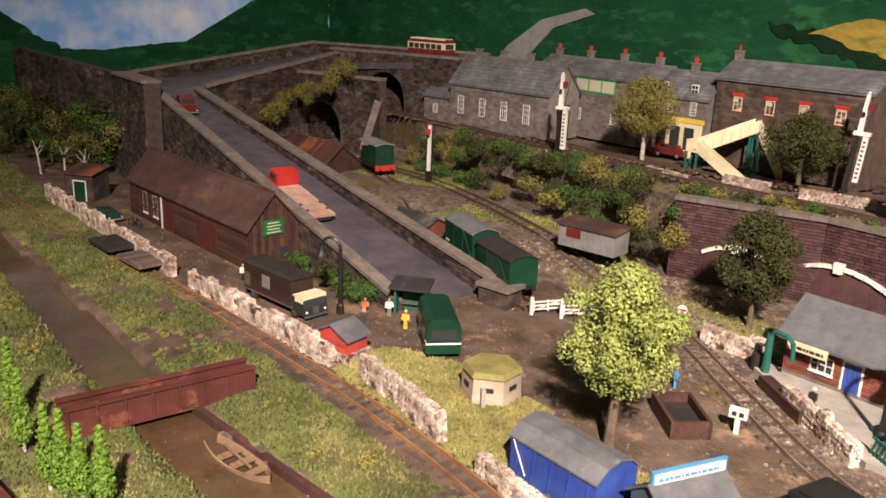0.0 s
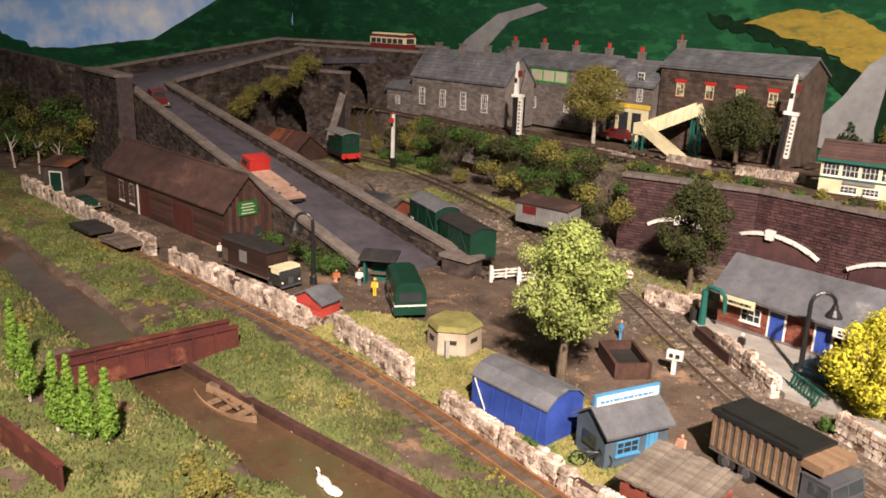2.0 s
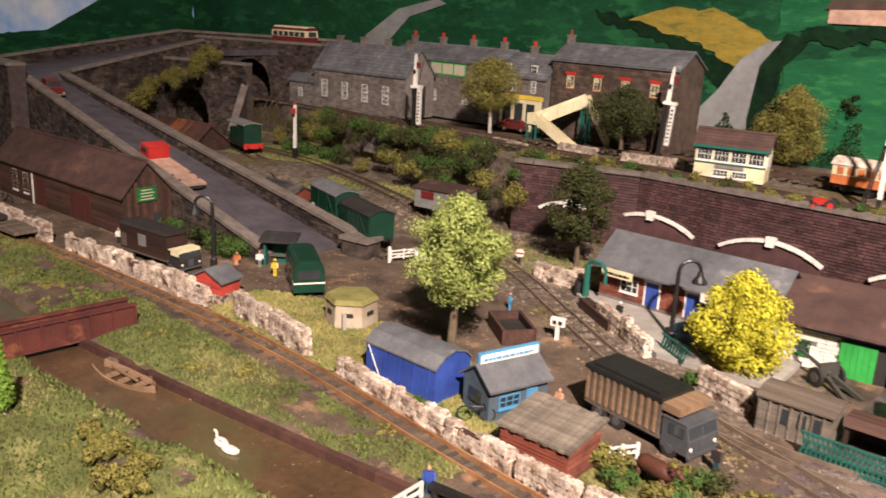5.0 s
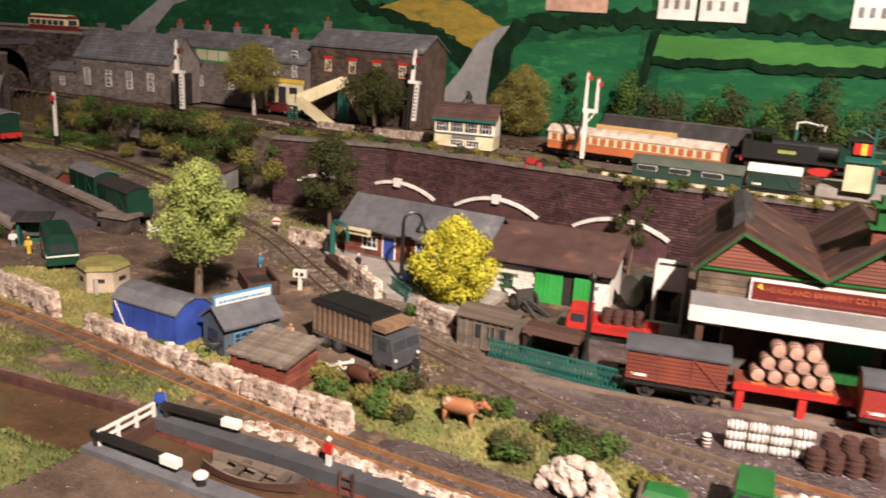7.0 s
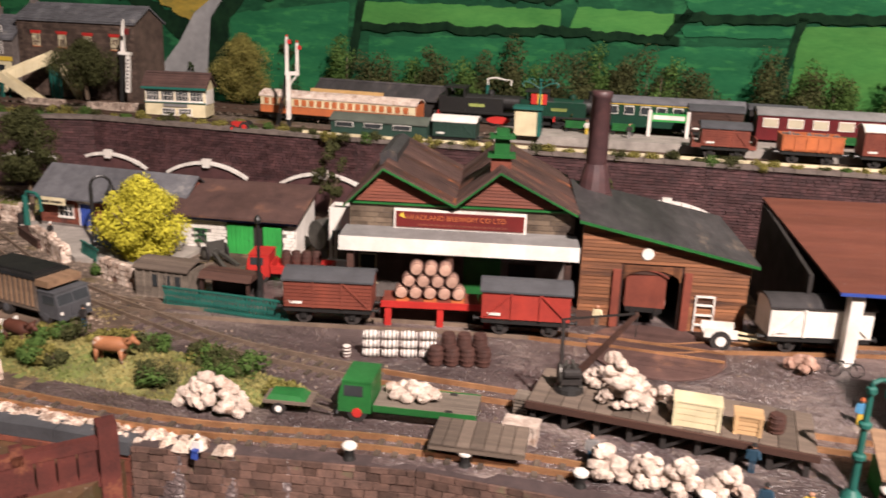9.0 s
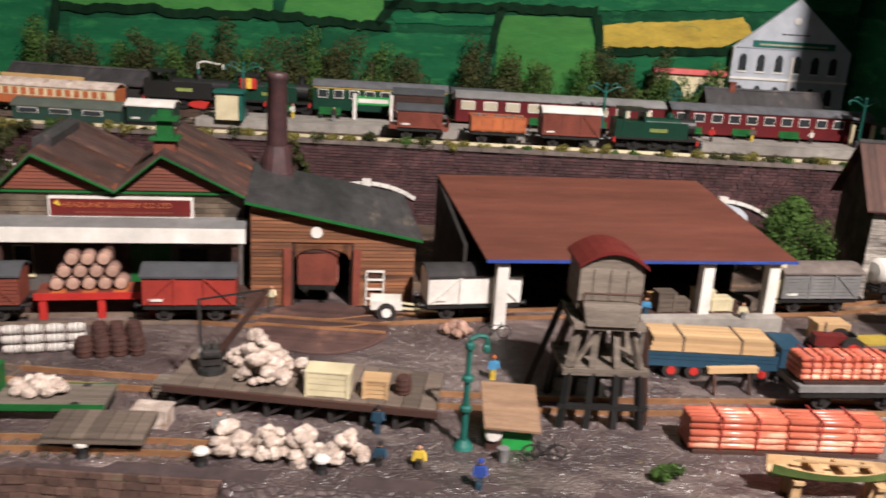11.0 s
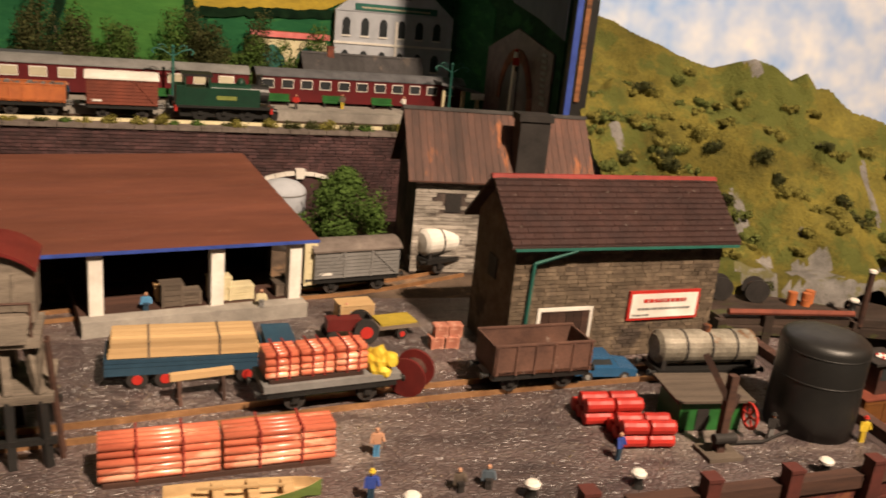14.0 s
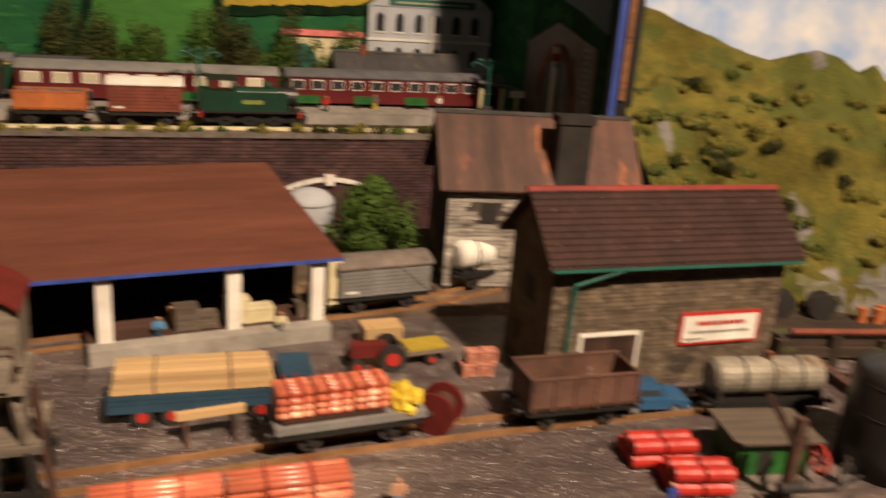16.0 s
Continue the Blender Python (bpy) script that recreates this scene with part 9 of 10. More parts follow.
def bicycle(x, y, rz, z=0.0):
    t = thing("bicycle", at(x, y, z, rz), "dark bicycle leaning by a wall", "bicycle", "bicycles")
    for cx in (0, 15):
        s_ = Shape()
        for i in range(14):
            a, b = 2 * math.pi * i / 14, 2 * math.pi * (i + 1) / 14
            s_.bar((cx + 5 * math.cos(a), 0, 5 + 5 * math.sin(a)), (cx + 5 * math.cos(b), 0, 5 + 5 * math.sin(b)), 0.8)
        part("wheel", s_, "near_black", t)
    part("frame", Shape().path([(0, 0, 5), (4, 0, 10), (12, 0, 10.5), (7, 0, 5), (4, 0, 10)], 0.9).path([(12, 0, 13), (15, 0, 5)], 0.9), "black", t)
    part("saddle", Shape().box(2.5, -0.8, 11, 5.5, 0.8, 12), "near_black", t)


bicycle(0.518, 0.332, 8)
bicycle(-0.945, 0.318, 20)
bicycle(-0.176, 0.328, 40)
bicycle(0.494, 0.505, 10)


def doll(x, y, z, rz, coat, legs, hat=None, sit=False, label="painted model figure"):
    """A small plain figure, all in one mesh."""
    s_ = Shape()
    h = 0 if not sit else -6
    if sit:
        s_.box(-2.2, -5, 5, -0.3, 1, 7).box(0.3, -5, 5, 2.2, 1, 7).box(-2.2, -5, 0, -0.3, -3.5, 5.5).box(0.3, -5, 0, 2.2, -3.5, 5.5)
    else:
        s_.box(-2.1, -1.2, 0, -0.3, 1.2, 10.5).box(0.3, -1.2, 0, 2.1, 1.2, 10.5)
    zb = 10 + h
    n0 = len(s_.bm.faces)
    s_.prism([(-2.6, -1.6, zb), (2.6, -1.6, zb), (2.6, 1.6, zb), (-2.6, 1.6, zb)], [(-3.2, -1.5, zb + 8), (3.2, -1.5, zb + 8), (3.2, 1.5, zb + 8), (-3.2, 1.5, zb + 8)])
    s_.bar((-3.4, 0, zb + 7.6), (-4.2, -1.5, zb + 1), 1.6).bar((3.4, 0, zb + 7.6), (4.4, -2.2, zb + 2), 1.6)
    n1 = len(s_.bm.faces)
    s_.ball((0, 0, zb + 10.6), (1.7, 1.8, 2.1), 1, 1)
    n2 = len(s_.bm.faces)
    if hat:
        s_.lathe([(2.3, zb + 11.4), (2.2, zb + 12), (1.6, zb + 12.2), (1.4, zb + 13.4), (0.2, zb + 13.8)], 10)
    ob = solo("figurine", s_, legs, at(x, y, z, rz) @ Matrix.Scale(0.76, 4), label, "figurine", "model figures")
    for k in (coat, "flesh", hat or "near_black"):
        ob.data.materials.append(M[k])
    for i, f in enumerate(ob.data.polygons):
        f.material_index = 0 if i < n0 else 1 if i < n1 else 2 if i < n2 else 3
    return ob


for x, y, z, rz, coat, legs, hat, sit, lb in (
    (-0.497, 0.408, 0, 30, "yellow", "yellow", "yellow", False, "model figure in yellow oilskins by the shelter"), (-0.553, 0.402, 0, 40, "orange", "flesh", None, True, "seated model figure in tan clothes"), (-0.530, 0.413, 0, 60, "white", "grey", None, False, "model figure in white by the shelter"),
    (-0.289, 0.513, 0, 120, "lightblue", "lightblue", None, False, "model figure in blue overalls beside the track"), (-0.205, 0.560, 0.004, 0, "near_black", "near_black", "white", False, "model figure in a dark suit on the platform"),
    (-0.1290, 0.2465, 0.002, 40, "blue", "navy", None, False, "model figure in blue on the lock gate"), (-0.006, 0.2575, 0.002, 0, "red", "white", "white", False, "model figure in red shirt beside the lock"), (-0.032, 0.392, 0, 0, "near_black", "navy", "near_black", False, "model figure in dark coat on the track"),
    (0.145, 0.262, 0.0, 0, "white", "blue", "white", True, "model figure in blue overalls sitting on the quay"), (0.326, 0.540, 0, 0, "cream", "plank_old", None, False, "model figure in pale clothes by the engine shed"), (0.499, 0.433, 0, 10, "lightblue", "yellow", "orange", False, "model figure in blue and yellow carrying paper"),
    (0.347, 0.330, 0, 20, "grey", "navy", None, False, "model figure in a grey coat by the sacks"), (0.432, 0.350, 0, 0, "navy", "navy", "near_black", False, "model figure in navy leaning on the stage"), (0.437, 0.318, 0, 0, "navy", "near_black", "near_black", True, "seated model figure in dark blue"), (0.458, 0.318, 0, 0, "yellow", "near_black", None, True, "seated model figure in a yellow jacket"),
    (0.490, 0.300, 0, 0, "blue", "navy", "blue", False, "model figure in a blue uniform on the quay"), (0.746, 0.368, 0, 0, "flesh", "lightblue", None, False, "model figure in blue trousers on the quay"), (0.735, 0.328, 0, 0, "blue", "navy", "yellow", False, "model figure with a yellow hood and blue coat"), (0.781, 0.332, 0, 10, "plank_old", "near_black", None, True, "seated model figure in brown"),
    (0.797, 0.333, 0, -10, "slateblue", "near_black", None, True, "seated model figure in blue-grey"), (0.879, 0.348, 0, 30, "blue", "navy", None, False, "bending model figure in blue"), (0.986, 0.358, 0, 0, "near_black", "grey", "near_black", False, "model figure in black beside the tank"), (1.045, 0.348, 0, 0, "yellow", "yellow", "red", False, "model figure in yellow oilskins by the tank"),
    (0.622, 0.556, 0.011, 0, "lightblue", "navy", None, True, "model figure in blue on the loading platform"), (0.700, 0.560, 0.011, 0, "cream", "grey", None, True, "model figure in cream on the loading platform"), (0.760, 0.548, 0, 0, "lightblue", "navy", None, False, "model figure in blue by the grey van"), (-0.142, 0.385, 0, 0, "flesh", "plank_old", None, False, "model figure in tan clothes behind the shop"),
    (1.1575, 0.4195, -0.0103, 0, "yellow", "blue", "yellow", False, "model figure in yellow on the tugboat"), (-0.690, 0.345, 0, 90, "white", "near_black", None, False, "model figure in a white coat behind the lorry")):
    doll(x, y, z, rz, coat, legs, hat, sit, lb)
rr = random.Random(12)
for i, x in enumerate((0.262, 0.312, 0.400, 0.505, 0.528, 0.580, 0.660, 0.690, 0.765, 0.822, 0.900)):
    doll(x, fence_y(x) + rr.uniform(0.085, 0.118), ZM + 0.011, rr.uniform(0, 360), rr.choice(("cream", "navy", "near_black", "red", "plank_old", "white")), rr.choice(("near_black", "navy", "yellow", "grey")), None, False, "model passenger standing on the platform")

# hopper tower
hp = thing("coal_hopper", at(0.538, 0.374, 0, 5), "tall weathered timber coal hopper with a red arched roof", "hopper")
for x in (0, 16, 32, 48):
    for y in (0, 46):
        part("leg", Shape().bar((x, y, 0), (3 + x * 0.88, 4 + y * 0.82, 34), 4), "black", hp)
for y in (1, 45):
    part("cross_beam", Shape().box(-2, y - 1.6, 12, 52, y + 1.6, 15), "black", hp)
part("lower_deck", Shape().box(-1, 2, 33, 51, 44, 37), "plank_grey", hp)
for x in (3, 17, 31, 45):
    for y in (5, 39):
        part("post", Shape().bar((x, y, 37), (6 + x * 0.75, 8 + y * 0.66, 62), 4), "plank_grey", hp)
for x, b in ((5, 12), (44, 38)):
    part("brace", Shape().bar((x, 4, 38), (b + 8, 9, 61), 2.4), "plank_grey", hp)
part("upper_deck", Shape().box(3, 4, 61, 46, 40, 65), "plank_grey", hp)
part("chute", Shape().prism([(10, 2, 64), (40, 2, 64), (40, 30, 64), (10, 30, 64)], [(8, 6, 76), (42, 6, 76), (42, 38, 76), (8, 38, 76)]), "plank_grey", hp)
part("cabin", Shape().box(6, 14, 70, 44, 44, 96), "plank_grey", hp)
k = 8
top = [(4.5 + 41 * i / k, 96 + 9 * (1 - (2 * i / k - 1) ** 2)) for i in range(k + 1)]
part("gable", Shape().along_y([(6, 95.9), (44, 95.9)] + [(x, z) for x, z in top[1:-1]][::-1], 14, 44), "plank_grey", hp)
for a, b in zip(top[:-1], top[1:]):
    part("roof_board", Shape().along_y([a, b, (b[0], b[1] + 1.8), (a[0], a[1] + 1.8)], 11, 49), "darkred", hp)
part("guard_rail", Shape().path([(8, 8, 65), (8, 8, 82), (42, 8, 82), (42, 8, 65)], 1.4), "plank_dark", hp)
for x in (14, 24, 34):
    part("batten", Shape().box(x, 13.2, 71, x + 1.6, 14.2, 95), "plank_grey", hp)
part("ladder", Shape().bar((54, 6, 0), (48, 10, 62), 1.8).bar((54, 12, 0), (48, 16, 62), 1.8), "plank_dark", hp)
part("strut", Shape().bar((-14, 50, 0), (4, 44, 64), 4), "black", hp)

# loading stage with crane, crates, sacks
sg = thing("loading_stage", at(0.305, 0.362, 0, -3), "dark timber loading stage on trestle legs", "stage")
for i in range(16):
    part("plank", Shape().box(10 * i, 0, 13, 10 * i + 9.5, 50, 15.5), "plank_old", sg)
part("edge_beam", Shape().box(-1, -2, 11, 161, 0, 15), "plank_dark", sg)
for i in range(9):
    part("leg", Shape().box(2 + 19 * i, 1, 0, 5 + 19 * i, 4, 13), "near_black", sg)
    if i < 8:
        part("brace", Shape().bar((4 + 19 * i, 2.4, 1), (21 + 19 * i, 2.4, 12), 1.8), "near_black", sg)
for i in range(6):
    part("step", Shape().box(-10, 6, 2.2 * i, -1, 18, 2.2 * i + 1.4), "plank_grey", sg)
cr = thing("yard_crane", at(0.326, 0.384, 0.0155, 20) @ Matrix.Diagonal((0.8, 0.8, 0.92, 1)), "black iron yard crane with a slanting jib", "crane")
part("base", Shape().lathe([(12, 0), (11, 3), (6, 5)], 14), "black", cr)
part("frame", Shape().bar((-8, -5, 4), (-2, -4, 20), 2).bar((8, -5, 4), (2, -4, 20), 2).bar((-8, 5, 4), (-2, 4, 20), 2).bar((8, 5, 4), (2, 4, 20), 2), "gunmetal", cr)
part("drum", Shape().cyl((-6, -6, 14), (6, -6, 14), 7, 12), "near_black", cr)
part("winch_box", Shape().box(-8, -7, 6, 8, 7, 16), "near_black", cr)
part("gear", Shape().cyl((-9, 0, 12), (-7.4, 0, 12), 14, 14), "gunmetal", cr)
part("jib", Shape().bar((4, 3, 10), (40, -22, 62), 3.4, 4, 2.4).bar((4, -3, 10), (40, -24, 62), 3.4, 4, 2.4), "plank_dark", cr)
part("tie", Shape().bar((-7, 0, 16), (-8, 0, 50), 2.4).bar((-8, 0, 50), (40, -23, 62), 1.2), "near_black", cr)
part("hook", Shape().path([(40, -23, 62), (40, -23, 46)], 0.9), "near_black", cr)


def sack_pile(x, y, z, w, d, rows, mat, label, seed, r=6.0):
    """A loose heap of lumpy sacks, w wide and d deep."""
    rr = random.Random(seed)
    t = thing("sack_pile", at(x, y, z, rr.uniform(-10, 10)), label, "sacks", "sack piles")
    top = rows * r * 0.85
    for k in range(int(w * d * rows / (r * r * 2.2)) + 4):
        a, q = rr.uniform(0, 6.283), math.sqrt(rr.random())
        px, py = w / 2 * q * math.cos(a), d / 2 + d / 2 * q * math.sin(a)
        pz = r * 0.45 + (top - r * 0.6) * max(0, 1 - q ** 1.6) * rr.uniform(0.75, 1.0)
        size = r * rr.uniform(0.55, 0.95)
        s_ = Shape().ball((0, 0, 0), (size * rr.uniform(0.8, 1.15), size * 0.85, size * rr.uniform(0.6, 0.85)), 1, 2, 0.42, rr)
        bmesh.ops.rotate(s_.bm, verts=s_.bm.verts, cent=(0, 0, 0), matrix=Matrix.Rotation(rr.uniform(0, 3.1), 3, "Z") @ Matrix.Rotation(rr.uniform(-0.5, 0.5), 3, "X"))
        bmesh.ops.translate(s_.bm, verts=s_.bm.verts, vec=(px, py, pz))
        part("sack", s_, mat, t)
    return t


for i, x in enumerate((0.358, 0.378, 0.398, 0.420)):
    sack_pile(x, 0.309, 0, 20, 16, 4, "sackcloth", "heap of cream sacks on the quay", 20 + i, 5.6)
sack_pile(0.360, 0.366, 0.0155, 26, 15, 4, "sackcloth", "heap of cream sacks on the loading stage", 30, 5.6)
sack_pile(0.352, 0.388, 0.0155, 42, 14, 5, "sackcloth", "tall heap of cream sacks behind the crane", 31, 5.4)
sack_pile(0.380, 0.372, 0.0155, 20, 12, 3, "sackcloth", "heap of cream sacks on the loading stage", 34, 5.4)
sack_pile(0.120, 0.303, 0, 46, 24, 5, "sackcloth", "heap of pale stone sacks beside the track", 32, 5.6)
sack_pile(0.241, 0.339, 0.0115, 36, 18, 2, "sackcloth", "white sacks on the green lorry", 33, 5.4)
sack_pile(0.474, 0.498, 0, 22, 12, 2, "barrel", "pink bales before the goods shed", 35, 7)


def roll_stack(x, y, rz, rows, L, d, mat, label, seed=0):
    t = thing("roll_stack", at(x, y, 0, rz), label, "rolls", "red rolls")
    for r in range(rows):
        for i in range(3 - r):
            for k in range(2):
                part("roll", Shape().lathe([(d * 0.30, 0), (d * 0.47, 0.5), (d * 0.5, 2), (d * 0.47, L * 0.48), (d * 0.5, L - 2), (d * 0.47, L - 0.5), (d * 0.30, L)], 12, (k * (L + 1), i * d, d / 2 + r * d * 0.92), "x"), mat, t)


roll_stack(0.876, 0.388, -3, 2, 18, 8.8, "red", "stack of red rolls on the quay")
roll_stack(0.886, 0.361, -6, 2, 16, 8.8, "red", "stack of red rolls on the quay")


def crate(x, y, z, w, d, h, mat, label, rz=0.0):
    t = thing("crate", at(x, y, z, rz), label, "crate", "crates")
    part("box", Shape().box(0.4, 0.4, 0.2, w - 0.4, d - 0.4, h - 0.4), mat, t)
    for i in range(4):
        part("slat", Shape().box(0, 0, h * i / 4 + 0.2, w, 0.5, h * (i + 1) / 4 - 0.3), mat, t)
    for xx in (0, w - 2):
        part("batten", Shape().box(xx, -0.7, 0, xx + 2, 0, h), mat, t)
    part("lid", Shape().box(-0.4, -0.4, h - 0.4, w + 0.4, d + 0.4, h + 0.5), mat, t)


crate(0.388, 0.360, 0.0155, 26, 14, 15, "cream", "cream slatted packing crate on the stage")
crate(0.421, 0.362, 0.0155, 15, 12, 11, "plank_pale", "small brown crate on the stage")
for x, y, w, h, mt in ((0.632, 0.558, 15, 16, "plank_old"), (0.645, 0.562, 14, 9, "plank_old"), (0.664, 0.568, 16, 17, "cream"), (0.678, 0.570, 18, 10, "cream"), (0.628, 0.570, 14, 10, "plank_pale"), (0.712, 0.578, 15, 9, "plank_old"), (0.735, 0.600, 10, 36, "cream")):
    crate(x, y, 0.011, w, 12, h, mt, "wooden packing case on the loading platform", 12)
crate(0.755, 0.545, 0, 26, 16, 15, "plank_pale", "large brown packing case by the tractor", 8)
for x, y, z, rz in ((0.812, 0.500, 0, 4), (0.823, 0.501, 0, -6), (0.8145, 0.501, 0.0085, 2), (0.825, 0.502, 0.0085, -3)):
    crate(x, y, z, 9.5, 8, 8, "brick_pink", "small stacked bundle of pink bricks by the warehouse", rz)
crate(0.296, 0.336, 0, 20, 12, 11, "sackcloth", "pale bale beside the green lorry")


def barrel_thing(m, mat, label, r=5.2, h=14.0, group="barrels"):
    t = thing("barrel", m, label, "barrel", group)
    part("barrel_body", Shape().lathe([(r * 0.8, 0), (r * 0.95, h * 0.25), (r, h * 0.5), (r * 0.95, h * 0.75), (r * 0.8, h)], 14), mat, t)
    for z in (0.12, 0.36, 0.64, 0.88):
        q = r * (0.8 + 0.2 * math.sin(math.pi * z))
        part("hoop", Shape().lathe([(q, h * z - 0.5), (q + 0.35, h * z - 0.4), (q + 0.35, h * z + 0.4), (q, h * z + 0.5)], 14), "barrel_dark", t)
    return t


for r_, n in ((0, 5), (1, 4), (2, 3)):
    for i in range(n):
        lx, ly = 14 + 11 * i + 5.5 * r_, 2
        p0 = at(0.169, 0.479, 0, 15) @ Matrix.Translation((lx * MM, ly * MM, (26 + 9.4 * r_) * MM))
        barrel_thing(p0 @ pose(0, 0, 0, -90, 0, 0), "barrel", "pale wooden beer barrel stacked on the red bench", 5.2, 15)
for i in range(4):
    barrel_thing(at(0.229 + 0.0105 * i, 0.424 + 0.003 * i), "barrel_dark", "dark brown barrel standing in the yard", 5.6, 13)
    if i < 3:
        barrel_thing(at(0.235 + 0.0105 * i, 0.434 + 0.003 * i, 0.0), "barrel_dark", "dark brown barrel standing in the yard", 5.6, 20)
for i in range(4):
    for k in range(3):
        barrel_thing(pose(0.178 + 0.0125 * i, 0.418 + 0.004 * i, 0.0035 + 0.0066 * k, 0, 90, 17), "white", "small white churn stacked in rows", 3.4, 11, "churns")
for x, y in ((0.168, 0.412), (0.218, 0.432), (0.226, 0.431)):
    barrel_thing(at(x, y), "white", "small white milk churn", 3.2, 9, "churns")
for i in range(4):
    barrel_thing(at(0.050 + 0.0085 * i, 0.5545 + 0.0026 * i, 0.0115), "barrel_dark", "dark barrel on the red lorry", 4.4, 13)
barrel_thing(at(0.444, 0.372, 0.0155), "barrel_dark", "dark barrel on the loading stage", 5, 11)
rl_ = thing("cable_drum", at(0.782, 0.440, 0, 55), "large dark red wooden cable drum", "drum", "cable drums")
part("core", Shape().cyl((-7, 0, 12.5), (7, 0, 12.5), 15, 16), "barrel_dark", rl_)
for k_ in (-1, 1):
    part("flange", Shape().cyl((k_ * 7, 0, 12.5), (k_ * 9, 0, 12.5), 25, 22), "darkred", rl_)

# sawhorse, rowing boat on trestles, carts
sw = thing("sawhorse", at(0.640, 0.438, 0, 12), "sawhorse trestle with a pale beam", "trestle")
part("beam", Shape().box(0, -2, 14, 36, 2, 18), "plank_pale", sw)
for x in (5, 30):
    for y in (-6, 6):
        part("leg", Shape().bar((x, y, 0), (x, 0, 15), 2), "plank_dark", sw)


def rowboat(m, label, L, w, out, inn, group=""):
    t = thing("rowing_boat", m, label, "boat", group)
    n = 10
    hull_, inn_ = bmesh.new(), None
    rows = []
    for i in range(n + 1):
        u = i / n
        ww = w / 2 * max(0.04, math.sin(math.pi * min(1, 0.12 + 0.88 * u)) ** 0.6)
        sh_ = 9 + 3 * (2 * u - 1) ** 2
        rows.append([hull_.verts.new((L * u, y * ww, z)) for y, z in ((-1, sh_), (-0.85, sh_ * 0.45), (-0.3, 1.5), (0.3, 1.5), (0.85, sh_ * 0.45), (1, sh_), (0.86, sh_), (0.7, sh_ * 0.5), (0.25, 3.2), (-0.25, 3.2), (-0.7, sh_ * 0.5), (-0.86, sh_))])
    for a, b in zip(rows[:-1], rows[1:]):
        for k in range(12):
            hull_.faces.new((a[k], b[k], b[(k + 1) % 12], a[(k + 1) % 12]))
    hull_.faces.new(rows[0])
    hull_.faces.new(rows[-1][::-1])
    bmesh.ops.recalc_face_normals(hull_, faces=hull_.faces)
    for f in hull_.faces:
        f.material_index = 1 if f.calc_center_median().z > 2.4 and f.normal.z > 0.05 else 0
    hb = link("hull", hull_, out, t)
    hb.data.materials.append(M[inn])
    for x in (0.3, 0.52, 0.74):
        ww = w / 2 * math.sin(math.pi * (0.12 + 0.88 * x)) ** 0.6 * 0.8
        part("thwart", Shape().box(L * x, -ww, 8.5, L * x + 5, ww, 10), inn, t)
    part("floor_board", Shape().box(L * 0.15, -w * 0.12, 3.4, L * 0.85, w * 0.12, 4.4), inn, t)
    part("oar", Shape().bar((L * 0.2, 2, 11), (L * 0.75, -3, 12), 1.4), inn, t)
    return t


rowboat(at(0.640, 0.315, 0.0115, 2) @ Matrix.Diagonal((1, 0.8, 0.85, 1)), "green and yellow rowing boat on timber trestles", 69, 23, "boat_green", "plank_pale", "boats")
for x in (0.654, 0.697):
    solo("boat_trestle", Shape().box(-2.4, -6, 0, 2.4, -3, 11).box(-2.4, 3, 0, 2.4, 6, 11).box(-2.8, -8, 11, 2.8, 8, 13), "plank_pale", at(x, 0.3165, 0, 4), "pale timber trestle under the boat", "trestle", "boat trestles")
rowboat(at(-0.412, 0.193, -0.0115, 9.6), "old brown rowing boat lying in the canal", 64, 21, "plank_tan", "plank_tan", "boats")
rowboat(at(-0.073, 0.2310, -0.0130, 10), "dark worn rowing boat moored in the lock", 65, 21, "plank_dark", "plank_old", "boats")
hc = thing("handcart", at(0.152, 0.326, 0, 10), "small wooden handcart with a green cloth", "cart", "carts")
part("bed", Shape().box(0, -8, 7, 30, 8, 9), "plank_old", hc)
part("cloth", Shape().prism([(2, -7, 9), (26, -7, 9), (26, 7, 9), (2, 7, 9)], [(4, -5, 12), (22, -5, 11.4), (22, 5, 12.4), (4, 5, 12)]), "green", hc)
road_wheels(hc, (10,), 15, 8, "white", 1.6)
part("shaft", Shape().bar((30, -5, 8), (42, -5, 4), 1.2).bar((30, 5, 8), (42, 5, 4), 1.2), "plank_old", hc)
ct = thing("cart", at(0.405, 0.532, 0, 8), "white two-wheeled cart with long pale shafts", "cart", "carts")
part("body", Shape().box(0, -9, 9, 24, 9, 11).box(0, -9, 11, 24, -8, 16).box(0, 8, 11, 24, 9, 16), "white", ct)
road_wheels(ct, (12,), 21, 15, "white", 1.8)
for y in (-6, 6):
    part("shaft", Shape().bar((22, y, 10), (56, y * 0.7, 7), 1.5), "cream", ct)
rk = thing("sack_rack", at(0.398, 0.553, 0.0, 10), "white stand with dark jars by the engine shed", "rack")
for z in (6, 14, 22, 29):
    part("shelf", Shape().box(0, 0, z, 15, 8, z + 1.2), "white", rk)
for x in (0, 13.8):
    part("upright", Shape().box(x, 0, 0, x + 1.2, 8, 30), "white", rk)

# signals


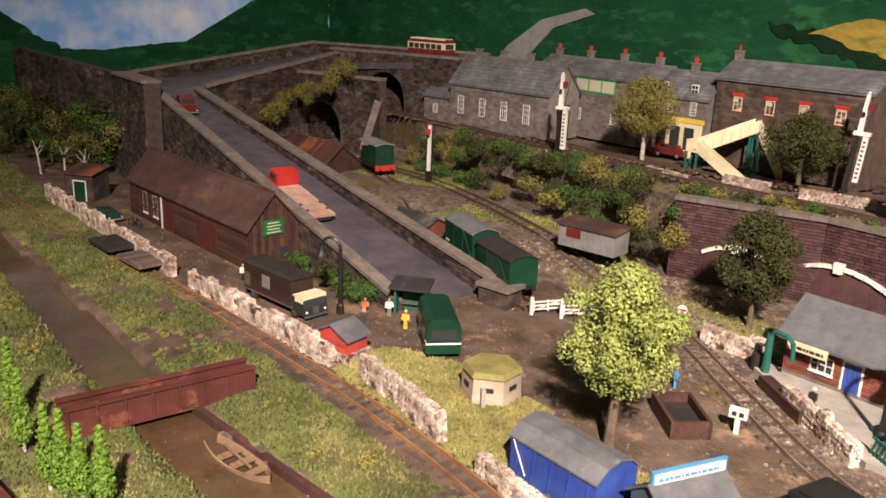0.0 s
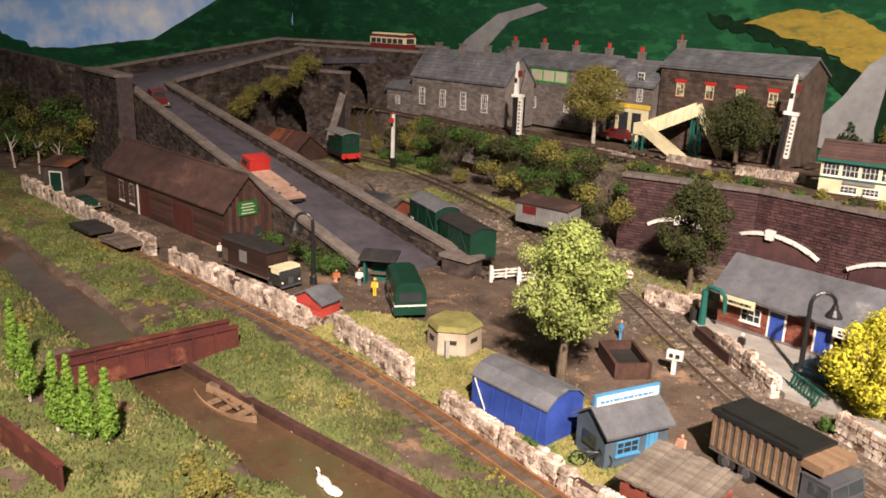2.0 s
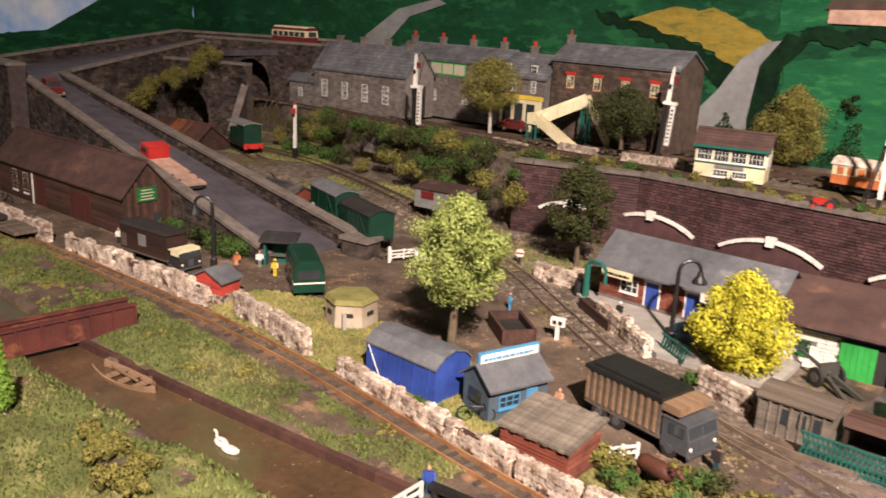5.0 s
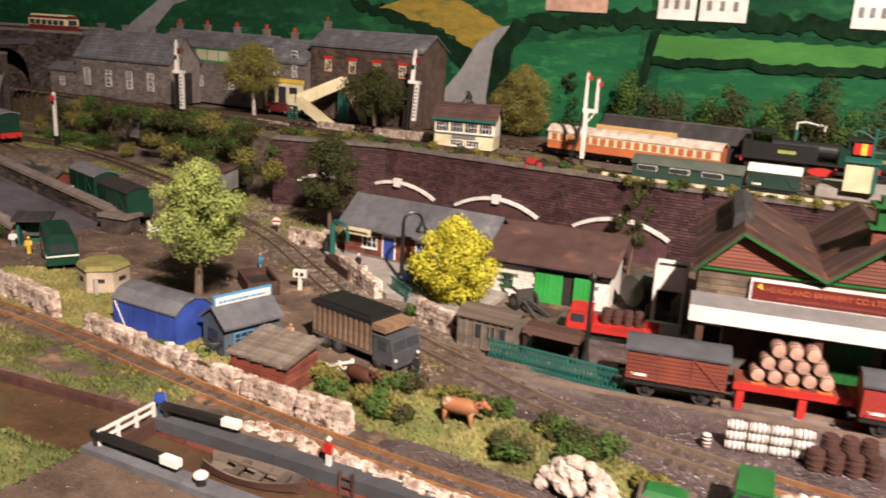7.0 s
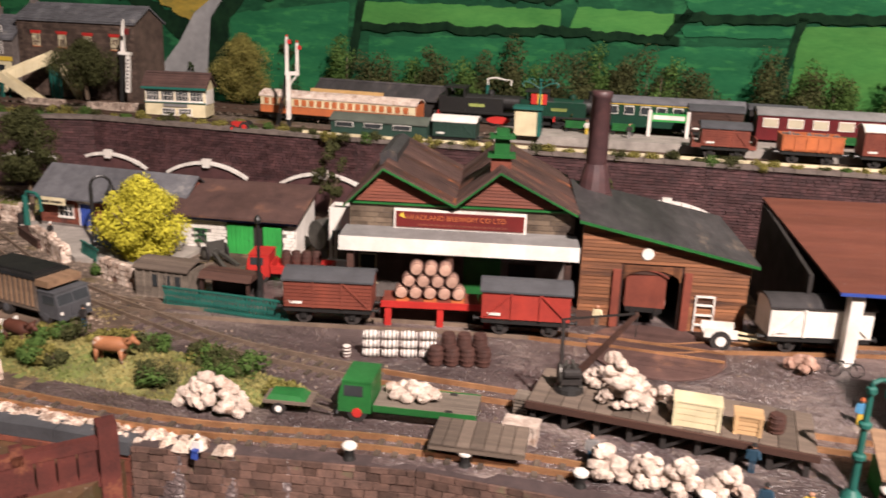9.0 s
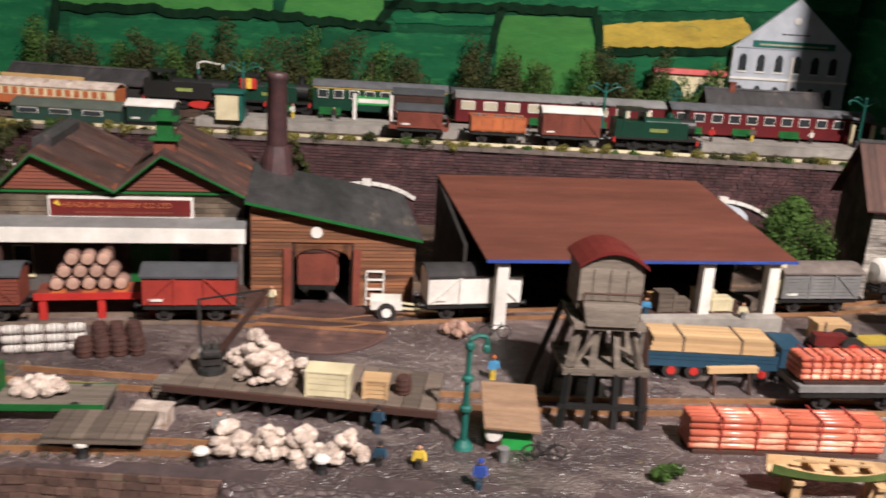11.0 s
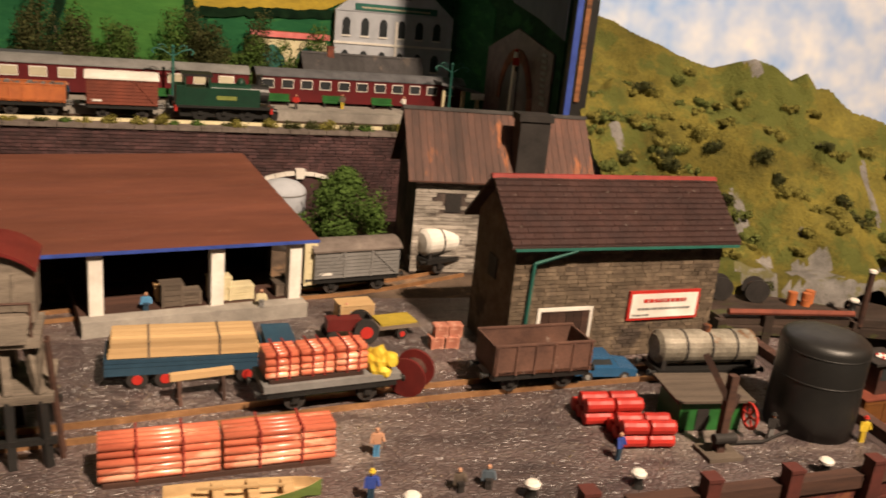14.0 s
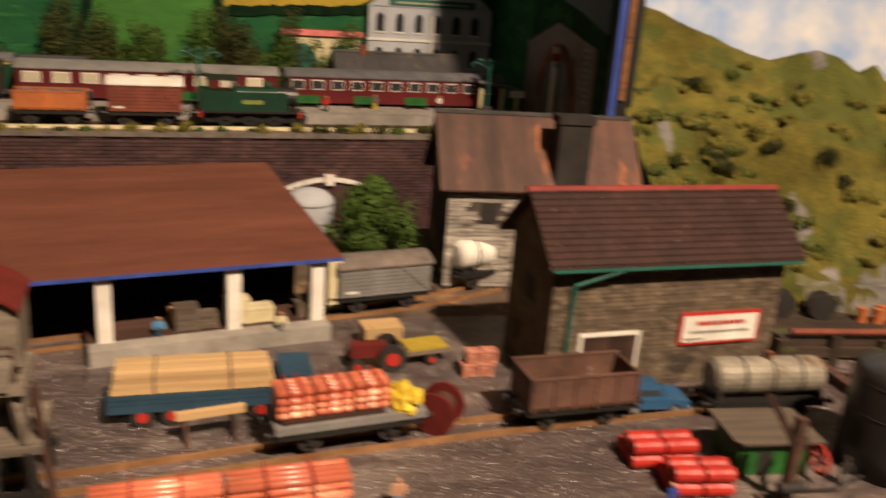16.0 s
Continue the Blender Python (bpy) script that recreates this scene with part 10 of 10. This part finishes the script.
def signal(x, y, z, h, label, style="plain", lean=0.0):
    t = thing("semaphore_signal", pose(x, y, z, 0, lean, 15), label, "signal", "semaphore signals")
    if style == "plain":
        part("base_post", Shape().box(-3, -2.5, 0, 3, 2.5, h * 0.24), "black", t)
        part("post", Shape().bar((0, 0, h * 0.2), (0, 0, h), 4.6, 4, 3.4), "white", t)
        part("ladder", Shape().box(4.6, -1.6, 0, 5.4, -1, h * 0.9).box(4.6, 1, 0, 5.4, 1.6, h * 0.9), "black", t)
        part("arm", Shape().box(-5, -3, h * 0.86, 3, -2.2, h * 0.94), "red", t)
        part("lamp", Shape().box(-1.6, -4.2, h * 0.80, 1.6, -2.2, h * 0.85), "black", t)
        part("finial", Shape().ball((0, 0, h + 1.5), 2.0), "red", t)
    elif style == "stepped":
        part("base_post", Shape().bar((-3.5, 0, 0), (-3.5, 0, h * 0.62), 4.4), "black", t)
        lw = part("lower_post", Shape().bar((5, 0, h * 0.14), (5, 0, h * 0.60), 5.4), "white", t)
        for i in range(9):
            part("slot", Shape().box(3.6, -3.2, h * (0.18 + 0.044 * i), 6.4, -2.6, h * (0.20 + 0.044 * i)), "darkgrey", lw)
        part("stage", Shape().box(-8, -4, h * 0.60, 9, 4, h * 0.635), "white", t)
        part("post", Shape().bar((-2.5, 0, h * 0.62), (-2.5, 0, h), 5.2, 4, 3.6), "white", t)
        part("arm", Shape().box(-0.5, -2.0, h * 0.85, 6, -1.2, h * 0.92), "darkred", t)
        part("lamp", Shape().box(-4, -4, h * 0.78, -1, -2.2, h * 0.83), "black", t)
        part("stay", Shape().bar((-4, 1, 0), (-8, 1, h * 0.6), 1.0).bar((1, 3, h * 0.62), (7, 3, h * 0.93), 0.8), "black", t)
        part("finial", Shape().ball((-2.5, 0, h + 1.2), 1.8), "white", t)
    else:
        part("base_post", Shape().bar((0, 0, 0), (0, 0, h * 0.10), 4.6), "black", t)
        part("post", Shape().bar((0, 0, h * 0.08), (0, 0, h * 0.60), 5.0), "white", t)
        part("bracket", Shape().box(-4, -2, h * 0.58, 13, 2, h * 0.62).bar((1, 0, h * 0.46), (10, 0, h * 0.58), 1.6), "white", t)
        for xx, top in ((-1.5, h), (11, h * 0.94)):
            part("doll_post", Shape().bar((xx, 0, h * 0.60), (xx, 0, top), 3.8, 4, 3.0), "white", t)
            part("arm", Shape().box(xx + 1, -2.6, top - 8, xx + 5.5, -1.8, top - 3), "red", t)
            part("finial", Shape().ball((xx, 0, top + 1.2), 1.7), "red", t)
        part("ladder", Shape().bar((-16, 3, 0), (-4, 2, h * 0.58), 1.8).bar((-13, 3, 0), (-2, 2, h * 0.58), 1.8), "black", t)
    return t


signal(-0.866, 0.708, 0.026, 84, "white semaphore signal with a red arm beside the siding")
signal(-0.712, 0.806, ZM - 0.006, 112, "tall white signal on a black stepped post before the stone house", "stepped")
signal(-0.378, 0.915, ZM + 0.004, 110, "tall white signal with a red arm by the warehouse", "stepped", 4)
signal(-0.098, 0.858, ZM, 108, "white bracket signal with two red arms on the main line", "bracket")
signal(0.985, 0.850, ZM, 100, "white semaphore signal at the platform end")


def street_lamp(x, y, rz, label, h=70.0, z=0.0):
    t = thing("street_lamp", at(x, y, z, rz), label, "street lamp", "street lamps")
    part("column", Shape().cyl((0, 0, 0), (0, 0, h - 8), 4.6, 10, 3.4), "black", t)
    part("base", Shape().lathe([(4, 0), (3.4, 8), (2.2, 10)], 10), "black", t)
    arc_ = [(9 - 9 * math.cos(math.pi * i / 8), 0, h - 8 + 9 * math.sin(math.pi * i / 8)) for i in range(9)]
    part("swan_neck", Shape().path(arc_, 3.0), "black", t)
    part("lantern", Shape().lathe([(2, h - 8), (3, h - 12), (6, h - 16), (6.4, h - 18), (0.2, h - 18.5)][::-1], 12, (18, 0, 0)), "black", t)


street_lamp(-0.559, 0.379, 215, "black swan-neck street lamp beside the ramp wall")
street_lamp(-0.155, 0.560, 45, "black swan-neck street lamp before the station")
yl = thing("lamp_post", at(0.0565, 0.4935, 0), "straight black lamp post in the yard", "lamp post")
part("column", Shape().cyl((0, 0, 8), (0, 0, 64), 3.4, 10, 2.4), "black", yl)
part("base", Shape().lathe([(3.2, 0), (3.2, 3), (2.4, 8), (0.1, 8.4)], 10), "black", yl)
part("lantern", Shape().lathe([(1.2, 64), (2.6, 65), (3.0, 68), (2.2, 70), (0.3, 72)], 10), "black", yl)
wcr = thing("water_crane", at(-0.262, 0.592, 0, -10), "teal iron water crane beside the station", "water crane")
part("column", Shape().cyl((0, 0, 0), (0, 0, 36), 7, 10, 5.4), "teal", wcr)
part("arm", Shape().path([(0, 0, 34), (4, 0, 40), (16, 0, 40), (22, 0, 36), (23, 0, 22)], 3.4), "teal", wcr)
part("brazier", Shape().cyl((-12, 4, 0), (-12, 4, 14), 10, 10), "near_black", wcr)
tgh = thing("trough", at(-0.252, 0.575, 0, -32), "long dark timber trough beside the track", "trough")
part("box", Shape().box(0, -5, 0, 62, 5, 9), "plank_dark", tgh)
dsc = thing("disc_signal", at(-0.373, 0.632, 0, 30) @ Matrix.Scale(0.62, 4), "white disc signal with a red bar", "signal", "ground signals")
part("post", Shape().box(-2, -2, 0, 2, 2, 14), "near_black", dsc)
part("disc", Shape().lathe([(0.1, -0.7), (7.5, -0.7), (7.5, 0.7), (0.1, 0.7)], 20, (0, 0, 20), "y"), "white", dsc)
part("bar", Shape().box(-7, -1.3, 18.6, 7, -0.6, 21.4), "red", dsc)
gsn = thing("ground_signal", at(-0.220, 0.490, 0, 20), "small white ground signal beside the track", "signal", "ground signals")
part("post", Shape().box(-1.6, -1.6, 0, 1.6, 1.6, 12), "white", gsn)
part("head", Shape().box(-6, -2.4, 12, 6, 2.4, 19), "white", gsn)
part("lens", Shape().box(-4, -3, 14, -1, -2.3, 17).box(1, -3, 14, 4, -2.3, 17), "near_black", gsn)
for i, (x, y, rz) in enumerate(((-0.462, 0.528, 70), (-0.440, 0.545, 60))):
    gt = thing("crossing_gate", at(x, y, 0, rz) @ Matrix.Scale(0.72, 4), "white level crossing gate standing open", "gate", "crossing gates")
    for z in (6, 11, 16):
        part("rail", Shape().box(0, -0.7, z, 42, 0.7, z + 1.8), "white", gt)
    for xx in (0, 20, 40):
        part("stile", Shape().box(xx, -0.9, 4, xx + 2, 0.9, 19), "white", gt)
    part("diagonal", Shape().bar((1, 0, 6), (40, 0, 17), 1.4), "white", gt)
    part("post", Shape().box(-4, -2, 0, 0, 2, 24), "white", gt)
# grounded coach body, open wagon wreck, green fence, field gun
oc = thing("coach_body", at(-0.040, 0.466, 0, 3), "grounded grey wooden coach body with a curved roof", "coach")
part("body", Shape().box(0, -1, 0, 46, 28, 24), "plank_grey", oc)
for i in range(7):
    part("batten", Shape().box(6.8 * i, -2, 0, 6.8 * i + 1.4, -1, 24), "plank_grey", oc)
for xx in (15, 26, 36):
    part("window", Shape().box(xx, -1.8, 10, xx + 5, -0.8, 20), "glass", oc)
s_ = Shape()
kk = [(-3 + 34 * i / 6, 24 + 4.5 * (1 - (2 * i / 6 - 1) ** 2)) for i in range(7)]
for a, b in zip(kk[:-1], kk[1:]):
    s_.along_x([a, b, (b[0], b[1] + 1.2), (a[0], a[1] + 1.2)], -2, 48)
part("roof", s_, "plank_old", oc)
ow = thing("old_shed", at(0.010, 0.476, 0, 3), "low black open shed with a curved roof behind the fence", "shed")
part("roof", Shape().along_x([(0, 18), (26, 18), (20, 23), (6, 23)], 0, 46), "plank_dark", ow)
for x in (1, 42):
    for y in (2, 22):
        part("post", Shape().box(x, y, 0, x + 2.4, y + 2.4, 18), "plank_dark", ow)
part("back_wall", Shape().box(0, 24, 0, 46, 26, 18), "near_black", ow)
gf = thing("fence", at(-0.006, 0.452, 0, 2), "green trellis fence along the siding", "fence")
for i in range(35):
    part("slat", Shape().bar((3 * i, -0.4, 0), (3 * i + 5, -0.4, 17), 1.1), "teal", gf)
    part("slat", Shape().bar((3 * i + 5, 0.5, 0), (3 * i, 0.5, 17), 1.1), "teal", gf)
for z in (1, 16):
    part("rail", Shape().box(0, -0.6, z, 108, 0.6, z + 1.2), "teal", gf)
g2 = thing("fence", at(-0.150, 0.535, 0.003, -30), "short green trellis fence by the car", "fence")
for i in range(9):
    part("slat", Shape().bar((4 * i, 0, 0), (4 * i + 5, 0, 14), 1.2), "teal", g2)
part("rail", Shape().box(0, -0.6, 12, 40, 0.6, 13.4), "teal", g2)
gu = thing("field_gun", at(-0.030, 0.572, 0, 150), "dark camouflaged field gun with spoked wheels", "gun")
part("barrel", Shape().cyl((0, 0, 10), (34, 0, 16), 4, 10, 2.6), "gunmetal", gu)
part("shield", Shape().box(2, -9, 5, 3.4, 9, 19), "gunmetal", gu)
part("trail", Shape().bar((0, 3, 8), (-26, 7, 1), 3).bar((0, -3, 8), (-26, -7, 1), 3), "gunmetal", gu)
road_wheels(gu, (4,), 20, 15, "gunmetal", 2.4)
wt = thing("water_tank", at(0.0775, 0.5855, 0, 11), "white square hopper on white legs beside the brewery", "tank")
for bx in ((0, 0, 26, 1.4), (0, 20.6, 26, 22), (0, 1.4, 1.4, 20.6), (24.6, 1.4, 26, 20.6)):
    part("box_side", Shape().box(bx[0], bx[1], 39, bx[2], bx[3], 60), "white", wt)
# near-black block gives the open top box its dark, shaded recess
part("filling", Shape().box(1.4, 1.4, 39, 24.6, 20.6, 57), "near_black", wt, "near-black filling below the rim")
for x, y in ((0, 0), (23.6, 0), (0, 19.6), (23.6, 19.6)):
    part("leg", Shape().box(x, y, 0, x + 2.4, y + 2.4, 39), "white", wt)
part("lower_box", Shape().box(-2, -5, 0, 26, -0.4, 12), "white", wt)
ft = thing("fuel_tank", at(0.0490, 0.6190, 0, 62), "dark cylindrical tank behind the garage", "tank")
part("barrel", Shape().lathe([(0.1, 0), (14, 1), (15, 4), (15, 44), (14, 47), (0.1, 48)], 18, (0, 0, 22), "x"), "gunmetal", ft)
part("cradle", Shape().box(6, -10, 0, 10, 10, 12).box(38, -10, 0, 42, 10, 12), "near_black", ft)


def cow(x, y, rz, mat, label):
    s_ = Shape()
    s_.lathe([(0.3, -12), (3.6, -11.5), (4.9, -9), (5.0, -4), (5.3, 1), (5.0, 6), (4.2, 9), (2.6, 11), (0.3, 11.6)], 12, (0, 0, 12.5), "x")
    for a, b, k in ((-9.5, -2.8, -0.8), (-9.5, 2.8, 0.4), (7, -2.8, 0.6), (7, 2.8, -0.6)):
        s_.cyl((a + k, b, 0), (a, b, 10), 1.9, 7, 3.6)
    s_.cyl((8.5, 0, 14), (14, 0, 16.4), 6.4, 9, 4.4)
    s_.ball((14.6, 0, 16.8), (2.6, 2.2, 2.5), 1, 2)
    s_.cyl((15, 0, 16.6), (19, 0, 14.0), 3.6, 9, 2.6)
    for k in (-1, 1):
        s_.bar((13.4, k * 1.8, 18), (13.0, k * 4.2, 18.6), 1.1)
    s_.path([(-12, 0, 14.5), (-13.2, 0, 12), (-13, 0, 5)], 0.9)
    return solo("cow", s_, mat, at(x, y, ground_height(x, y), rz), label, "cow statuette", "cows", smooth=True)


cow(-0.046, 0.344, -10, "cow_dark", "dark brown model cow in the field")
cow(0.034, 0.338, 10, "cow_tan", "light brown model cow in the field")
wf = thing("fence", at(-0.083, 0.352, 0, 60), "short white wooden fence beside the shed", "fence")
for z in (4, 8):
    part("rail", Shape().box(0, -0.5, z, 22, 0.5, z + 1.8), "white", wf)
for x in (0, 10, 20):
    part("post", Shape().box(x, -0.8, 0, x + 2, 0.8, 11), "white", wf)


def swan(x, y, rz):
    s_ = Shape()
    s_.ball((0, 0, 2.5), (6.5, 3.4, 3), 1, 2)
    s_.path([(5, 0, 3), (7, 0, 5), (6, 0, 7.4), (7.4, 0, 8.4)], 1.5)
    s_.ball((8.2, 0, 8.2), (1.8, 1, 1), 1, 1)
    s_.ball((-3, 0, 4.2), (4.4, 2.6, 2), 1, 1)
    solo("swan", s_, "white", at(x, y, -0.0055, rz) @ Matrix.Diagonal((1.15, 1.15, 0.66, 1)), "white model swan on the canal", "swan statuette", "swans")


swan(-0.2600, 0.1990, 170)
swan(-0.2490, 0.1980, 185)
# girder bridge over the canal
gb = thing("girder_bridge", at(-0.468, 0.116, 0, 88), "red-brown plate girder bridge over the canal", "bridge")
part("deck", Shape().box(0, -6, 3, 130, 8, 6), "plank_dark", gb)
for y in (-8, 8):
    g_ = part("girder", Shape().box(0, y, 0, 130, y + 2, 20), "girder", gb)
    for z in (-0.2, 19.2):
        part("flange", Shape().box(-0.3, y - 1.5, z, 130.3, y + 3.5, z + 1.6), "girder", g_)
    for i in range(8):
        part("stiffener", Shape().box(2 + 18 * i, y - 1.4 if y < 0 else y + 2, 1.5, 3.4 + 18 * i, y if y < 0 else y + 3.4, 19), "girder", g_)
for x in (-4, 124):
    part("abutment", Shape().box(x, -12, -30, x + 10, 14, 2), "girder", gb)
g3 = thing("girder_bridge", at(-0.450, 0.055, 0, 9), "red-brown plate girder across the front ditch", "bridge")
part("girder", Shape().box(0, 0, 0, 120, 2, 18).box(0, -1.5, 17, 120, 3.5, 19), "girder", g3)
# lock gates and balance beams
lg = thing("lock_gate", at(-0.126, 0.197, -0.012, 94), "dark timber lock gate with a white handrail", "lock gate", "lock gates")
part("gate", Shape().box(0, -2, -20, 46, 2, 13), "plank_dark", lg)
for z in (17, 22):
    part("handrail", Shape().box(1, -0.7, z, 45, 0.7, z + 1.6), "white", lg)
for x in (1, 15, 29, 43):
    part("rail_post", Shape().box(x, -0.8, 13, x + 2, 0.8, 23), "white", lg)
for x, y, rz, L in ((-0.126, 0.2450, 9, 57), (-0.131, 0.1985, 3.5, 66)):
    bb = thing("balance_beam", at(x, y, 0.004, rz), "black balance beam with a white end", "beam", "balance beams")
    part("beam", Shape().box(0, -2, 3, L - 12, 2, 7), "black", bb)
    part("beam_end", Shape().box(L - 12, -2.4, 2.6, L, 2.4, 7.2), "white", bb)
    part("pivot", Shape().cyl((3, 0, -6), (3, 0, 3), 4, 10), "black", bb)
sgt = thing("sea_gate", at(0.102, 0.244, 0, 228), "tall red-brown timber lock gate with cross rails", "lock gate", "lock gates")
part("heel_post", Shape().box(-5, -6, -60, 5, 6, 22), "girder", sgt)
for z in (-36, -14, 8):
    part("rail", Shape().box(5, -3, z, 76, 3, z + 6), "girder", sgt)
for i in range(7):
    part("board", Shape().box(6 + 10 * i, 1, -60, 15 + 10 * i, 2.6, 8), "girder", sgt)
part("diagonal", Shape().bar((6, -2, -50), (74, -2, 10), 3), "plank_dark", sgt)
part("post", Shape().box(40, -3, -50, 46, 3, 18), "girder", sgt)
lad = thing("ladder", at(0.006, 0.2535, 0.0, 5), "rusty iron ladder on the lock wall", "ladder")
for x in (0, 8):
    part("stile", Shape().box(x, -3, -40, x + 1.4, -1.6, 6), "rust", lad)
for i in range(8):
    part("rung", Shape().box(1.4, -2.8, -36 + 5.4 * i, 8, -1.8, -35 + 5.4 * i), "rust", lad)


dt = thing("domed_tank", at(0.732, 0.742, 0), "pale grey round tank with a domed top behind the goods shed", "tank")
part("drum", Shape().lathe([(0.1, 0), (21, 0), (21, 52), (20, 55), (14, 60), (6, 62.5), (0.1, 63)], 28), "paleslate", dt, smooth=True)
for z in (16, 34, 50):
    part("band", Shape().lathe([(21, z), (21.5, z + 0.3), (21.5, z + 1.2), (21, z + 1.5)], 28), "grey", dt)
rt = thing("tractor", at(-0.140, 0.795, ZM, 8), "small red tractor on the bank above the brick wall", "tractor")
part("engine", Shape().box(0, -3.4, 5, 16, 3.4, 11), "red", rt)
part("seat", Shape().box(16, -3.4, 6, 21, 3.4, 8).box(20, -3.4, 8, 21, 3.4, 12), "near_black", rt)
for x, d in ((2, 7), (17, 12)):
    road_wheels(rt, (x,), 12, d, "red", 2.6)
ob_ = thing("name_sign", at(0.160, 0.888, ZM + 0.011, 5), "red oval sign on a thin post", "sign")
part("post", Shape().box(-1, -1, 0, 1, 1, 8), "near_black", ob_)
part("panel", Shape().lathe([(0.1, -0.8), (1.0, -0.8), (1.0, 0.8), (0.1, 0.8)], 20, (0, 0, 0), "y"), "red", ob_).matrix_local = Matrix.Translation((0, 0, 0.012)) @ Matrix.Diagonal((14, 1, 4.4, 1))
for a, b, h, sd in (((-0.800, 0.790), (-0.735, 0.782), 22, 63), ((-0.600, 0.850), (-0.535, 0.838), 9, 64), ((-0.505, 0.872), (-0.450, 0.878), 10, 65), ((-0.415, 0.884), (-0.340, 0.905), 11, 66)):
    w_ = rubble_wall("dry_stone_wall", a, b, h, "low rubble stone wall along the embankment edge", sd, "greystone" if sd == 63 else "rubble_pale")
    w_.matrix_world = Matrix.Translation((0, 0, ZM - 0.005 if sd > 63 else 0.045)) @ w_.matrix_world


# loose stones along the track and banks
def stones(name, pick, count, seed, mat, lo, hi):
    rr = random.Random(seed)
    s_ = Shape()
    for _ in range(count):
        x, y = pick(rr)
        z = ground_height(x, y) * 1000
        r = rr.uniform(lo, hi)
        x, y = x * 1000, y * 1000
        j = [rr.uniform(-0.35, 0.35) * r for _ in range(6)]
        s_.prism([(x - r, y - r + j[0], z - 0.6), (x + r + j[1], y - r * 0.7, z - 0.6), (x + r, y + r + j[2], z - 0.6), (x - r * 0.8, y + r, z - 0.6)], [(x - r * 0.5, y - r * 0.5, z + r * 0.8), (x + r * 0.5 + j[3], y - r * 0.4, z + r), (x + r * 0.4, y + r * 0.5 + j[4], z + r * 0.8), (x - r * 0.5, y + r * 0.4, z + r * 0.9)])
    tagged(link(name, s_, mat), "loose stones and grit on the ground", "stones", kind="stuff")


stones("rubble_track", lambda r: (r.uniform(-0.08, 0.16), r.uniform(0.264, 0.276)), 260, 1, "drystone", 1.2, 3.6)
stones("rubble_sidings", lambda r: (lambda x: (x, 0.585 - (x + 0.30) * 0.62 + r.gauss(0, 0.022)))(r.uniform(-0.46, -0.02)), 1500, 2, "ballast", 0.6, 1.6)
stones("grit_yard", lambda r: (r.uniform(0.02, 1.05), r.uniform(0.33, 0.50)), 3200, 3, "ballast", 0.25, 0.75)
stones("grit_bank", lambda r: (r.uniform(-0.9, -0.2), r.uniform(0.30, 0.50)), 1800, 4, "ballast", 0.3, 0.9)
stones("rubble_embankment", lambda r: (r.uniform(-0.62, -0.30), r.uniform(0.62, 0.73)), 900, 5, "ballast", 0.8, 2.4)
